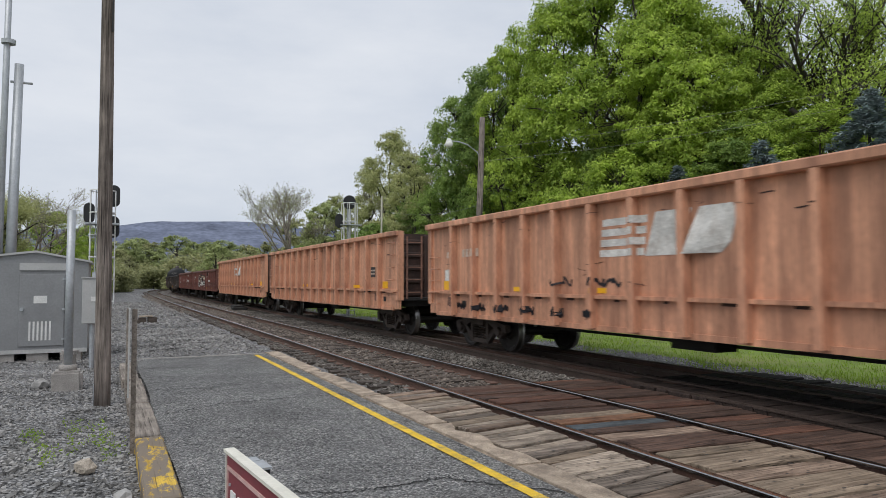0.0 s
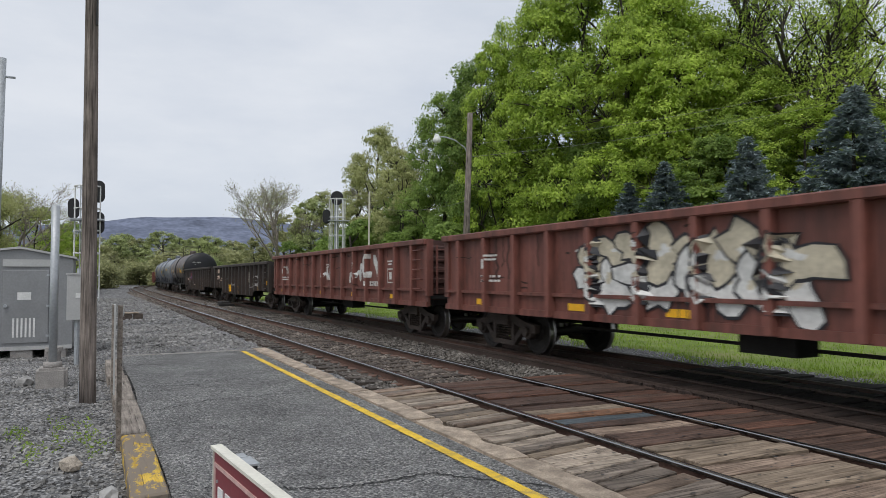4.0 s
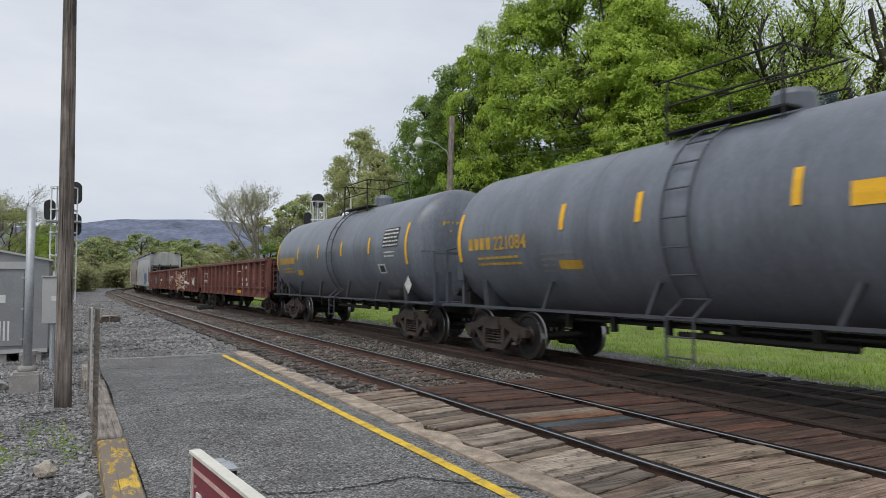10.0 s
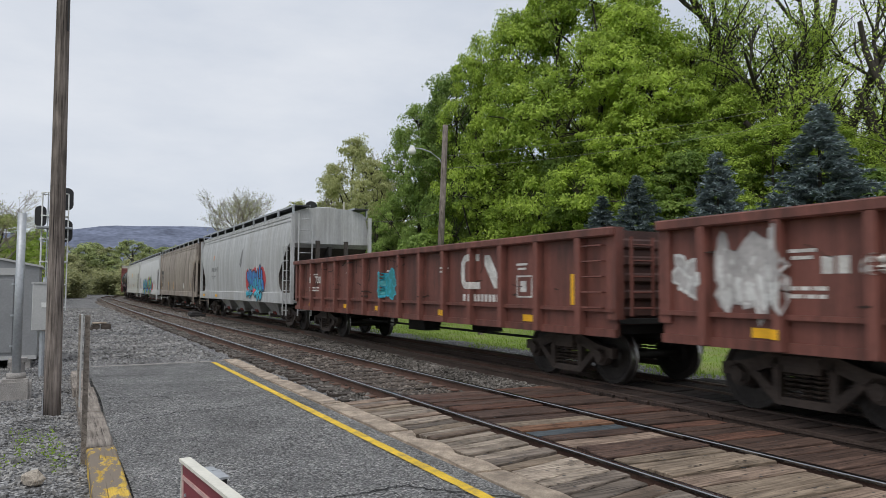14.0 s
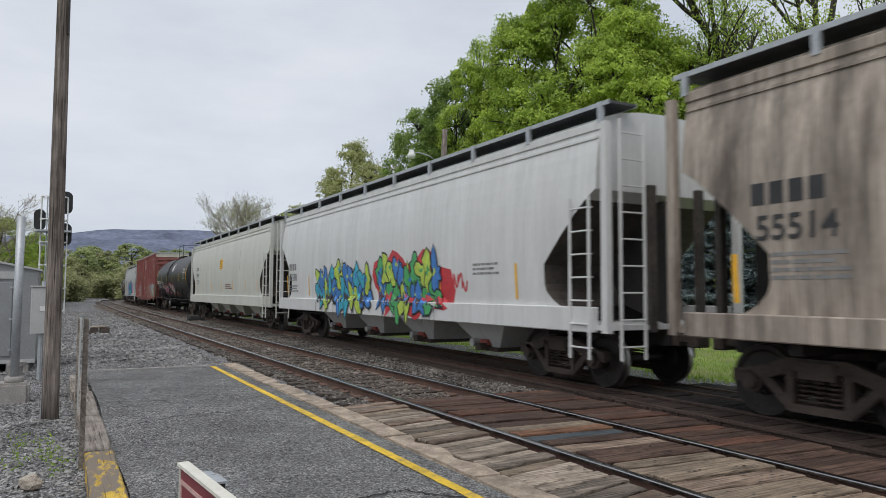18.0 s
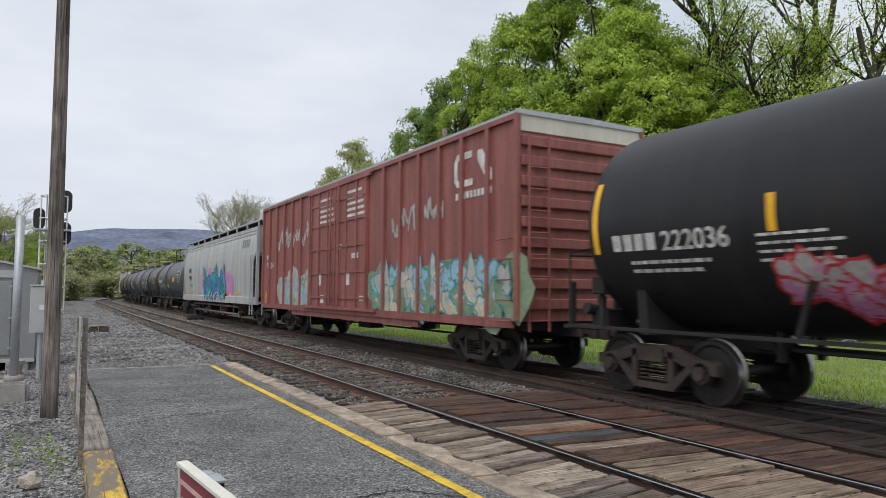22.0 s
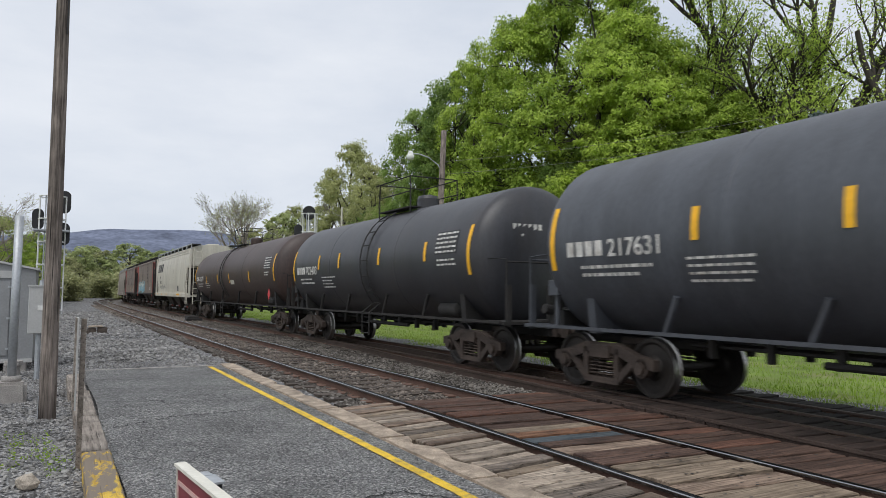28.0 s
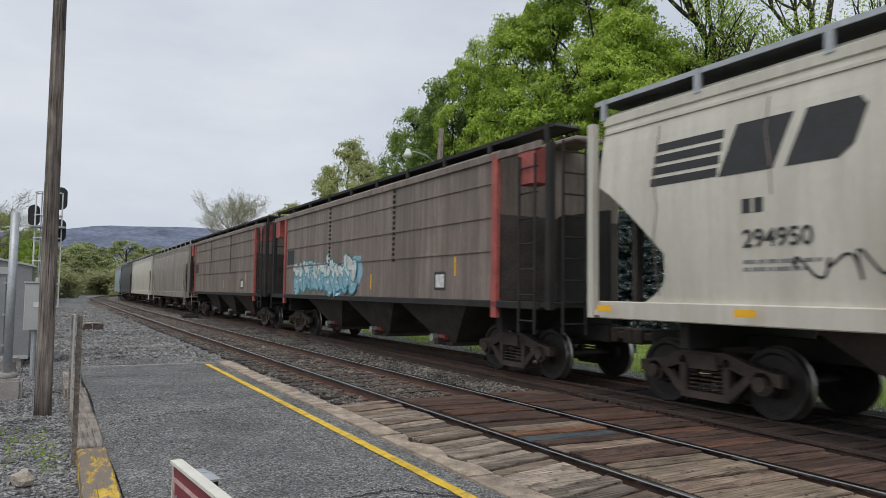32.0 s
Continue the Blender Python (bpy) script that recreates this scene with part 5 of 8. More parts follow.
    for x in (-0.72, 0.72):
        bm = bmesh.new()
        for y in (lad - 0.9, lad + 1.1):
            tube(bm, [(x, y, top - 0.2), (x, y, top + 0.5), (x, y + (0.03 if y < lad else -0.03), top + 0.78)], 0.02, 6)
        for z in (0.4, 0.8):
            tube(bm, [(x, lad - (1.15 if z > 0.5 else 0.9), top + z), (x, lad + 1.08, top + z)], 0.018, 6)
        part("platform_railing", bm, M_UNDER, car)
    for y in (lad - 0.9, lad + 1.1):
        bm = bmesh.new()
        tube(bm, [(-0.72, y, top + 0.8), (0.72, y, top + 0.8)], 0.018, 6)
        part("end_bar", bm, M_UNDER, car)
    bm = bmesh.new()
    for q, (rr_, z) in enumerate(((0.45, 0.0),)):
        pr = [[bm.verts.new((rad * math.cos(2 * math.pi * j / 18), lad + 0.75 + rad * math.sin(2 * math.pi * j / 18), top + zz)) for j in range(18)] for rad, zz in ((0.3, -0.1), (0.3, 0.26), (0.26, 0.34), (0.08, 0.38))]
        for a, b in zip(pr, pr[1:]):
            for j in range(18):
                bm.faces.new((a[j], a[(j + 1) % 18], b[(j + 1) % 18], b[j]))
        bm.faces.new(pr[-1])
    part("valve_housing", bm, paint, car)
    couplers(car, L, h + 0.3)
    return car, Side(car, lambda z: math.sqrt(max(0.01, r * r - (z - cz) ** 2)), 0.006)


def hopper(name, label, uf, ur, paint, z_sill=(1.0, 1.36), top=4.28, bays=4, under=None, walk_paint=None, flat=False, posts=None, truck_in=1.85, bay_paint=None, notch=1.3):
    L = ur - uf
    h = L / 2
    car = new_car(name, label, uf, ur)
    zb = z_sill[1]
    W = 1.58

    def xs(z):
        if flat:
            return W - 0.03
        k = (z - 2.55) / (top - 2.55) if z > 2.55 else (2.55 - z) / (2.55 - zb)
        return W - 0.015 - (0.17 if z > 2.55 else 0.05) * min(1, abs(k)) ** 2.2

    def yl(z):
        if flat:
            return h - 1.7
        k = max(0.0, min(1.0, (3.2 - z) / (3.2 - zb)))
        back = 1.0 - 0.3 * max(0.0, (k - 0.8) / 0.2) ** 2
        return h - 0.32 - notch * min(1.0, k / 0.62) ** 0.85 * back

    zsn = [zb + (3.2 - zb) * q for q in (0, 0.06, 0.13, 0.2, 0.3, 0.38, 0.5, 0.65, 0.8, 0.92, 1.0)] + [3.5, 3.8, top]
    bm = bmesh.new()
    rings = []
    for z in zsn:
        x, y = xs(z), yl(z)
        ny = 12
        ring = [(x, -y + 2 * y * i / ny, z) for i in range(ny + 1)] + [(-x, y - 2 * y * i / ny, z) for i in range(ny + 1)]
        rings.append([bm.verts.new(p) for p in ring])
    n = len(rings[0])
    for a, b in zip(rings, rings[1:]):
        for j in range(n):
            bm.faces.new((a[j], a[(j + 1) % n], b[(j + 1) % n], b[j]))
    # rounded roof
    y = yl(top)
    arc = []
    for i in range(9):
        a = math.pi * i / 8
        arc.append((xs(top) * math.cos(a), top + 0.28 * math.sin(a)))
    ra = [bm.verts.new((x, -y, z)) for x, z in arc]
    rb = [bm.verts.new((x, y, z)) for x, z in arc]
    for i in range(8):
        bm.faces.new((ra[i], ra[i + 1], rb[i + 1], rb[i]))
    bm.faces.new(ra[::-1])
    bm.faces.new(rb)
    bm.faces.new(rings[0][::-1])
    bm.normal_update()
    bmesh.ops.recalc_face_normals(bm, faces=bm.faces[:])
    # end slopes below the overhang: grime plus painted-in recess shade
    for f in bm.faces:
        if abs(f.normal.y) > 0.3 and f.calc_center_median().z < 3.1:
            f.material_index = 1
    part("body", bm, paint, car).data.materials.append(M_GRIME_SHADE)
    und = under or M_UNDER
    sill_m = paint if not flat else und
    for k in (1, -1):
        boxes("side_sill", [(k * (W - 0.12), k * (W + 0.02), -h + 0.35, h - 0.35, z_sill[0], z_sill[1])], sill_m, car, bevel=0.015)
        boxes("roof_eave", [(k * (xs(top) - 0.03), k * (xs(top) + 0.05), -h + 0.3, h - 0.3, top - 0.12, top + 0.02)], paint, car, bevel=0.01)
        if not flat:
            boxes("eave_bead", [(k * (xs(top - 0.22) - 0.02), k * (xs(top - 0.22) + 0.025), -h + 0.35, h - 0.35, top - 0.26, top - 0.22)], paint, car)
        # end structure: floor, corner posts, ladders, slope supports
        e = k * (h - 0.12)
        boxes("end_platform", [(-W + 0.05, W - 0.05, e - k * 1.9 if k > 0 else e, e if k > 0 else e + 1.9, z_sill[0] + 0.04, z_sill[0] + 0.12)], sill_m, car)
        for x in (W - 0.08, -W + 0.08):
            boxes("corner_post", [(x - 0.06, x + 0.06, e - 0.06, e + 0.06, z_sill[0], top - 0.05)], posts or paint, car)
        for x in (-0.55, 0.55):
            bm = bmesh.new()
            box(bm, x - 0.07, x + 0.07, e - 0.05, e + 0.05, z_sill[0], 3.3)
            part("end_post", bm, M_GRIME_SHADE, car)
        bm = bmesh.new()
        gy = [(k * yl(z), z) for z in (zb, zb + 0.5, 2.3, 2.8, 3.1)]
        prism_x(bm, [(k * (h - 0.3), z_sill[0] + 0.1)] + gy + [(k * (h - 0.3), 3.1)], -0.05, 0.05)
        part("slope_gusset", bm, M_UNDER, car)
        boxes("bolster_web", [(-W + 0.2, W - 0.2, k * (h - 1.8) - 0.08, k * (h - 1.8) + 0.08, 0.85, 1.5)], und, car)
        ladder(car, k * (W + 0.04), k * (h - 0.62), z_sill[0] - 0.42, 3.1 if not flat else top - 0.2, 0.46, 7, posts or paint, "y", "railed_ladder")
        ladder(car, k * 1.05, k * (h - 0.02), z_sill[0] - 0.42, top, 0.5, 9, posts or paint, "x")
        bogie(car, k * (h - truck_in))
    # hopper bays
    span = 2 * (h - 3.1)
    for i in range(bays):
        c = -span / 2 + span * (i + 0.5) / bays
        w = span / bays * 0.5
        bm = bmesh.new()
        a = [bm.verts.new(p) for p in ((-1.3, c - w, zb), (1.3, c - w, zb), (1.3, c + w, zb), (-1.3, c + w, zb))]
        b = [bm.verts.new(p) for p in ((-0.75, c - 0.38, 0.42), (0.75, c - 0.38, 0.42), (0.75, c + 0.38, 0.42), (-0.75, c + 0.38, 0.42))]
        for j in range(4):
            bm.faces.new((a[j], a[(j + 1) % 4], b[(j + 1) % 4], b[j]))
        bm.faces.new(b[::-1])
        bay = part("hopper_bay", bm, bay_paint or M_GRIME_SHADE, car)
        boxes("bay_flange", [(-1.32, 1.32, c - w - 0.02, c - w + 0.05, zb - 0.16, zb - 0.1), (-0.79, 0.79, c - 0.44, c + 0.44, 0.6, 0.63)], bay_paint or M_GRIME_SHADE, bay)
        bm = bmesh.new()
        tube(bm, [(0.86, c - 0.3, 0.5), (1.02, c - 0.3, 0.5)], 0.09, 10)
        part("outlet_cap", bm, M_CABL, bay, "pale round outlet cap")
        boxes("gate_lock", [(0.78, 0.9, c - 0.16, c + 0.12, 0.46, 0.58)], M_REDW, bay, "red gate lock")
        boxes("outlet_gate", [(-0.85, 0.85, c - 0.42, c + 0.42, 0.34, 0.42), (0.75, 1.05, c - 0.1, c + 0.1, 0.36, 0.5)], M_TRUCK, bay)
    boxes("centre_sill", [(-0.2, 0.2, -h + 0.1, h - 0.1, 0.72, 1.0)], M_UNDER, car)
    # roof walk with stanchions
    wp = walk_paint or M_GALV
    for x in (-1.15, 1.15):
        boxes("running_board", [(x - 0.28, x + 0.28, -h + 0.1, h - 0.1, top + 0.26, top + 0.3)], M_GRATE, car)
        for sx in (x - 0.28, x + 0.28):
            boxes("running_board_edge", [(sx - 0.012, sx + 0.012, -h + 0.1, h - 0.1, top + 0.24, top + 0.31)], wp, car)
        nst = 10
        for i in range(nst):
            y = -h + 0.3 + (L - 0.6) * i / (nst - 1)
            boxes("walk_bracket", [(x + (0.25 if x > 0 else -0.31), x + (0.31 if x > 0 else -0.25), y - 0.05, y + 0.05, top - 0.02, top + 0.31)], wp, car)
    for i in range(5):
        c = -h + 2.0 + (L - 4.0) * i / 4
        boxes("hatch_cover", [(-0.35, 0.35, c - 1.2, c + 1.2, top + 0.26, top + 0.36)], paint, car, bevel=0.03)
    couplers(car, L, h + 0.3)
    return car, Side(car, lambda z: xs(z) if z > zb else W + 0.021)


def boxcar(name, label, uf, ur, paint, z0, z1):
    L = ur - uf
    h, W, dc = L / 2, 1.55, -0.4
    car = new_car(name, label, uf, ur)
    underframe(car, L)
    boxes("body", [(-W + 0.04, W - 0.04, -h + 0.06, h - 0.06, z0 + 0.28, z1 - 0.1)], paint, car)
    bm = bmesh.new()
    prism(bm, [(-W - 0.02, z1 - 0.12), (-W - 0.02, z1 - 0.04), (0, z1 + 0.0), (W + 0.02, z1 - 0.04), (W + 0.02, z1 - 0.12)], -h, h)
    part("roof", bm, M_GALV, car, "dull galvanised roof")
    for k in (1, -1):
        boxes("side_sill", [(k * (W - 0.06), k * (W + 0.02), -h + 0.2, h - 0.2, z0 + 0.16, z0 + 0.34), (k * (W - 0.1), k * (W - 0.02), -h * 0.55, h * 0.55, z0, z0 + 0.2)], paint, car)
        boxes("top_chord", [(k * (W - 0.06), k * (W + 0.03), -h, h, z1 - 0.2, z1 - 0.1)], paint, car)
        bmr = bmesh.new()
        box(bmr, W - 0.05, W + 0.035, -0.055, 0.055, z0 + 0.3, z1 - 0.18)
        me = done(bmr, "side_post")
        me.materials.append(paint)
        ys_ = [y for y in np.linspace(-h + 0.05, h - 0.05, 19) if not dc - 2.4 < y < dc + 2.4]
        for y in ys_:
            o = new("side_post", me)
            o.parent = car
            o.matrix_basis = Matrix.Translation((0, float(y), 0)) @ (Matrix.Identity(4) if k > 0 else FLIP)
        for d in (-1, 1):
            dr = boxes("sliding_door", [(k * (W - 0.03), k * (W + 0.02), dc + d * 1.18 - 1.15, dc + d * 1.18 + 1.15, z0 + 0.36, z1 - 0.25)], paint, car)
            boxes("door_rib", [(k * W, k * (W + 0.05), dc + d * 1.18 - 1.13, dc + d * 1.18 + 1.13, z, z + 0.07) for z in (z0 + 0.6, z0 + 1.35, z0 + 2.1, z0 + 2.85, z0 + 3.5)] + [(k * W, k * (W + 0.06), dc + d * 1.18 + q, dc + d * 1.18 + q + 0.07, z0 + 0.36, z1 - 0.25) for q in (-1.13, -0.4, 0.4, 1.06)], paint, dr)
            bm = bmesh.new()
            tube(bm, [(k * (W + 0.1), dc + d * 0.35, z0 + 0.4), (k * (W + 0.1), dc + d * 0.35, z1 - 0.3)], 0.03, 6)
            part("lock_rod", bm, paint, dr)
        boxes("door_track", [(k * W, k * (W + 0.09), dc - 3.0, dc + 3.0, z0 + 0.28, z0 + 0.36), (k * W, k * (W + 0.07), dc - 2.6, dc + 2.6, z1 - 0.28, z1 - 0.22)], paint, car)
        e = k * (h - 0.06)
        for i in range(9):
            z = z0 + 0.5 + (z1 - z0 - 1.2) * i / 8
            boxes("end_corrugation", [(-W + 0.08, W - 0.08, e - 0.02, e + k * 0.08 if k > 0 else e + 0.02, z, z + 0.2)] if k > 0 else [(-W + 0.08, W - 0.08, e - 0.08, e + 0.02, z, z + 0.2)], paint, car, bevel=0.02)
        boxes("end_fascia", [(-W, W, e - 0.03, e + 0.03, z1 - 0.42, z1 - 0.02)], M_HCREAM, car, "pale grey end fascia")
        ladder(car, k * (W + 0.08), k * (h - 0.4), z0 + 0.1, z0 + 2.0, 0.45, 5, paint)
        ladder(car, k * 1.15, k * (h + 0.1), z0 + 0.1, z1 - 0.5, 0.45, 9, paint, "x")
        bogie(car, k * (h - 2.3))
    couplers(car, L, h + 0.35)
    return car, Side(car, lambda z: W - 0.035, 0.008)


# ---- the train, from its head ----
def orange(uf, ur, seed, emblem):
    car, sd = gondola("gondola_wagon", "faded orange steel gondola with spray tags and ribbed sides", uf, ur, M_ORNG, 0.78, 2.98, 14, "ledge", 0.85, M_ENDB, 1.4, True)
    h = (ur - uf) / 2
    r = random.Random(seed)
    for y in (-h + 4.0, -h + 6.6, h - 3.6):
        sd.quads("reflector", [(y, y + 0.28, 1.36, 1.45)], M_REFL, "yellow reflective strip", 0.004)
    if emblem:
        sd.stripe_emblem(-1.4, 1.94, 0.68, M_MARKW)
    sd.mark(-h + 0.95, 2.1, 0.17, "", 2, M_MARKF)
    sd.mark(-h + 1.75, 2.1, 0.2, "", 5, M_MARKF)
    sd.quads("notice", [(-h + 0.86, -h + 1.16, 1.57, 1.84)], M_MARKW, "", 0.004)
    sd.quads("yellow_panel", [(-h + 0.8, -h + 1.22, 1.36, 1.57)], M_REFL, "yellow reflective panel", 0.004)
    sd.quads("yellow_panel", [(h - 1.28, h - 0.86, 1.36, 1.56)], M_REFL, "yellow reflective panel", 0.004)
    sd.quads("routing_plate", [(h - 2.3, h - 1.9, 1.7, 2.0)], M_MARKK, "", 0.004)
    for z in (1.77, 1.87):
        sd.quads("stencil_text", [(h - 2.26, h - 2.12, z, z + 0.05), (h - 2.08, h - 1.95, z, z + 0.05)], M_MARKF, "", 0.006)
    for y in (-h + 1.75, h - 1.2):
        sd.quads("drain_opening", [(y, y + 0.2, 0.98, 1.12)], M_UNDER, "", 0.004)
        sd.quads("rusted_bracket", [(y - 0.75, y - 0.3, 0.98, 1.2)], M_ENDL, "", 0.004)
    for i in range(13):
        y = -h + 1.35 + (2 * h - 2.7) * i / 12
        sd.quads("weep_hole", [(y + r.uniform(-0.1, 0.1), y + r.uniform(0.14, 0.3), 1.225, 1.265)], M_ENDB)
    for i in range(34):
        y, z = r.uniform(-h + 0.5, h - 0.5), r.choice((r.uniform(2.35, 2.75), r.uniform(1.4, 2.7)))
        tilt = r.uniform(-0.25, 0.25)
        sd.strokes("rust_scrape", [[(y + 0.07 * j, z + tilt * 0.07 * j + r.uniform(-0.012, 0.012)) for j in range(r.randint(2, 6))]], r.uniform(0.006, 0.02), r.choice((M_ENDB, M_ENDL)), lift=0.001)
    for i in range(12):
        y = r.uniform(-h + 0.3, h - 0.3)
        sd.strokes("rust_run", [[(y, 1.26), (y + 0.01, 1.26 - r.uniform(0.1, 0.35))]], r.uniform(0.01, 0.03), M_ENDL, lift=0.001)
    if emblem == 1:
        sd.scrawl(-2.9, -2.0, 1.42, 1.7, 0.04, "black", seed, 6)
        sd.scrawl(-1.6, -0.7, 1.42, 1.7, 0.05, "black", seed + 1, 6)
        for i in range(6):
            y = -h + 1.5 + i * 0.95
            sd.scrawl(y, y + 0.42, 0.86, 1.16, 0.05, "black", seed + 5 + i, 9)
    return car


orange(-1.9, 14.35, 1, 1)
orange(16.4, 33.0, 2, 0)
orange(34.5, 51.0, 3, 2)


def oxide(uf, ur, digits, look_):
    car, sd = gondola("gondola_wagon", "oxide red steel gondola with white emblem and graffiti", uf, ur, M_RED, 0.85, 2.5, 14, "sill", 0.25, M_CORR)
    h = (ur - uf) / 2
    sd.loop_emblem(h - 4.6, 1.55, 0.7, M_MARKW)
    sd.mark(-h + (2.3 if look_ == 3 else 1.6), 1.72, 0.22, digits, 2, M_MARKW)
    sd.lines(-h + 1.7, 1.55, 0.6, 2, M_MARKW)
    for y in (-h + 1.4, -h + 4.6, -h + 6.9, h - 5.6, h - 2.4):
        sd.quads("reflector", [(y, y + 0.45, 0.98, 1.1)], M_REFL, "yellow reflective strip", 0.004)
    sd.reflectors([(h - 1.0, 1.3)], 0.12, 0.5)
    rw = random.Random(int(uf))
    for i in range(26):
        y, z = rw.uniform(-h + 0.6, h - 0.9), rw.uniform(1.35, 2.3)
        tilt = rw.uniform(-0.12, 0.12) if i % 3 else rw.uniform(-0.5, 0.5)
        sd.strokes("scuff", [[(y + 0.11 * j, z + tilt * 0.11 * j + rw.uniform(-0.02, 0.02)) for j in range(rw.randint(2, 6))]], rw.uniform(0.012, 0.04), M_ENDB, lift=0.001)
    for i in range(9):
        y = rw.uniform(-h + 0.6, h - 0.9)
        sd.strokes("rust_streak", [[(y + rw.uniform(-0.015, 0.015) * j, 2.35 - 0.12 * j) for j in range(rw.randint(3, 8))]], rw.uniform(0.03, 0.08), M_CORR, lift=0.001)
    for i in range(5):
        y = -h + 1.9 + i * (2 * h - 4.5) / 4
        sd.quads("small_stencil", [(y, y + 0.34, 1.98, 2.02), (y + 0.04, y + 0.3, 1.9, 1.94)], M_MARKW, "", 0.002)["kind"] = "stuff"
    sd.quads("stencil_frame", [(h - 2.6, h - 2.12, 1.4, 1.43), (h - 2.6, h - 2.12, 1.77, 1.8), (h - 2.6, h - 2.57, 1.4, 1.8), (h - 2.15, h - 2.12, 1.4, 1.8), (h - 2.48, h - 2.3, 1.5, 1.7)], M_MARKW)
    if look_ == 0:
        sd.graffiti(-h + 5.0, -h + 9.2, 1.0, 2.3, 4, ("cream", "white"), "black", 4)
    elif look_ == 1:
        sd.scrawl(-1.0, 0.6, 1.3, 2.1, 0.1, "white", 14, 7)
        sd.scrawl(2.0, 4.4, 1.25, 2.2, 0.14, "white", 15, 7)
    elif look_ == 3:
        sd.graffiti(-2.65, 2.8, 0.9, 2.27, 9, ("tan", "cream", "white", "cream"), "maroon", 31, "tan")
        sd.graffiti(-h + 0.25, -h + 0.65, 1.5, 1.95, 1, ("silver",), "white", 34)
        sd.graffiti(-h + 0.95, -h + 1.85, 1.3, 2.2, 3, ("silver", "white"), "silver", 35)
        sd.graffiti(h - 1.75, h - 1.0, 1.2, 1.8, 3, ("silver",), "white", 33)
    elif look_ == 4:
        sd.graffiti(-0.8, 0.1, 1.35, 2.0, 2, ("teal",), "cyan", 41)
    else:
        sd.scrawl(-h + 1.0, -h + 1.5, 1.1, 1.4, 0.06, "white", 22, 6)
    return car


oxide(52.1, 68.3, "", 0)
oxide(69.3, 85.1, "193283", 1)


def black_gon(uf, ur, digits, seed):
    car, sd = gondola("gondola_wagon", "dull black steel gondola with yellow reflectors", uf, ur, M_BLKG, 0.62, 2.32, 15, "belly")
    h = (ur - uf) / 2
    if digits:
        sd.reflectors([(-h + 0.1, 1.2), (-4.41, 1.02), (-2.31, 0.8), (1.2, 0.7), (3.9, 0.7)], 0.12, 0.4)
    else:
        sd.reflectors([(-1.97, 0.75), (0.94, 0.7), (3.81, 0.66)], 0.12, 0.4)
    if not digits:
        sd.quads("reflector", [(-h + 0.12, -h + 0.62, 1.0, 1.1), (5.49, 6.07, 0.92, 1.12), (7.35, 7.5, 1.2, 1.4)], M_REFL, "yellow reflective strip", 0.004)
    rw = random.Random(seed)
    for i in range(22):
        y, z = rw.uniform(-h + 0.6, h - 0.9), rw.uniform(0.95, 2.1)
        sd.strokes("scuff", [[(y + 0.1 * j, z + rw.uniform(-0.03, 0.03)) for j in range(rw.randint(2, 6))]], rw.uniform(0.012, 0.035), M_ENDB if i % 3 else M_MARKG, lift=0.001)
    for i in range(6):
        y = -h + 2.2 + i * (2 * h - 4.4) / 5
        boxes("pocket_lip", [(1.49, 1.56, y + 0.28, y + 0.62, 1.42, 1.46)], M_BLKG, car)
    for i in range(4):
        y = rw.uniform(-h + 1.0, h - 2.0)
        sd.scrawl(y, y + 0.45, 0.95, 1.45, 0.03, "silver", seed + i, 9)
    if digits:
        sd.mark(-6.2, 1.36, 0.28, "", 1, M_MARKF)
        sd.text("246", -5.35, 1.36, 0.28, M_MARKF)
        sd.text("507", -4.2, 1.36, 0.28, M_MARKF)
        sd.graffiti(-3.2, -2.4, 1.35, 2.0, 2, ("purple",), "maroon", seed)
        sd.strokes("white_outline", [[(h - 4.6, 0.75), (h - 4.6, 1.6), (h - 3.8, 1.6), (h - 3.8, 0.75), (h - 4.6, 0.75)], [(h - 4.6, 1.15), (h - 3.8, 1.15)]], 0.05, M_MARKW)
        sd.strokes("white_ring", [[(-1.2 + 0.35 * math.cos(a), 0.85 + 0.35 * math.sin(a)) for a in np.linspace(0, 3.3, 12)]], 0.06, M_MARKF)
    else:
        sd.quads("paint_patch", [(3.2, 3.75, 1.3, 1.85)], M_MARKD, "dirty pale repainted patch")
        sd.mark(-6.4, 1.83, 0.28, "", 3, M_MARKF)
        sd.text("245", -6.45, 1.46, 0.27, M_MARKF)
        sd.lines(-5.3, 1.5, 0.8, 3, M_MARKF, 0.12, 0.05, seed)
        sd.scrawl(h - 3.2, h - 2.2, 1.5, 1.7, 0.08, "silver", seed, 6)
    return car


black_gon(86.2, 102.2, "", 51)
black_gon(103.6, 119.1, "346507", 52)


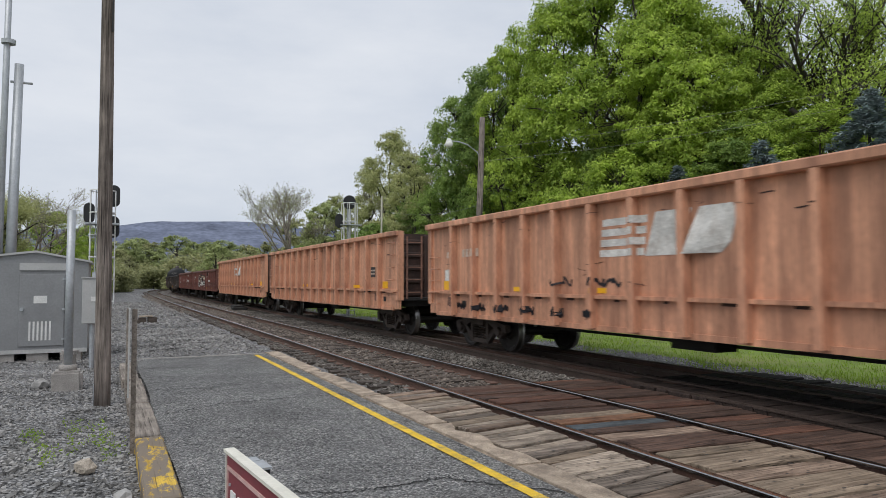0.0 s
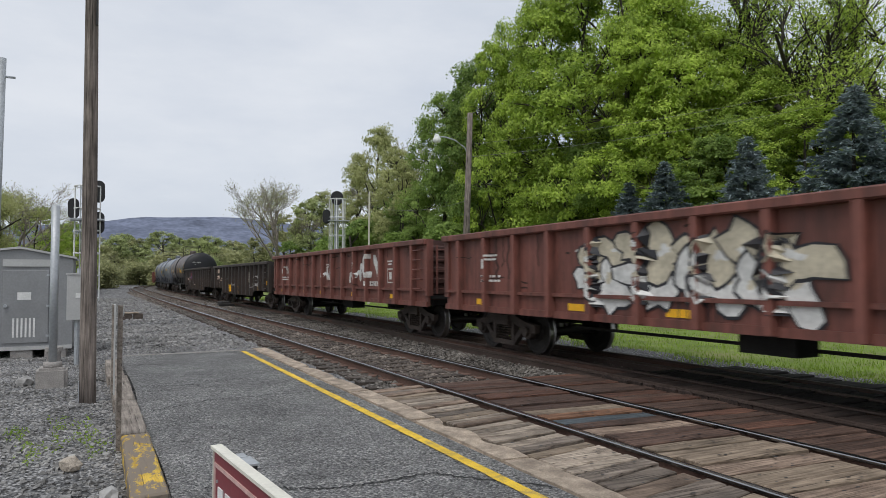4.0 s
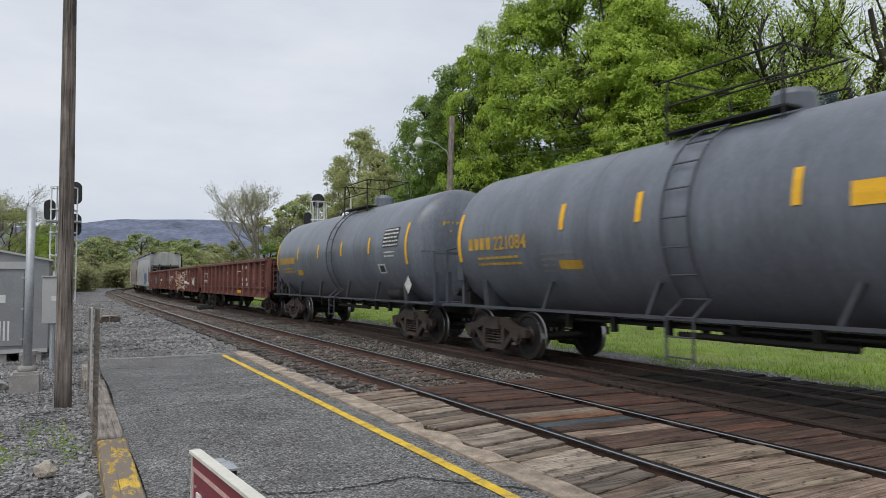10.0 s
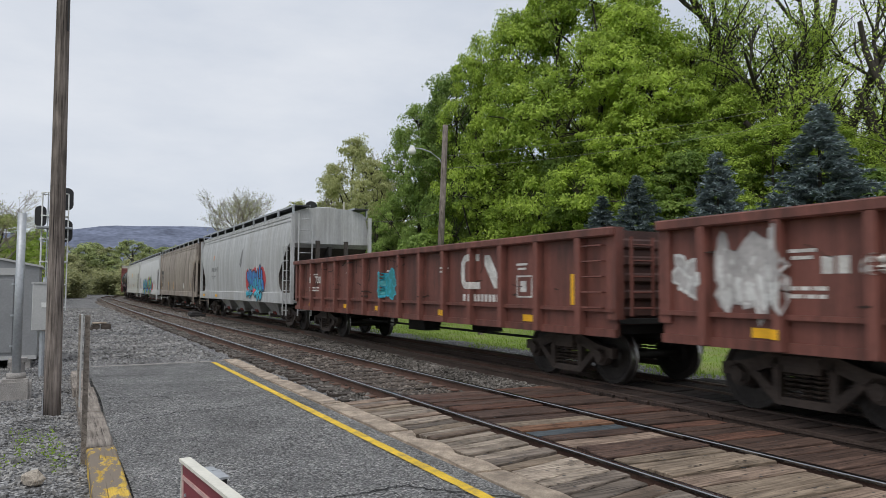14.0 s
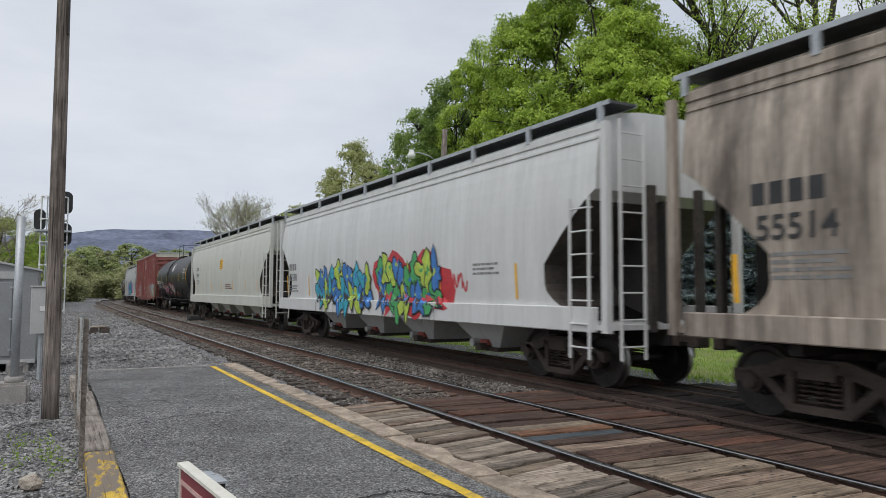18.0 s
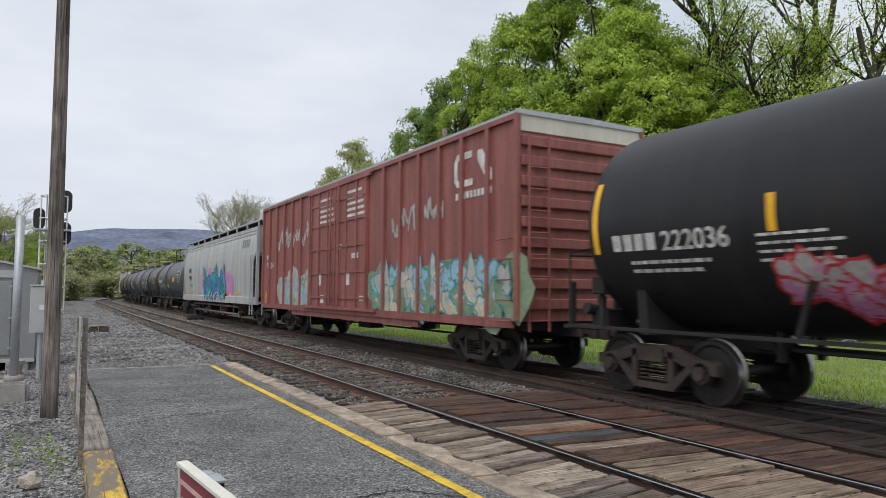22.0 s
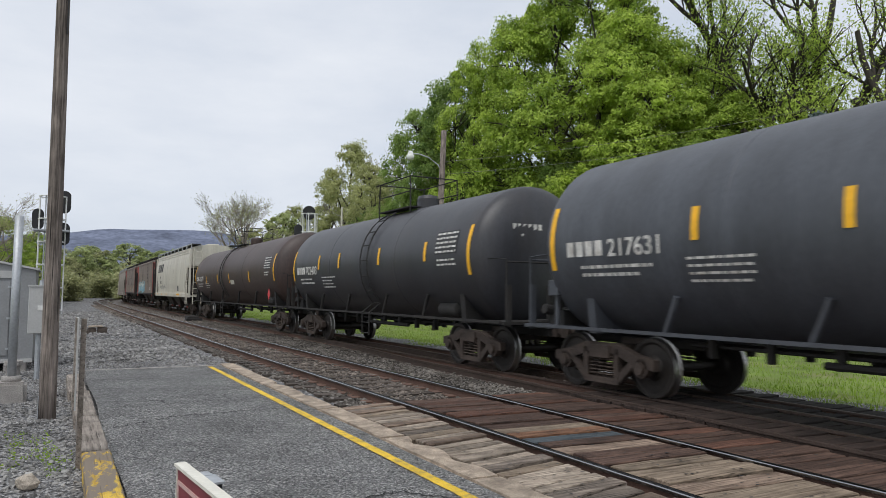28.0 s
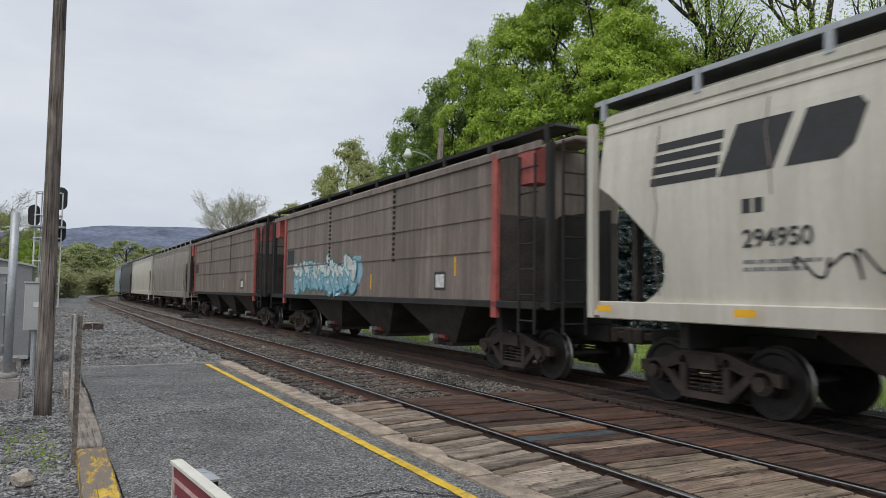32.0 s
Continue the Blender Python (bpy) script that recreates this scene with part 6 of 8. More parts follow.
def tank_look(uf, ur, paint, r, cz, label, digits, letters, mk, seed, refl=True, panel=True, frame_paint=None, lad=-0.6, strips=(-3.0, -1.2, 1.2, 3.6), zs=2.3, front_paint=None, mark_at=0.95):
    car, sd = tank("tank_wagon", label, uf, ur, paint, r, cz, frame_paint, lad=lad, front_paint=front_paint)
    h = (ur - uf) / 2 - 0.55
    if digits is not None:
        sd.mark(-h + mark_at, 2.16, 0.27, digits, letters, mk)
        sd.lines(-h + mark_at + 0.3, 1.98, 1.5, 2, mk, 0.12, 0.05, seed)
    if refl:
        sd.reflectors([(y, zs) for y in strips], 0.12, 0.45)
        for k in (-1, 1):
            bm = bmesh.new()
            rr = []
            for a in np.linspace(-0.28, 0.42, 9):
                rr.append([bm.verts.new(((r + 0.006) * math.cos(a), k * (h - 0.33 * r - 0.02) + d, cz + (r + 0.006) * math.sin(a))) for d in ((-0.1, 0.02) if k > 0 else (-0.02, 0.1))])
            for a, b in zip(rr, rr[1:]):
                bm.faces.new((a[0], a[1], b[1], b[0]))
            part("end_reflector", bm, M_REFL, car, "yellow reflective strip")
    if panel:
        sd.panel(h - 2.0, cz + 0.05, 0.95, 0.5)
        sd.lines(h - 1.9, cz - 0.1, 0.7, 2, M_MARKW, 0.1, 0.04, seed + 1)
    boxes("end_stencil", [(0.05 + 0.12 * i, 0.13 + 0.12 * i, h - 0.16, h - 0.01 - 0.012 * i, cz + 0.52, cz + 0.64) for i in range(6)] + [(0.1, 0.55 - 0.1 * i, h - 0.16, h - 0.03, cz + 0.38 - 0.12 * i, cz + 0.43 - 0.12 * i) for i in range(2)], mk, car)["kind"] = "stuff"
    sd.lines(-h + 3.4, cz - 0.35, 1.1, 4, M_MARKG if mk is not M_MARKW else M_MARKW, 0.1, 0.035, seed + 2)
    return car, sd


c1, s1 = tank_look(120.45, 134.7, M_TDIRT, 1.50, 2.38, "dirty brown-grey tank wagon with rust stains", "37200", 4, M_MARKW, 1, lad=-0.7, strips=(-3.72, -1.63, 0.47, 2.68), zs=2.06, front_paint=M_TBLK, mark_at=1.7)
for y0, y1, z0, z1, m_ in ((-4.3, -4.05, 1.9, 3.0, M_TBLK), (-2.95, -2.35, 1.2, 3.45, M_TGREY2), (-1.6, -1.0, 1.5, 3.6, M_TBLK), (-6.3, 5.2, 1.0, 1.62, M_TBLK), (0.2, 1.1, 1.6, 2.0, M_TBLK)):
    s1.quads("repaint_patch", [(y0, y1, z0, z1)], m_, "dark repainted patch")
s1.quads("placard", [(5.0, 5.35, 1.7, 2.05)], M_MARKK)
s1.quads("orange_panel", [(3.44, 4.25, 2.0, 2.28)], M_REFL, "", 0.004)
s1.quads("red_dash", [(-4.8, -4.4, 1.62, 1.7)], spray("red", SP["red"]))
c2, s2 = tank_look(135.2, 150.9, M_TGREY, 1.49, 2.36, "clean slate grey tank wagon with yellow strips", "221084", 4, M_MARKY, 2, frame_paint=M_TGREY2, lad=-0.68, strips=(-3.25, -1.44, 1.1, 3.46), zs=2.42)
s2.quads("orange_panel", [(1.74, 2.62, 2.35, 2.62)], M_REFL, "", 0.004)
s2.quads("orange_panel", [(-3.4, -2.8, 1.75, 1.9)], M_MARKY, "", 0.004)
c3, s3 = tank_look(151.3, 165.4, M_TGREY, 1.52, 2.38, "slate grey tank wagon with ochre stencils", "", 9, M_MARKY, 3, frame_paint=M_TGREY2, lad=0.37, strips=(-3.2, -0.92, 1.32, 3.54), zs=2.3)
s3.quads("orange_panel", [(-3.4, -2.8, 1.75, 1.95)], M_MARKY, "", 0.004)
for sd in (s2, s3):
    bm = bmesh.new()
    vs = [bm.verts.new((1.36, 5.75 + a, 1.45 + b)) for a, b in ((0, -0.24), (0.2, 0), (0, 0.24), (-0.2, 0))]
    bm.faces.new(vs)
    part("hazard_placard", bm, M_MARKW, sd.car, "white diamond placard")
    sd.quads("notice", [(4.1, 4.55, 1.75, 2.0)], M_MARKW)
    sd.quads("notice", [(4.18, 4.48, 1.79, 1.96)], M_MARKK, lift=0.003)

oxide(165.8, 182.2, "6619", 2)
oxide(183.4, 198.9, "6804", 3)
oxide(199.8, 215.8, "7300", 4)

ca, sa = hopper("covered_hopper_wagon", "pale grey covered hopper with rust spots and blue graffiti", 216.3, 234.5, M_HGREY, (0.98, 1.38), bay_paint=M_HGREY)
sa.graffiti(2.6, 5.2, 1.1, 2.35, 4, ("blue", "cyan"), "black", 61, "red")
sa.mark(-5.6, 2.4, 0.24, "59147", 4, M_MARKG)
sa.lines(-5.6, 2.15, 1.2, 2, M_MARKG)
sa.strokes("flame_emblem", [[(1.0, 2.6), (1.25, 3.0), (1.5, 3.3), (1.4, 2.9), (1.15, 2.5)]], 0.16, M_MARKG)
sa.quads("rust_spot", [(-5.2, -5.0, 3.0, 3.25)], spray("orange", SP["orange"]))
sa.quads("yellow_patch", [(-h_, -h_ + 0.5, 1.1, 1.22) for h_ in (7.6, 4.2)], M_REFL, lift=0.03)

cb, sb = hopper("covered_hopper_wagon", "dirty tan covered hopper with dark streaked sides", 235.95, 253.65, M_HDIRT, (1.0, 1.32), bays=3)
sb.mark(-7.45, 2.6, 0.3, "", 4, M_MARKK)
sb.text("55514", -7.4, 2.2, 0.3, M_MARKK)
sb.lines(-7.2, 2.0, 0.9, 4, M_MARKG)
sb.reflectors([(-7.7, 1.45), (-3.5, 1.4), (-0.9, 1.4), (6.6, 1.45)], 0.08, 0.6)
sb.quads("notice", [(3.6, 4.1, 1.5, 1.85)], M_MARKW)

cc, sc = hopper("covered_hopper_wagon", "clean white covered hopper with blue-green graffiti", 254.7, 272.6, M_HWHITE, (0.95, 1.35), bay_paint=M_HWHITE)
sc.graffiti(-4.6, -0.2, 0.97, 2.4, 6, ("lime", "cyan", "blue"), "black", 71)
sc.graffiti(0.3, 3.6, 0.97, 2.45, 5, ("green", "blue", "lime"), "black", 72, "red")
sc.scrawl(3.8, 4.9, 1.5, 2.1, 0.05, "red", 73, 9)
sc.mark(-7.6, 2.3, 0.26, "", 4, M_MARKG)
sc.text("65590", -7.6, 1.95, 0.26, M_MARKG)
sc.lines(-7.6, 1.75, 1.0, 3, M_MARKG)
sc.lines(5.0, 2.1, 0.9, 3, M_MARKG)
sc.reflectors([(-8.1 + 0.3, 1.5), (-5.4, 1.45), (6.5, 1.45), (3.6, 1.45)], 0.07, 0.65)

cd_, sd_ = hopper("covered_hopper_wagon", "grey-green white covered hopper with amber strips", 273.8, 292.35, M_HGRN, (0.95, 1.38), bay_paint=M_HGRN)
sd_.mark(-7.1, 2.75, 0.22, "", 4, M_MARKG)
sd_.text("59995", -7.1, 2.4, 0.22, M_MARKG)
sd_.lines(-7.0, 2.2, 0.7, 3, M_MARKG)
sd_.reflectors([(-7.4, 1.6), (-5.1, 1.6), (-2.55, 1.6), (0.0, 1.6), (2.55, 1.6), (5.1, 1.6), (7.2, 1.6)], 0.06, 0.5)
sd_.quads("yellow_notice", [(-0.48, 0.22, 2.7, 3.2)], M_REFL)
sd_.lines(-0.42, 3.08, 0.6, 5, M_MARKK, 0.085, 0.03, 5)
sd_.lines(0.9, 1.88, 1.45, 3, spray("maroon", SP["maroon"]), 0.09, 0.05)

c4, s4 = tank_look(293.1, 310.75, M_TBLK, 1.6, 2.6, "black tank wagon with silver and red graffiti", "222036", 4, M_MARKW, 4, strips=(-4.65, -1.71, 1.42, 4.54))
s4.graffiti(-4.6, -1.7, 1.3, 2.05, 5, ("silver", "pink"), "red", 81)
s4.graffiti(-1.6, 1.4, 1.3, 2.15, 5, ("silver", "white"), "red", 82)
s4.graffiti(1.0, 1.5, 3.0, 3.5, 1, ("white",), "white", 83)

cx, sx = boxcar("boxcar_wagon", "red-brown boxcar with sliding doors and graffiti", 311.7, 329.6, M_RED2, 0.75, 4.98)
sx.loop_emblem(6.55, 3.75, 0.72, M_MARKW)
sx.graffiti(2.3, 8.7, 0.95, 2.3, 9, ("sky", "moss", "silver", "cream"), "teal", 91, "moss")
sx.graffiti(-6.4, -2.4, 0.95, 2.2, 6, ("sky", "silver", "moss"), "silver", 92, "silver")
sx.scrawl(3.4, 5.0, 2.7, 4.0, 0.08, "silver", 93, 8)
sx.scrawl(5.2, 6.2, 3.0, 3.9, 0.07, "silver", 94, 11)
sx.scrawl(-7.0, -2.6, 2.8, 4.3, 0.05, "white", 95, 22)
sx.scrawl(-6.2, -3.4, 3.1, 3.9, 0.04, "white", 96, 12)
sx.mark(-8.4, 2.45, 0.24, "794084", 0, M_MARKW)
sx.mark(-8.4, 2.8, 0.2, "", 3, M_MARKW)
for y in (-1.9, 0.45):
    for i in range(5):
        sx.quads("white_bar", [(y, y + 1.3 - 0.05 * i, 3.7 + 0.17 * i, 3.78 + 0.17 * i)], M_MARKW, lift=0.056)
sx.quads("door_notices", [(-1.95, -1.7, 1.75, 2.1), (0.45, 0.7, 1.75, 2.1), (-1.75, -1.45, 1.2, 1.45), (0.85, 1.35, 2.5, 2.65), (-0.25, 0.05, 2.8, 2.95), (1.45, 1.75, 1.3, 1.45)], M_MARKW, lift=0.056)
sx.reflectors([(-8.4, 1.05), (-6.4, 1.05), (-3.0, 1.3), (4.5, 1.15), (7.6, 1.1)], 0.13, 0.5)
sx.quads("reflector", [(8.0, 8.55, 1.2, 1.4)], M_REFL, "", 0.02)

ce, se = hopper("covered_hopper_wagon", "weathered pale grey covered hopper with cyan and pink graffiti", 330.5, 349.55, M_HGREY, (0.98, 1.3), bays=3, truck_in=1.25, notch=0.45)
se.graffiti(-2.4, 3.4, 1.15, 2.6, 6, ("cyan", "blue", "teal"), "black", 101, "pink")
se.graffiti(3.2, 5.0, 1.3, 2.5, 2, ("pink",), "pink", 104)
se.quads("reflector", [(5.6, 6.7, 1.42, 1.52)], M_REFL, "yellow reflective strip", 0.01)
for y in (-8.2, -6.1, -3.6, -0.9, 1.4, 3.3):
    se.quads("reflector", [(y, y + 0.42, 1.42, 1.5)], M_REFL, "yellow reflective strip", 0.03)
for x, z, r_ in ((1.42, 0.82, 0.045), (1.36, 0.46, 0.06)):
    bm = bmesh.new()
    tube(bm, [(x, -6.2, z + 0.25), (x, -6.0, z), (x, 5.6, z), (x, 5.8, z - 0.05), (x - 0.1, 5.95, z - 0.3)], r_, 8)
    part("discharge_pipe", bm, M_PIPE, ce, "grimy unloading pipe with pink overspray", smooth=True)
for y in (-4.6, -1.5, 1.6, 4.6):
    boxes("pipe_hanger", [(1.36, 1.4, y - 0.03, y + 0.03, 0.46, 1.05)], M_PIPE, ce)
se.mark(-7.4, 2.65, 0.28, "", 4, M_MARKK)
se.text("15269", -7.35, 2.2, 0.28, M_MARKK)
se.lines(-6.95, 1.95, 1.1, 3, M_MARKG)
se.mark(6.7, 3.45, 0.42, "", 4, M_MARKG)
se.quads("reflector", [(-7.4, -6.4, 1.4, 1.5)], M_REFL, "", 0.01)

c5, s5 = tank_look(350.5, 364.4, M_TGREY2, 1.52, 2.38, "dark grey tank wagon with orange panel", "220658", 4, M_MARKW, 5, frame_paint=M_TGREY2, lad=-1.1, strips=(-2.64, 0.59, 3.18))
s5.quads("orange_panel", [(2.32, 3.16, 2.2, 2.5)], M_REFL, "", 0.004)
s5.quads("paint_patch", [(-0.9, -0.2, 1.75, 2.05)], M_MARKY)
c6, s6 = tank_look(365.2, 379.3, M_TCHAR, 1.50, 2.36, "black tank wagon with white spray scrawls", "702402", 4, M_MARKW, 6, lad=0.5, strips=(-3.29, -1.51, 1.4, 4.0))
s6.scrawl(-2.9, -1.6, 1.7, 3.0, 0.09, "silver", 111, 6)
s6.scrawl(-1.3, 0.6, 1.7, 2.9, 0.08, "silver", 112, 6)
c7, s7 = tank_look(379.8, 393.4, M_TGREY2, 1.54, 2.40, "slate grey tank wagon with amber strips", "217631", 4, M_MARKW, 7, frame_paint=M_TGREY2, lad=0.8, strips=(-2.68, -0.63, 2.72))
s7.quads("orange_panel", [(2.75, 3.6, 2.2, 2.5)], M_REFL, "", 0.004)
c8, s8 = tank_look(393.95, 408.0, M_TCHAR, 1.51, 2.38, "clean black tank wagon with amber strips", "702403", 4, M_MARKW, 8, lad=0.55, strips=(-3.29, -1.51, 1.4, 4.0))
c9, s9 = tank_look(408.4, 427.5, M_TBRN, 1.52, 2.44, "brown-black long tank wagon", "130277", 4, M_MARKW, 9, frame_paint=M_UNDER, lad=-1.0, strips=(-5.13, -2.11, 0.6, 4.51), zs=2.0)
s9.quads("notice", [(0.79, 1.55, 1.93, 2.13)], M_HCREAM, "", 0.004)
bm = bmesh.new()
bm.faces.new([bm.verts.new((1.36, 7.3 + a, 1.5 + b)) for a, b in ((0, -0.26), (0.2, 0), (0, 0.26), (-0.2, 0))])
part("hazard_placard", bm, spray("red", SP["red"]), c9, "red and white diamond placard")

cf, sf = hopper("covered_hopper_wagon", "cream covered hopper with dark striped emblem", 428.55, 445.5, M_HCREAM, (1.2, 1.46), bays=3)
sf.stripe_emblem(-7.1, 3.06, 0.66, M_MARKK, 1.32)
sf.mark(-5.6, 2.55, 0.2, "", 2, M_MARKK)
sf.text("294950", -5.6, 2.15, 0.22, M_MARKK)
sf.lines(-5.6, 1.95, 1.0, 2, M_MARKG)
sf.scrawl(-5.0, -2.2, 1.6, 2.25, 0.03, "black", 121, 12)
for y in (-8.0, -5.6, -3.3, -0.6):
    sf.quads("reflector", [(y, y + 0.3, 1.31, 1.4)], M_REFL, "yellow reflective strip", 0.13)
sf.quads("reflector", [(4.6, 5.9, 1.31, 1.42)], M_REFL, "yellow reflective strip", 0.13)
sf.quads("notice", [(3.6, 4.1, 1.6, 1.95)], M_MARKK)
rs = random.Random(9)
for i in range(9):
    y = -7.0 + i * 1.72
    sf.strokes("rust_streak", [[(y + rs.uniform(-0.03, 0.03) * j, 3.95 - 0.4 * j) for j in range(rs.randint(4, 7))]], rs.uniform(0.012, 0.03), M_HBRN, lift=0.001)
for i in range(6):
    y = -6.0 + i * 2.5
    sd_.strokes("grime_streak", [[(y + rs.uniform(-0.02, 0.02) * j, 3.4 - 0.3 * j) for j in range(rs.randint(3, 6))]], rs.uniform(0.012, 0.025), M_MARKG, lift=0.001)


def ribbed_hopper(uf, ur, digits, seed, tag_):
    car, sd = hopper("covered_hopper_wagon", "grey-brown panelled covered hopper with red end posts", uf, ur, M_HBRN, (1.28, 1.42), top=4.2, bays=3, under=M_UNDER, flat=True, posts=M_UNDER, walk_paint=M_UNDER)
    h = (ur - uf) / 2 - 1.7
    for z in (2.35, 3.0, 3.65):
        boxes("panel_seam", [(1.54, 1.575, -h, h, z, z + 0.04)], M_HBRN, car)
    for y in (-h / 3, h / 3):
        boxes("rivet_row", [(1.54, 1.58, y - 0.045, y + 0.045, 2.3 + 0.13 * i, 2.37 + 0.13 * i) for i in range(14)], M_UNDER, car)["kind"] = "stuff"
    for k in (-1, 1):
        boxes("red_corner_panel", [(1.52, 1.6, k * h - 0.09, k * h + 0.09, 1.1, 4.2)], M_REDW, car)
        boxes("red_end_bracket", [(1.2, 1.58, k * (h + 1.0) - 0.25, k * (h + 1.0) + 0.25, 3.5, 4.15)], M_REDW, car)
    sd.quads("number_panel", [(-h + 0.2, -h + 1.0, 2.45, 2.95)], M_MARKK)
    if digits:
        sd.text(digits, -h + 0.25, 2.5, 0.16, M_MARKW)
    if tag_:
        sd.graffiti(-h + 1.2, -h + 6.6, 1.5, 2.5, 7, ("white", "sky"), "teal", seed, "sky")
    sd.quads("notice", [(h - 2.4, h - 1.9, 1.6, 2.0)], M_MARKK)
    sd.quads("notice", [(h - 2.34, h - 1.96, 1.66, 1.94)], M_MARKW, lift=0.003)
    sd.reflectors([(h - 1.5, 1.9), (0.9, 1.6)], 0.07, 0.4)


ribbed_hopper(446.3, 463.2, "", 131, True)
ribbed_hopper(464.1, 481.0, "", 132, False)
hopper("covered_hopper_wagon", "beige grey covered hopper", 481.8, 499.9, car_paint("beige_hopper", (0.3, 0.27, 0.235), (0.18, 0.15, 0.12), 0.6), (1.0, 1.36), bays=3)
hopper("covered_hopper_wagon", "pale cream covered hopper", 500.8, 518.9, M_HCREAM, (1.0, 1.36), bays=3)
hopper("covered_hopper_wagon", "charcoal grey covered hopper", 519.7, 537.7, M_HDARK, (1.0, 1.36), bays=3)
hopper("covered_hopper_wagon", "pale blue-grey covered hopper at the tail", 538.5, 556.4, M_HTEAL, (1.0, 1.36), bays=3)


# ---- vegetation ----
def skeleton(seed, H, spread, levels=4, trunk=0.28, fork=0.3, droop=0.0):
    """Branch segments (points and radii) and twig tips of one tree."""
    r = random.Random(seed)
    segs, tips = [], []

    def grow(p, d, ln, rad, lev):
        pts = [p.copy()]
        n = 5 if lev < 2 else 4
        for i in range(n):
            d = (d + Vector((r.uniform(-1, 1), r.uniform(-1, 1), r.uniform(-0.6, 0.8) - droop * lev)) * (0.16 if lev == 0 else 0.3)).normalized()
            p = p + d * ln / n
            pts.append(p.copy())
        segs.append((pts, rad, rad * (0.2 if lev == 0 else 0.45 if lev < levels else 0.3), lev))
        if lev >= levels:
            tips.extend(pts[1:])
            return
        if lev >= levels - 1:
            tips.extend(pts[2:])
        kids = r.randint(3, 4) if lev else r.randint(5, 7)
        for k in range(kids):
            f = r.uniform(0.45, 1.0) if lev else r.uniform(fork, 1.0)
            q = pts[min(n, int(f * n))]
            a = r.uniform(0, 6.28)
            out = Vector((math.cos(a), math.sin(a), 0))
            t = r.uniform(0.5, 1.0)
            nd = (d * (1 - t * 0.55) + out * t * spread + Vector((0, 0, 0.15))).normalized()
            grow(q, nd, ln * r.uniform(0.5, 0.72), rad * r.uniform(0.38, 0.55), lev + 1)

    grow(Vector((0, 0, -0.2)), Vector((0, 0, 1)), H * 0.62, trunk, 0)
    top = max(t.z for t in tips)
    k = H / top
    return [([p * k for p in s[0]], s[1], s[2], s[3]) for s in segs], [t * k for t in tips]


def wood_mesh(name, segs, maxlev, sides=6):
    V, Fc = [], []
    for pts, r0, r1, lev in segs:
        if lev > maxlev:
            continue
        n = max(3, sides - lev)
        base = len(V)
        for i, p in enumerate(pts):
            d = (pts[min(i + 1, len(pts) - 1)] - pts[max(i - 1, 0)]).normalized()
            a = d.orthogonal().normalized()
            c = d.cross(a)
            rr = max(0.012, r0 + (r1 - r0) * i / (len(pts) - 1))
            for j in range(n):
                t = 2 * math.pi * j / n
                V.append((p + (a * math.cos(t) + c * math.sin(t)) * rr)[:])
        for i in range(len(pts) - 1):
            for j in range(n):
                Fc.append((base + i * n + j, base + i * n + (j + 1) % n, base + (i + 1) * n + (j + 1) % n, base + (i + 1) * n + j))
    me = bpy.data.meshes.new(name)
    me.from_pydata(V, [], Fc)
    for p in me.polygons:
        p.use_smooth = True
    return me


def leaf_mesh(name, tips, count, size, cloud, seed, flat=0.5):
    """Leaf blades, each a folded diamond, gathered round the twig tips."""
    g = np.random.default_rng(seed)
    T = np.array([t[:] for t in tips])
    c = T[g.integers(0, len(T), count)] + g.normal(0, cloud, (count, 3)) * (1, 1, 1.1)
    axis = np.stack([np.zeros(count), np.zeros(count), c[:, 2] - 1.0], 1)
    outw = (c - axis) / (np.linalg.norm(c - axis, axis=1)[:, None] + 1e-6)
    nrm = g.normal(0, 0.7, (count, 3)) + outw * 0.6 + (0, 0, 0.3)
    nrm /= np.linalg.norm(nrm, axis=1)[:, None]
    d = np.cross(nrm, g.normal(0, 1, (count, 3)))
    d /= np.linalg.norm(d, axis=1)[:, None] + 1e-9
    u = np.cross(d, nrm)
    s = size * g.uniform(0.6, 1.35, count)[:, None]
    V = np.stack([c - d * s * 0.5 - u * s * 0.28, c - d * s * 0.5 + u * s * 0.28 + nrm * s * 0.1, c + d * s * 0.7], 1).reshape(-1, 3)
    Fc = np.arange(3 * count).reshape(-1, 3)
    me = bpy.data.meshes.new(name)
    me.from_pydata(V.tolist(), [], Fc.tolist())
    return me


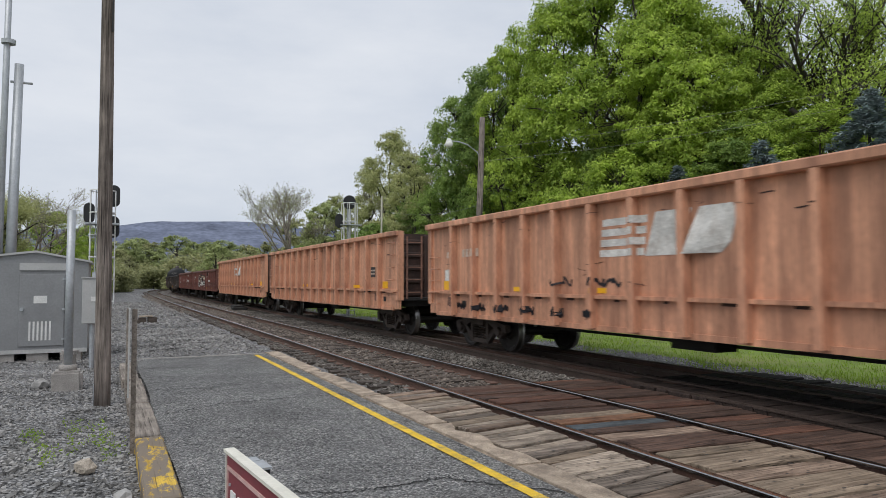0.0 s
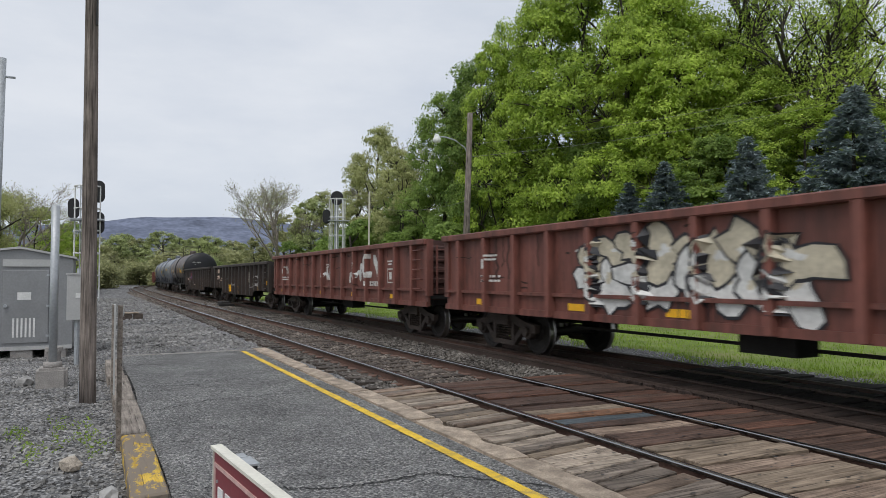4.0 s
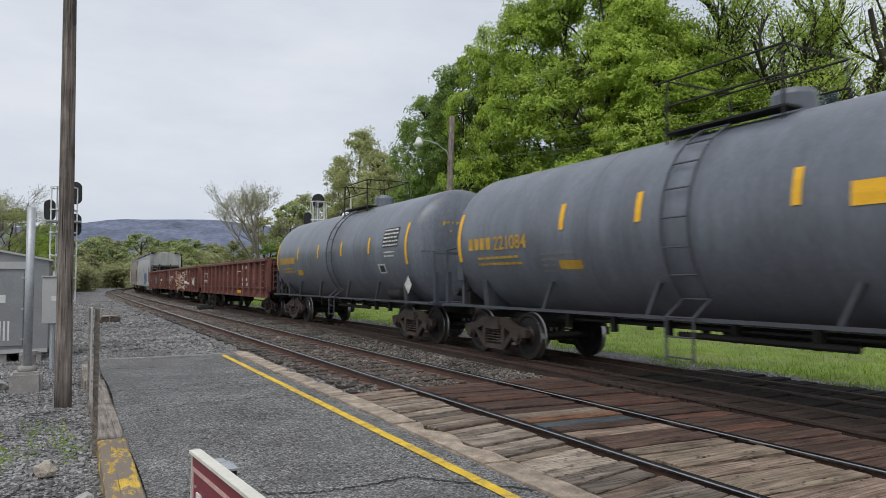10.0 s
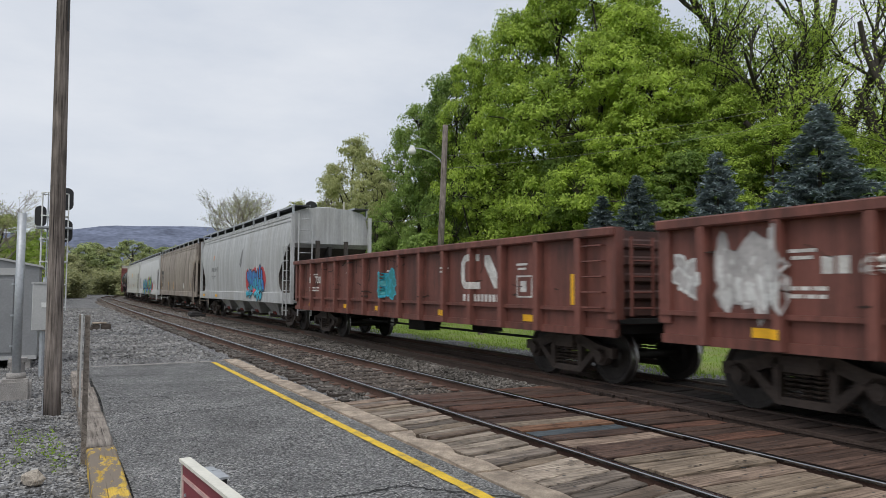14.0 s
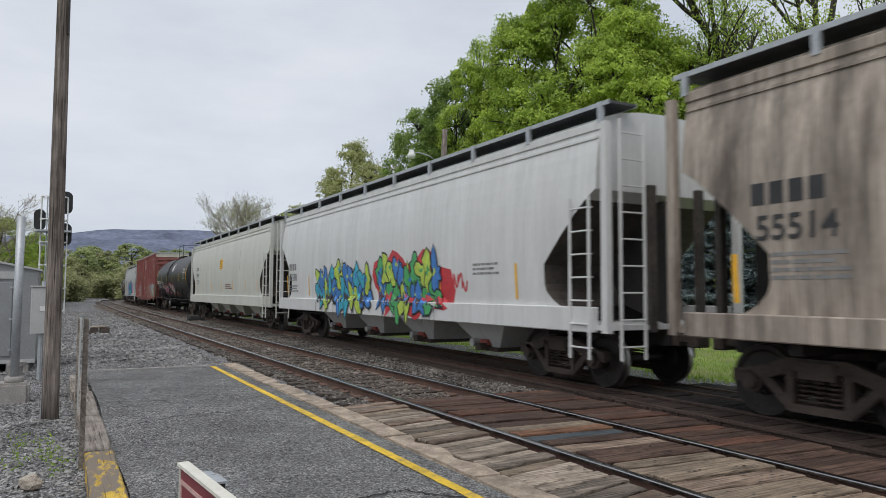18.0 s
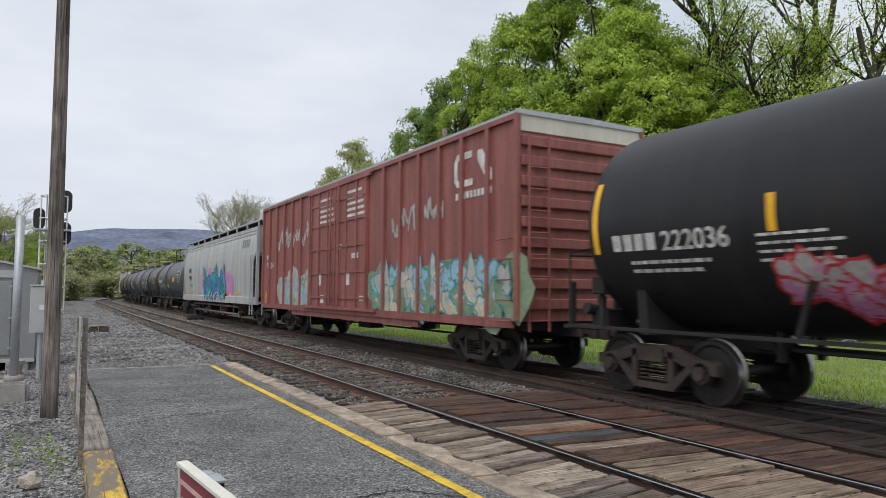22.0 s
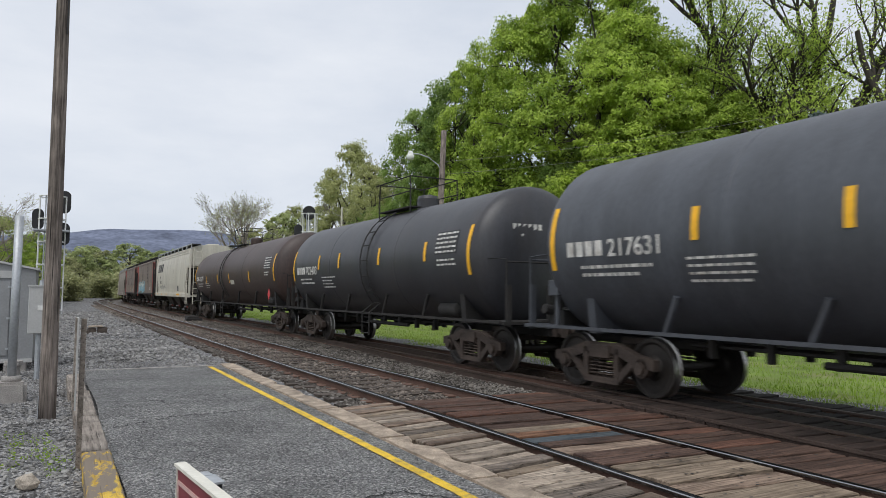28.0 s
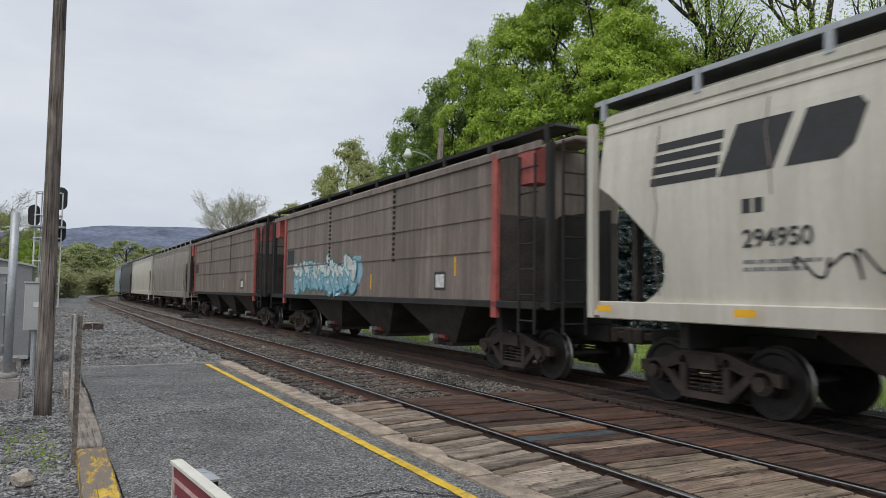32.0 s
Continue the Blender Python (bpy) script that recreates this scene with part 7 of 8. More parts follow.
def lobed_tree(seed, H, R, leaves, size, lobes=17, clumps=26, low=0.12, trunk=0.3, puff=0.72):
    """A crown of lobes, each a dome of leaf clumps on dark limbs, with gaps between; returns wood and crown meshes."""
    r = random.Random(seed)
    g = np.random.default_rng(seed)
    lean = [Vector((0, 0, -0.3))]
    for i in range(1, 8):
        lean.append(Vector((lean[-1].x + r.uniform(-0.25, 0.25), lean[-1].y + r.uniform(-0.25, 0.25), H * 0.8 * i / 7)))
    segs = [(lean, trunk, 0.07, 0)]
    cen, out = [], []
    for i in range(lobes):
        f = (i + r.uniform(0.2, 0.8)) / lobes
        a = i * 2.4 + r.uniform(-0.5, 0.5)
        wide = R * math.sin(math.pi * (0.2 + 0.7 * f)) ** 0.8
        lr = R * r.uniform(0.3, 0.46) * (1.0 if f < 0.8 else 0.85)
        far = max(0.0, wide - lr) * r.uniform(0.75, 1.15)
        z = H * (low + (0.93 - low) * f) - lr * 0.3
        lc = Vector((math.cos(a) * far, math.sin(a) * far, z))
        k = min(6, max(1, int(7 * (z - far * 0.75) / (H * 0.8))))
        p0 = lean[k]
        mid = p0.lerp(lc, 0.55) + Vector((0, 0, -0.12 * far))
        limb = [p0, p0.lerp(mid, 0.5) + Vector((r.uniform(-0.2, 0.2), r.uniform(-0.2, 0.2), -0.1)), mid, mid.lerp(lc, 0.6) + Vector((0, 0, 0.15)), lc]
        segs.append((limb, trunk * 0.42 * (1.1 - 0.5 * f), 0.05, 1))
        lead = (lc - Vector((0, 0, z - 1.2))).normalized()
        n = 0
        while n < clumps:
            v = Vector((r.gauss(0, 1), r.gauss(0, 1), r.gauss(0, 1))).normalized()
            if v.dot(lead) < -0.15 or v.z < -0.75:
                continue
            n += 1
            q = lc + Vector((v.x, v.y, v.z * 0.9)) * lr * r.uniform(0.7, 1.1)
            cen.append(q)
            out.append(v)
            if n % 2:
                segs.append(([lc.lerp(q, 0.05), lc.lerp(q, 0.55) + Vector((r.uniform(-0.15, 0.15), r.uniform(-0.15, 0.15), 0.1)), q], 0.045, 0.015, 2))
    w = wood_mesh("trunk", segs, 3)
    C, O = np.array([c[:] for c in cen]), np.array([o[:] for o in out])
    pick = g.integers(0, len(C), leaves)
    e = g.normal(0, 1, (leaves, 3))
    e /= np.linalg.norm(e, axis=1)[:, None]
    e[:, 2] = np.where(e[:, 2] < -0.3, -e[:, 2], e[:, 2])
    rad = puff * g.uniform(0.55, 1.4, len(C))[pick][:, None] * g.uniform(0.15, 1.0, leaves)[:, None] ** 0.6
    c = C[pick] + e * rad * (1, 1, 0.85)
    nrm = O[pick] * 0.5 + e * 0.45 + g.normal(0, 0.5, (leaves, 3)) + (0, 0, 0.25)
    nrm /= np.linalg.norm(nrm, axis=1)[:, None]
    d = np.cross(nrm, g.normal(0, 1, (leaves, 3)))
    d /= np.linalg.norm(d, axis=1)[:, None] + 1e-9
    u = np.cross(d, nrm)
    sz = size * g.uniform(0.6, 1.35, leaves)[:, None]
    V = np.stack([c - d * sz * 0.5 - u * sz * 0.34, c - d * sz * 0.5 + u * sz * 0.34 + nrm * sz * 0.1, c + d * sz * 0.62], 1).reshape(-1, 3)
    me = bpy.data.meshes.new("crown")
    me.from_pydata(V.tolist(), [], np.arange(3 * leaves).reshape(-1, 3).tolist())
    return w, me


PROTO = {}


def tree_proto(key, seed, H, spread, leaves, size, cloud, lm, levels=4, trunk=0.28, fork=0.3, maxlev=3, bark=None):
    segs, tips = skeleton(seed, H, spread, levels, trunk, fork)
    w = wood_mesh("trunk", segs, maxlev)
    w.materials.append(bark or M_BARK)
    lf = leaf_mesh("crown", tips, leaves, size, cloud, seed)
    lf.materials.append(lm)
    PROTO[key] = (w, lf, H)


def full_proto(key, seed, H, R, leaves, size, lm, **shape):
    w, lf = lobed_tree(seed, H, R, leaves, size, **shape)
    w.materials.append(M_BARK)
    lf.materials.append(lm)
    PROTO[key] = (w, lf, H)


def plant(key, name, label, x, y, H, turn=0.0, wide=1.0, group=""):
    w, lf, h0 = PROTO[key]
    t = empty(name, label, "tree", group)
    t.matrix_basis = Matrix.Translation((x, y, -0.2)) @ Matrix.Rotation(turn, 4, "Z")
    k = H / h0
    for nm, me in (("trunk", w), ("crown", lf)):
        if me:
            o = new(nm, me)
            o.parent = t
            o.scale = (k * wide, k * wide, k)
    return t


full_proto("maple", 3, 20.0, 6.1, 50000, 0.18, M_LEAF, puff=0.8)
full_proto("maple2", 9, 20.0, 6.5, 52000, 0.18, M_LEAF, lobes=19, puff=0.8)
full_proto("maple3", 14, 20.0, 5.8, 50000, 0.18, M_LEAF, lobes=16, puff=0.8)
full_proto("dark", 21, 17.4, 4.8, 46000, 0.18, M_LEAFD, lobes=18, low=0.06)
tree_proto("open", 27, 24, 0.8, 13000, 0.17, 0.5, M_LEAF, trunk=0.95, fork=0.35, maxlev=4)
tree_proto("open2", 35, 24, 0.85, 12000, 0.17, 0.5, M_LEAF, trunk=0.9, fork=0.35, maxlev=4)
tree_proto("olive", 41, 16, 0.7, 18000, 0.22, 0.45, M_LEAFO, fork=0.15)
full_proto("pale", 61, 16, 4.6, 24000, 0.2, M_LEAFO, lobes=14)
full_proto("shrub", 53, 5, 2.4, 8000, 0.16, M_LEAFD, lobes=7, clumps=14, low=0.0, trunk=0.08, puff=0.4)
full_proto("farleaf", 5, 12, 3.6, 7000, 0.3, M_LEAFF, lobes=12, clumps=12, puff=0.75)
full_proto("fargreen", 11, 12, 3.8, 8000, 0.3, M_LEAFG, lobes=13, clumps=12, low=0.05, puff=0.75)
tree_proto("brush", 71, 5, 0.95, 5000, 0.34, 0.5, M_LEAFF, trunk=0.08, fork=0.02)
tree_proto("bare", 47, 15, 0.5, 2600, 0.15, 0.3, M_LEAFO, levels=5, maxlev=5, bark=M_TWIG, fork=0.2)

RIGHT = [("dark", 0.75, 27.4, 54.5, 18.8), ("dark", 0.78, 28.6, 50.5, 20.8), ("maple3", 0.68, 28.9, 47.0, 22.2), ("maple", 0.72, 30.7, 43.5, 24.4), ("maple2", 0.82, 31.4, 40.0, 26.6), ("maple3", 0.95, 32.4, 37.2, 25.5), ("maple", 0.95, 32.6, 34.0, 21.0), ("maple2", 1.0, 36.0, 34.6, 20.8), ("maple3", 1.0, 35.4, 29.6, 16.0), ("open", 0.9, 41.0, 32.1, 28.0), ("open2", 0.9, 41.5, 28.1, 25.0), ("open", 0.9, 40.6, 23.4, 24.0), ("open2", 0.9, 38.9, 20.0, 20.0), ("maple2", 1.0, 38.5, 26.0, 14.0), ("maple", 1.0, 37.2, 22.2, 11.0), ("maple3", 1.0, 41.5, 17.5, 12.0), ("maple", 0.9, 37.0, 41.0, 18.0), ("pale", 0.8, 31.5, 58.0, 16.8), ("pale", 0.8, 27.0, 63.0, 13.2), ("pale", 0.9, 29.5, 70.0, 16.0), ("pale", 0.85, 30.8, 79.5, 20.5), ("bare", 0.9, 36.0, 83.0, 20.5), ("pale", 0.85, 31.2, 88.0, 17.0), ("pale", 0.85, 29.5, 98.0, 14.5), ("bare", 1.0, 21.5, 92.6, 15.3), ("bare", 1.0, 24.2, 101.0, 15.4), ("fargreen", 1.0, 27.2, 96.4, 13.5), ("farleaf", 1.0, 26.5, 110.0, 12.0), ("farleaf", 1.2, 22.0, 108.0, 8.0), ("fargreen", 1.2, 25.5, 88.0, 8.0), ("dark", 1.0, 30.5, 52.5, 16.0), ("dark", 1.1, 31.0, 47.5, 13.0), ("maple3", 1.25, 30.2, 41.0, 11.5), ("dark", 1.25, 30.6, 36.5, 12.5), ("maple", 1.25, 31.2, 32.2, 12.0), ("dark", 1.3, 33.0, 28.6, 11.5), ("maple2", 1.3, 34.6, 25.0, 11.5), ("dark", 1.2, 29.0, 57.5, 12.0), ("dark", 1.1, 28.5, 66.0, 11.0), ("dark", 1.2, 30.5, 75.0, 11.0), ("maple", 1.2, 36.5, 29.5, 14.5), ("maple", 1.0, 44.0, 8.0, 15.0)]
rv = random.Random(77)
for key, wide, x, y, H in RIGHT:
    lab = {"maple": "tall maple in bright spring leaf", "dark": "tall dense dark green tree", "open": "old dark-limbed tree with thin young leaves", "olive": "tree in olive young leaf", "pale": "broad tree in pale olive young leaf", "bare": "grey leafless tree with fine twigs", "farleaf": "distant tree in haze-pale young leaf", "fargreen": "distant tree in full green leaf"}[key.rstrip("23")]
    plant(key, "tree", lab, x, y, H, rv.uniform(0, 6.28), wide, "trees behind the lawn")
for k in range(30):
    y = 4 + k * 3.1
    x = (34.5 if y < 26 else 29.0 if y < 45 else 24.0) + rv.uniform(-1, 3)
    plant("shrub", "shrub", "leafy green undergrowth at the wood's edge", x, y, rv.uniform(4, 7.5), rv.uniform(0, 6.28), rv.uniform(0.9, 1.4), "undergrowth")
for key, x, y, H in (("olive", -6.4, 54.7, 7.4), ("bare", -5.4, 60.0, 8.8), ("maple", -4.6, 70.0, 8.2), ("olive", -8.0, 50, 6.8), ("maple3", -9.5, 47, 7.5), ("bare", -8.5, 62, 9.0), ("maple", -2.2, 84, 8.0), ("olive", -13, 60, 8.0), ("maple", -16, 48, 9)):
    plant(key, "tree", "small tree in thin spring leaf beyond the yard", x, y, H, rv.uniform(0, 6.28), 1.2, "trees beyond the yard")
for k in range(60):
    y = 118 + 95 * rv.random()
    x = -12 + rv.random() * (0.2 * y + 6)
    o = float(np.interp(y, LY[I0:], LX[I0:]))
    if -1.5 < x - o < 13:
        continue
    near_line = x - o > -6
    plant(rv.choice(("farleaf", "fargreen", "farleaf", "bare") if y > 150 else ("farleaf", "fargreen")), "tree", "distant tree in mixed spring leaf", x, y, rv.uniform(9, 14) if y > 150 and not near_line else rv.uniform(5, 8.5), rv.uniform(0, 6.28), 1.3, "distant trees")
for k in range(14):
    plant("fargreen" if k % 3 else "farleaf", "tree", "distant tree closing the view down the line", 2 + k * 2.6 + rv.uniform(-1, 1), 205 + rv.uniform(-6, 25) - k * 1.5, rv.uniform(10, 15), rv.uniform(0, 6.28), 1.3, "distant trees")
for k in range(22):
    y = rv.uniform(112, 150)
    x = -5 + rv.uniform(-6, 5.5)
    plant("brush", "shrub", "distant green thicket beside the line", x, y, rv.uniform(2.5, 5), rv.uniform(0, 6.28), 1.5, "distant thicket")

for k in range(34):
    y = rv.uniform(84, 120)
    x = rv.uniform(-16, -1.5)
    plant("brush", "shrub", "low brushy thicket in haze-pale young leaf", x, y, rv.uniform(2.5, 5.5), rv.uniform(0, 6.28), 1.5, "distant thicket")
for k in range(34):
    x = -8 + k * 1.5 + rv.uniform(-1, 1)
    plant("brush", "shrub", "brush closing the view down the line", x, 190 + rv.uniform(-8, 22) - k * 0.8, rv.uniform(4, 7.5), rv.uniform(0, 6.28), 1.6, "distant thicket")


def spruce_mesh(seed, H, R):
    g = np.random.default_rng(seed)
    V, Fc = [], []
    tiers = int(H / 0.16)
    for i in range(tiers):
        f = i / tiers
        z = H * (0.04 + 0.95 * f)
        rad = R * (1 - f) ** 0.85 * g.uniform(0.82, 1.1) + 0.08
        nb = max(5, int(17 * (1 - f) + 5))
        for b in range(nb):
            a = g.uniform(0, 6.283)
            ln = rad * g.uniform(0.75, 1.12)
            ca, sa_ = math.cos(a), math.sin(a)
            ns = max(3, int(ln / 0.11))
            for k in range(ns):
                q = (k + g.uniform(0, 1)) / ns
                if q < 0.25 and f < 0.8:
                    continue
                p = np.array((ca * ln * q, sa_ * ln * q, z - 0.22 * ln * q + 0.18 * ln * q * q))
                for m_ in range(9):
                    side = g.uniform(-1, 1)
                    t = np.array((ca, sa_, 0.05)) * 0.6 + np.array((-sa_, ca, 0)) * side + g.normal(0, 0.25, 3)
                    t /= np.linalg.norm(t)
                    w = np.cross(t, (g.normal(0, 0.4), g.normal(0, 0.4), 1))
                    w /= np.linalg.norm(w)
                    L = g.uniform(0.18, 0.36) * (0.7 + 0.5 * (1 - q))
                    n = len(V)
                    V += [p - w * 0.06, p + w * 0.06, p + t * L - np.array((0, 0, 0.12 * L))]
                    Fc += [(n, n + 1, n + 2)]
    me = bpy.data.meshes.new("crown")
    me.from_pydata([tuple(v) for v in V], [], Fc)
    me.materials.append(M_SPRUCE)
    bm = bmesh.new()
    tube(bm, [(0, 0, -0.2), (0, 0, H * 0.95)], 0.16, 7, 0.02)
    w = done(bm, "trunk")
    w.materials.append(M_BARK)
    return w, me


SPR = [spruce_mesh(5, 9.6, 4.1), spruce_mesh(6, 8.0, 3.3)]
for k, (x, y, H, wide) in enumerate(((28.6, 18.35, 10.0, 1.12), (26.2, 21.7, 8.2, 1.0), (25.2, 25.7, 7.6, 1.0), (25.3, 28.5, 6.9, 1.0), (30.3, 14.6, 8.6, 1.1), (30.8, 11.0, 9.0, 1.1))):
    w, lf = SPR[k % 2]
    t = empty("spruce", "blue-grey spruce standing at the lawn's edge", "conifer", "spruces along the lawn")
    t.matrix_basis = Matrix.Translation((x, y, -0.2)) @ Matrix.Rotation(k * 1.7, 4, "Z")
    sc_ = H / (9.6 if k % 2 == 0 else 8.0)
    for nm, me in (("trunk", w), ("crown", lf)):
        o = new(nm, me)
        o.parent = t
        o.scale = (sc_ * wide, sc_ * wide, sc_)

# lawn blades
g = np.random.default_rng(4)
n = 60000
gy = 2 + 60 * g.random(n) ** 1.5
gx = 11.2 + 18 * g.random(n) ** 1.6 + 0.35 * np.sin(gy * 1.7) + 0.25 * g.normal(0, 1, n)
hh = g.uniform(0.03, 0.1, n) * (0.5 + 0.6 * g.random(n))
a = g.uniform(0, 6.283, n)
bx, by = np.cos(a) * 0.012, np.sin(a) * 0.012
lx, ly = g.normal(0, 0.03, n), g.normal(0, 0.03, n)
z0 = np.full(n, GZ - 0.075)
V = np.stack([np.stack([gx - bx, gy - by, z0], 1), np.stack([gx + bx, gy + by, z0], 1), np.stack([gx + lx, gy + ly, z0 + hh + 0.03], 1)], 1).reshape(-1, 3)
me = bpy.data.meshes.new("lawn_grass")
me.from_pydata(V.tolist(), [], np.arange(3 * n).reshape(-1, 3).tolist())
tagged(part("lawn_grass", me, M_GRASS), "short mown green lawn grass", "grass", kind="stuff")

# wooded ridge far behind, its distance haze painted into the blue base colour
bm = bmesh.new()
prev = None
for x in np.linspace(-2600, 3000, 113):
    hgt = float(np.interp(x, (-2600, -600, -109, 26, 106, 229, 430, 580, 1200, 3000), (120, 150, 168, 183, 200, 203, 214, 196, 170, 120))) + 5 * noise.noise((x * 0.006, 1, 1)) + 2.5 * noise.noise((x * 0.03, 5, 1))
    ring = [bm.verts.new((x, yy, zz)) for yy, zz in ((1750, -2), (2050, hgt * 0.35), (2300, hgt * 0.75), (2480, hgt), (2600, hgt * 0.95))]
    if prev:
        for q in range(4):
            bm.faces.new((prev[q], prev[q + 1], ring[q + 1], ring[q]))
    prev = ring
tagged(part("wooded_ridge", bm, M_HILL, smooth=True), "long haze-blue wooded ridge on the horizon", "hill", kind="structure")

# ---- lineside things ----
pole = empty("utility_pole", "tall weathered brown wooden utility pole in the gravel", "pole")
bm = bmesh.new()
pts = [(-0.066 - 0.045 * k / 12, 10.4, -0.3 + 7.6 * k / 12) for k in range(13)]
tube(bm, pts, 0.104, 16, 0.072)
part("pole_shaft", bm, M_POLE, pole, smooth=True)
boxes("conduit_strap", [(-0.045, -0.025, 10.31, 10.335, 4.95, 7.2)], M_BLACK, pole, "black cable on the pole")
boxes("ground_wire", [(-0.178, -0.169, 10.35, 10.36, -0.2, 0.2)], M_GALV, pole)

post = empty("steel_tube_post", "grey galvanised tube post on a concrete footing", "post")
bm = bmesh.new()
tube(bm, [(-0.565, 12.3, 0.2), (-0.565, 12.3, 2.68)], 0.06, 14)
part("tube", bm, M_GALV, post, smooth=True)
bm = bmesh.new()
tube(bm, [(-0.565, 12.3, 0.18), (-0.565, 12.3, 0.27)], 0.13, 14)
part("collar", bm, M_CONC2, post, smooth=True)
bm = bmesh.new()
box(bm, -0.78, -0.36, 12.1, 12.52, -0.3, 0.19)
bmesh.ops.bevel(bm, geom=bm.edges[:], offset=0.04, segments=2, affect="EDGES")
part("footing", bm, M_CONC2, post)

stub = empty("concrete_stub", "short round concrete footing stub in the gravel", "footing")
bm = bmesh.new()
tube(bm, [(-0.7, 15.7, -0.3), (-0.7, 15.7, 0.12)], 0.12, 14)
part("footing", bm, M_CONC2, stub, smooth=False)
bm = bmesh.new()
tube(bm, [(-0.7, 15.7, 0.12), (-0.7, 15.7, 0.2)], 0.16, 14)
part("cap", bm, M_CONC2, stub)

# relay cabinet
cab = empty("relay_cabinet", "grey metal relay cabinet with a door and vent slots", "cabinet")
CX0, CX1, CY = -2.9, -0.45, 17.0
bm = bmesh.new()
prism(bm, [(CX0, 0.05), (CX0, 1.98), ((CX0 + CX1) / 2 + 0.25, 2.17), (CX1 + 0.02, 1.98), (CX1 + 0.02, 0.05)], CY, CY + 2.2)
part("body", bm, M_CAB, cab)
bm = bmesh.new()
prism(bm, [(CX0 - 0.06, 1.97), ((CX0 + CX1) / 2 + 0.25, 2.175), (CX1 + 0.08, 1.97), (CX1 + 0.08, 2.01), ((CX0 + CX1) / 2 + 0.25, 2.22), (CX0 - 0.06, 2.01)], CY - 0.06, CY + 2.26)
part("roof", bm, M_CABL, cab, "pale low-pitched metal roof")
boxes("plinth", [(CX0 + 0.1 + 0.62 * i, CX0 + 0.5 + 0.62 * i, CY + 0.02, CY + 2.1, -0.3, 0.06) for i in range(4)], M_CONC2, cab)
door = boxes("door", [(-1.72, -0.88, CY - 0.03, CY - 0.002, 0.2, 1.72)], M_CAB, cab, bevel=0.006)
boxes("header_panel", [(-1.72, -0.86, CY - 0.035, CY - 0.003, 1.8, 1.95)], M_CABL, cab, "pale header panel")
for i in range(6):
    boxes("vent_slot", [(-1.53 + 0.075 * i, -1.495 + 0.075 * i, CY - 0.036, CY - 0.03, 0.32, 0.72)], M_WHITE, door)
boxes("door_sign", [(-1.45, -1.2, CY - 0.036, CY - 0.03, 1.1, 1.26)], M_WHITE, door, "small white notice")
bm = bmesh.new()
tube(bm, [(-1.66, CY - 0.09, 0.98), (-1.66, CY - 0.02, 0.98)], 0.035, 10)
part("door_knob", bm, M_GALV, door)
for z in (0.32, 0.95, 1.6):
    boxes("hinge", [(-0.92, -0.78, CY - 0.05, CY - 0.03, z, z + 0.04)], M_GALV, door)
boxes("base_rail", [(CX0, CX1 + 0.02, CY - 0.02, CY - 0.001, 0.05, 0.13)], M_CABL, cab)

jb = empty("junction_box", "pale grey metal junction box on a pipe stand", "junction box")
boxes("box_body", [(-0.48, -0.2, 15.0, 15.25, 0.75, 1.62)], M_CABL, jb, bevel=0.01)
boxes("box_label", [(-0.33, -0.22, 14.99, 15.0, 1.18, 1.27)], M_WHITE, jb)
boxes("box_lid", [(-0.5, -0.18, 14.98, 15.27, 1.62, 1.65)], M_CABL, jb)
bm = bmesh.new()
tube(bm, [(-0.3, 15.12, -0.3), (-0.3, 15.12, 0.75)], 0.045, 8)
part("pipe_stand", bm, M_GALV, jb)
bm = bmesh.new()
tube(bm, [(-0.28, 15.12, 1.62), (-0.28, 15.12, 1.74)], 0.04, 8)
part("conduit_cap", bm, M_GALV, jb)

for nm, x, y, z1, r0, lab in (("tall_steel_mast", -2.42, 19.8, 12.0, 0.085, "tall slim grey steel antenna mast"), ("steel_mast", -2.2, 19.9, 6.95, 0.13, "grey tapered steel mast with bolts near its top")):
    ms = empty(nm, lab, "mast")
    bm = bmesh.new()
    tube(bm, [(x - 0.05, y, -0.3), (x + 0.06, y, z1)], r0, 14, r0 * 0.8)
    part("shaft", bm, M_GALV, ms, smooth=True)
    if z1 > 10:
        bm = bmesh.new()
        tube(bm, [(x + 0.05, y, 7.4), (x + 0.05, y, 7.5)], 0.16, 14)
        part("flange", bm, M_GALV, ms)
    else:
        bm = bmesh.new()
        tube(bm, [(x - 0.12, y, 6.5), (x + 0.36, y, 6.5)], 0.03, 6)
        part("bolt", bm, M_GALV, ms)


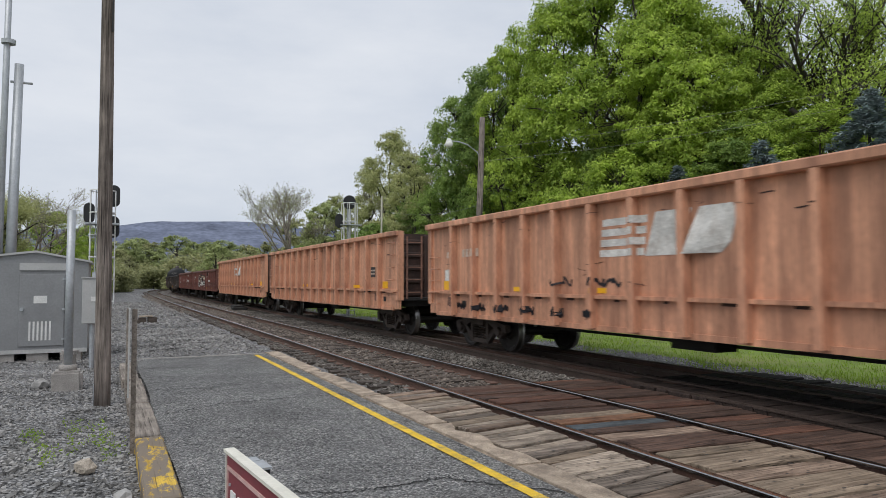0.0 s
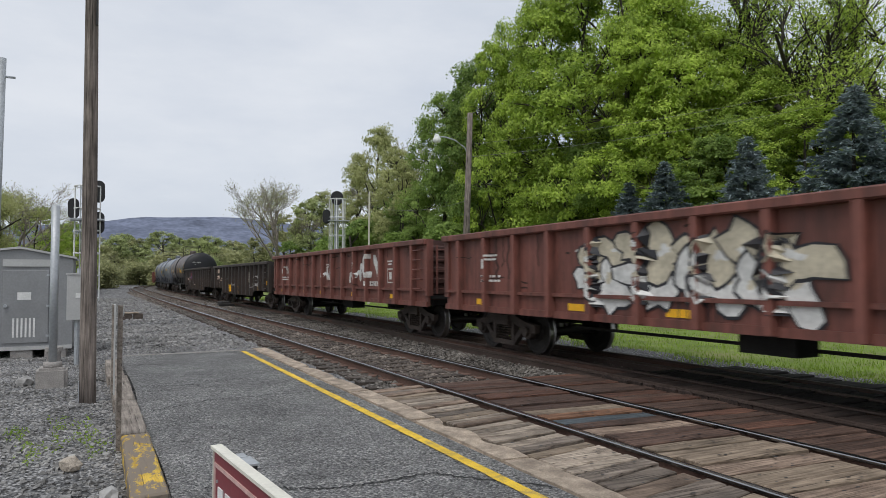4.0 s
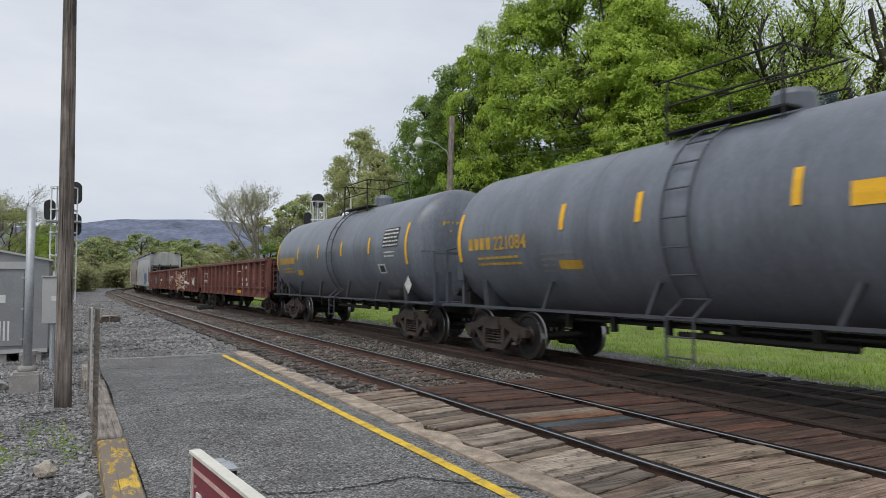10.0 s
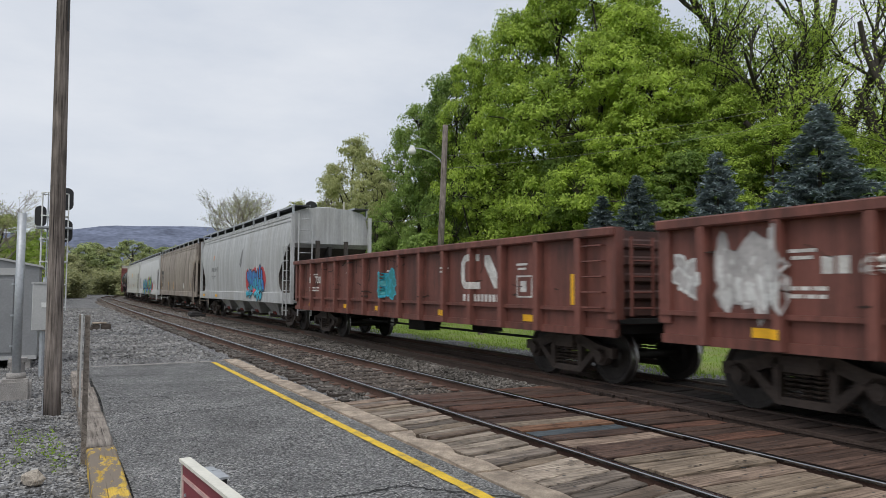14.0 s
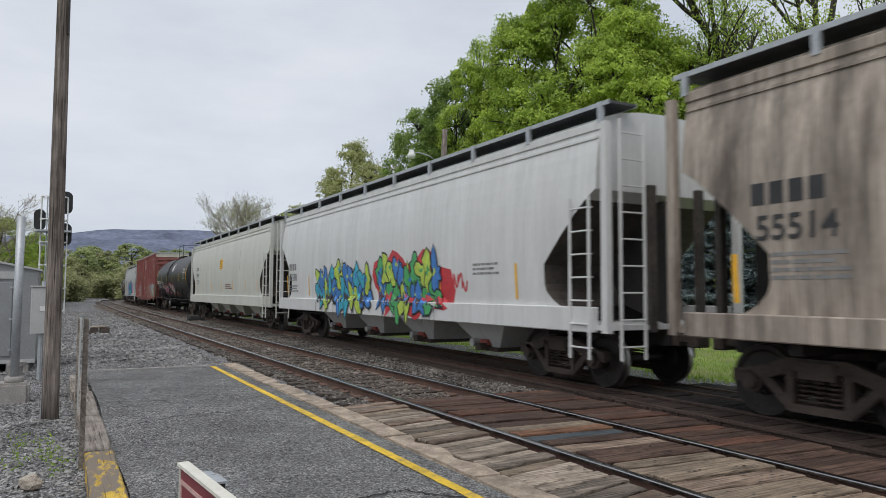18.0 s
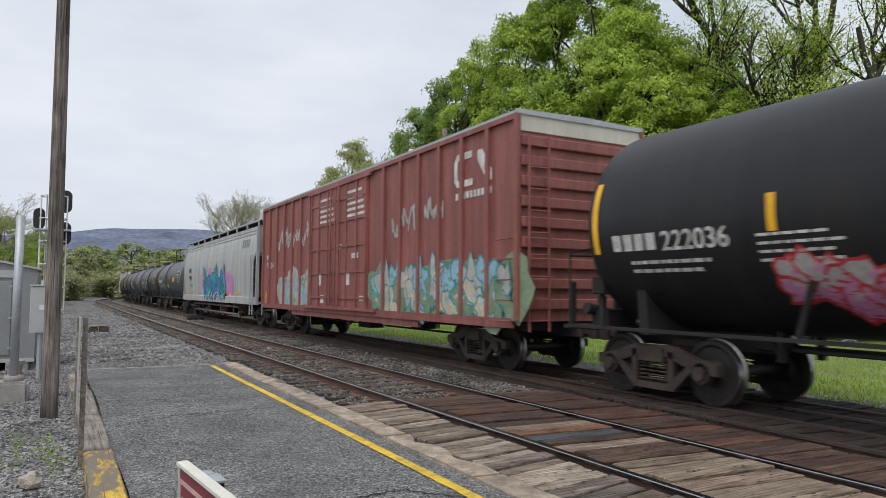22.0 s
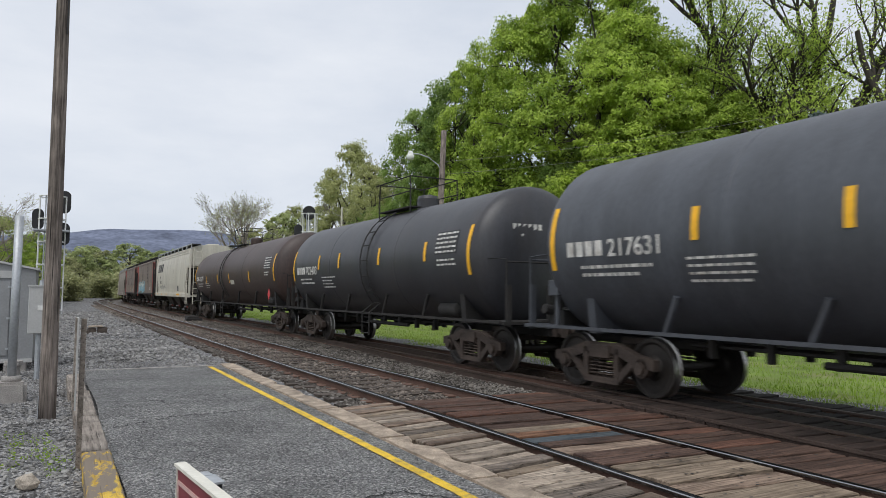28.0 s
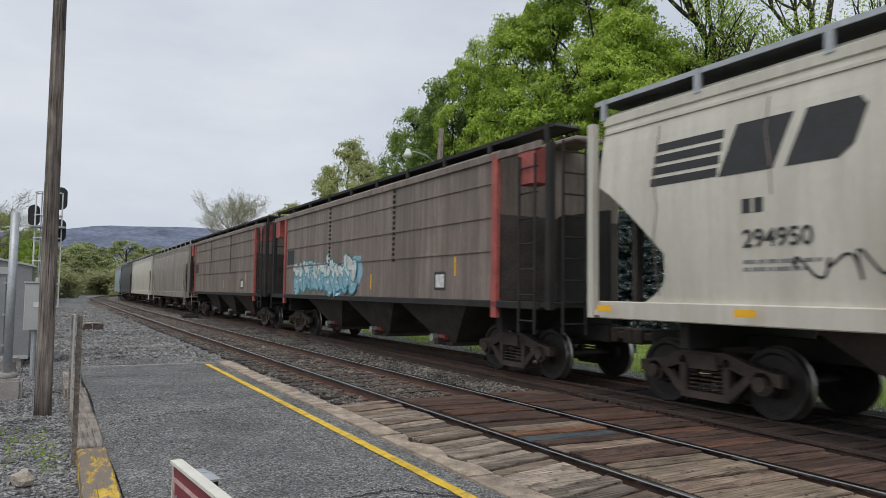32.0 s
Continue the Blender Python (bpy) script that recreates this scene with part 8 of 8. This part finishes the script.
def signal(name, label, x, y, top, heads, cage_top, face):
    sg = empty(name, label, "railway signal")
    bm = bmesh.new()
    tube(bm, [(x, y, -0.3), (x, y, top)], 0.07, 10)
    part("mast", bm, M_GALV, sg)
    bm = bmesh.new()
    c = (x, y - 0.1)
    R = 0.4
    for a in np.linspace(0.3, 5.98, 8):
        tube(bm, [(c[0] + R * math.cos(a), c[1] + R * math.sin(a), 0.8), (c[0] + R * math.cos(a), c[1] + R * math.sin(a), cage_top)], 0.022, 5)
        part("cage_bar", bm, M_WHITE, sg, "white painted cage bar")
        bm = bmesh.new()
    for z in np.linspace(0.9, cage_top, 6):
        tube(bm, [(c[0] + R * math.cos(a), c[1] + R * math.sin(a), z) for a in np.linspace(0.3, 5.98, 14)], 0.025, 5)
        part("cage_hoop", bm, M_WHITE, sg, "white painted cage hoop")
        bm = bmesh.new()
    bm.free()
    bm = bmesh.new()
    for k in (-1, 1):
        tube(bm, [(x + 0.2 * k, y - 0.35, -0.2), (x + 0.2 * k, y - 0.35, cage_top)], 0.022, 5)
    for z in np.arange(0.1, cage_top, 0.3):
        tube(bm, [(x - 0.2, y - 0.35, z), (x + 0.2, y - 0.35, z)], 0.014, 5)
    part("ladder", bm, M_GALV, sg)
    for hx, hz, hw, hh_ in heads:
        bm = bmesh.new()
        out = [(hx + hw * math.cos(t) * (1 if abs(math.cos(t)) > 0.0 else 1), hz + (hh_ - hw) * (1 if math.sin(t) > 0 else -1) + hw * math.sin(t)) for t in np.linspace(0, 2 * math.pi, 24, endpoint=False)]
        prism(bm, out, y - 0.12, y - 0.06)
        hd = part("signal_head", bm, M_BLACK, sg, "black rounded signal backboard")
        bm = bmesh.new()
        for q in (-0.55, 0, 0.55):
            tube(bm, [(hx, y - 0.06 + face * 0.0, hz + q * (hh_ - 0.15)), (hx, y + 0.3, hz + q * (hh_ - 0.15))], 0.1, 10)
        part("hood", bm, M_BLACK, hd)
        boxes("head_bracket", [(min(x, hx), max(x, hx), y - 0.05, y, hz - 0.03, hz + 0.03)], M_GALV, hd)
    boxes("service_platform", [(x - 0.5, x + 0.5, y - 0.6, y + 0.2, cage_top - 1.15, cage_top - 1.1)], M_GALV, sg)
    return sg


signal("yard_signal", "two-sided black railway signal with a caged ladder", -0.27, 26.0, 4.7, [(0.06, 4.45, 0.19, 0.37), (0.06, 3.4, 0.19, 0.37), (-0.68, 3.85, 0.17, 0.34)], 4.6, 1)
signal("lineside_signal", "black railway signal above a white caged ladder beyond the train", 11.0, 34.2, 5.6, [(11.0, 5.62, 0.33, 0.36), (10.45, 4.65, 0.2, 0.36)], 5.56, 1)

lamp = empty("street_lamp", "brown wooden pole carrying a curved arm street lamp", "street lamp")
bm = bmesh.new()
tube(bm, [(15.62, 29.05, -0.3), (15.92, 28.9, 9.4)], 0.17, 10, 0.13)
part("pole_shaft", bm, M_POLE, lamp, smooth=True)
bm = bmesh.new()
arm = [(15.85, 28.95, 7.35), (15.7, 29.05, 7.75), (15.3, 29.25, 8.1), (14.9, 29.45, 8.25), (14.55, 29.62, 8.28)]
tube(bm, arm, 0.03, 6)
part("arm", bm, M_GALV, lamp)
bm = bmesh.new()
rings = [[bm.verts.new((14.5 + r * math.cos(a), 29.63 + r * math.sin(a), z)) for a in [j * math.pi / 7 for j in range(14)]] for r, z in ((0.05, 8.4), (0.1, 8.36), (0.13, 8.3), (0.14, 8.22), (0.19, 8.18), (0.185, 8.06), (0.13, 7.97), (0.03, 7.95))]
for q0, q1 in zip(rings, rings[1:]):
    for j in range(14):
        bm.faces.new((q0[j], q0[(j + 1) % 14], q1[(j + 1) % 14], q1[j]))
bm.faces.new(rings[0][::-1])
bm.faces.new(rings[-1])
part("lamp_head", bm, M_WHITE, lamp, "white glass and metal lamp head", smooth=True)
wp_ = empty("white_marker_pole", "slim pale wooden pole at the wood's edge", "pole")
bm = bmesh.new()
tube(bm, [(15.7, 42.1, -0.3), (15.75, 42.1, 7.1)], 0.075, 8, 0.06)
part("pole_shaft", bm, M_HCREAM, wp_)


def wire(name, a, b, sag):
    bm = bmesh.new()
    a, b = Vector(a), Vector(b)
    tube(bm, [a.lerp(b, i / 16) - Vector((0, 0, sag * 4 * (i / 16) * (1 - i / 16))) for i in range(17)], 0.007, 4)
    tagged(part(name, bm, M_MARKG), "thin grey overhead wire", "wire")


wire("overhead_wire", (15.9, 28.95, 7.9), (38.0, 12.0, 12.5), 0.7)
wire("overhead_wire", (15.9, 28.95, 7.3), (38.0, 12.0, 11.6), 0.7)
wire("overhead_wire", (15.8, 29.0, 5.2), (15.7, 42.1, 6.2), 0.4)
wire("overhead_wire", (15.7, 42.1, 6.2), (14.0, 80.0, 6.5), 0.6)

# barrier board and foreground sign
bar = empty("edge_post", "narrow upright board on a grey post beside the platform", "post")
boxes("post_shaft", [(0.2, 0.245, 7.38, 7.44, -0.3, 1.29)], M_TIMB, bar)
boxes("board_edge", [(0.165, 0.18, 7.3, 7.5, 0.45, 1.3)], M_CABL, bar, "pale board edge")
boxes("board_face", [(0.15, 0.165, 7.3, 7.5, 0.45, 1.3)], M_TIMB, bar)

sign = empty("platform_sign", "maroon platform sign with a white frame, seen from above", "sign")
S0, S1, SZ = Vector((0.426, 2.864, 0.0)), Vector((0.524, 1.9, 0.0)), 0.9
dv = (S1 - S0).normalized()
nv = Vector((dv.y, -dv.x, 0))
mS = Matrix(((dv.x, -nv.x, 0, S0.x), (dv.y, -nv.y, 0, S0.y), (0, 0, 1, 0), (0, 0, 0, 1)))


def sbox(name, lst, mt, label=""):
    o = boxes(name, lst, mt, sign, label)
    o.matrix_basis = mS
    return o


LS_ = (S1 - S0).length
sbox("panel", [(0.012, LS_ - 0.012, 0.0, 0.018, 0.2, SZ - 0.012)], M_SIGNR, "maroon painted panel")
sbox("frame_edge", [(0, LS_, -0.012, 0.03, SZ - 0.012, SZ), (0, 0.005, -0.004, 0.02, 0.2, SZ - 0.012)], M_SIGNW, "cream frame edge")
sbox("border_line", [(0.02, LS_ - 0.02, -0.004, 0.0, SZ - 0.075, SZ - 0.06), (0.02, 0.034, -0.004, 0.0, 0.25, SZ - 0.075)], M_SIGNL, "pale pink border line")
sbox("rivet", [(0.06, 0.07, -0.006, 0.0, SZ - 0.13, SZ - 0.12)], M_GALV)
sbox("unreadable_letters", [(0.085 + 0.1 * i, 0.15 + 0.1 * i, -0.006, -0.001, SZ - 0.25, SZ - 0.14) for i in range(9)], M_WHITE)
sbox("clip", [(0.2, 0.3, 0.03, 0.08, SZ - 0.07, SZ - 0.02)], M_BLACK, "black clip")
sbox("hanger", [(0.14, 0.2, 0.03, 0.075, SZ - 0.03, SZ - 0.012), (0.19, 0.31, 0.03, 0.085, SZ - 0.022, SZ - 0.014)], M_GALV, "grey steel hanger")
sbox("support", [(0.22, 0.28, 0.03, 0.09, 0.0, SZ - 0.07)], M_GALV)


def rock(name, label, x, y, z, s, seed, material, flat=0.7):
    bm = bmesh.new()
    bmesh.ops.create_icosphere(bm, subdivisions=2, radius=1)
    for v in bm.verts:
        v.co *= 1 + 0.35 * noise.noise(v.co * 1.6 + Vector((seed, 0, 0)))
        v.co.z *= flat
    me = done(bm, name)
    me.materials.append(material)
    o = new(name, me)
    o.matrix_basis = Matrix.Translation((x, y, z)) @ Matrix.Rotation(seed, 4, "Z") @ Matrix.Diagonal((s, s * 0.8, s, 1))
    return tagged(o, label, "rock")


rock("rock", "pale tan fist-sized rock lying in the gravel", -0.17, 6.9, -0.06, 0.105, 2, M_ROCK)
rock("rock", "grey-white stone beside the yellow timber", 0.12, 5.75, -0.05, 0.09, 5, M_STONE)
rock("rock", "grey stone near the post footing", -0.95, 12.6, -0.05, 0.12, 7, M_STONE)
deb = empty("stacked_tie_plates", "short stack of dark steel blocks with a pale top", "debris")
boxes("block", [(1.05, 1.35, 30.6, 30.95, -0.16, 0.1), (1.4, 1.75, 30.6, 30.95, -0.16, 0.12), (0.95, 1.1, 30.5, 30.8, -0.16, 0.02)], M_TIE, deb, bevel=0.02)
boxes("pale_lid", [(1.08, 1.6, 30.58, 30.97, 0.12, 0.18)], M_CONC, deb, bevel=0.02)
swm = empty("switch_machine", "dark metal switch machine between the tracks", "railway equipment")
boxes("machine_body", [(6.75, 7.35, 43.2, 44.6, -0.14, 0.12), (6.6, 7.5, 42.9, 43.1, -0.14, 0.02)], M_UNDER, swm, bevel=0.03)

# weeds in the yard
g = np.random.default_rng(9)
for k, (x, y, hgt) in enumerate(((-0.28, 7.75, 0.3), (-0.05, 7.9, 0.26), (-0.5, 7.3, 0.2), (0.05, 7.3, 0.18), (-0.7, 8.3, 0.12))):
    tips = [Vector((x + g.normal(0, 0.05), y + g.normal(0, 0.06), GZ + hgt * g.random())) for _ in range(40)]
    me = leaf_mesh("weed", tips, 90, 0.026, 0.02, 60 + k)
    tagged(part("weed", me, M_GRASS), "small green weed growing in the gravel", "plant", "weeds in the gravel", "stuff")
boxes("fence_stub", [(13.6, 13.75, 22.0, 22.15, -0.3, 0.45)], M_TIMB)
tagged(bpy.data.objects["fence_stub"], "short dark wooden stake on the lawn", "stake")

# ---- movement ----
V0, ACC = 13.708, -0.0126


def tau(t):
    return V0 * t + 0.5 * ACC * (t - 16) ** 2


def car_pose(uc, half, t):
    s = uc - tau(t)
    a, b = line(s - half, FAR_C), line(s + half, FAR_C)
    d = a - b
    return Matrix.Translation((a + b) / 2) @ Matrix.Rotation(math.atan2(d.y, d.x) - math.pi / 2, 4, "Z")


def motions():
    for car, uc, L in cars:
        walk(car, [(k * 0.5, car_pose(uc, L / 2 - 1.8, k * 0.5)) for k in range(65)])
    spin = [(k / 30, Matrix.Rotation(-((tau(k / 30) - tau(0)) / WR), 4, "X")) for k in range(961)]
    first = wheelsets[0]
    walk(first, spin)
    act, slot = first.animation_data.action, first.animation_data.action_slot
    for w in wheelsets[1:]:
        w.rotation_mode = "QUATERNION"
        w.animation_data_create()
        w.animation_data.action = act
        w.animation_data.action_slot = slot


motions()
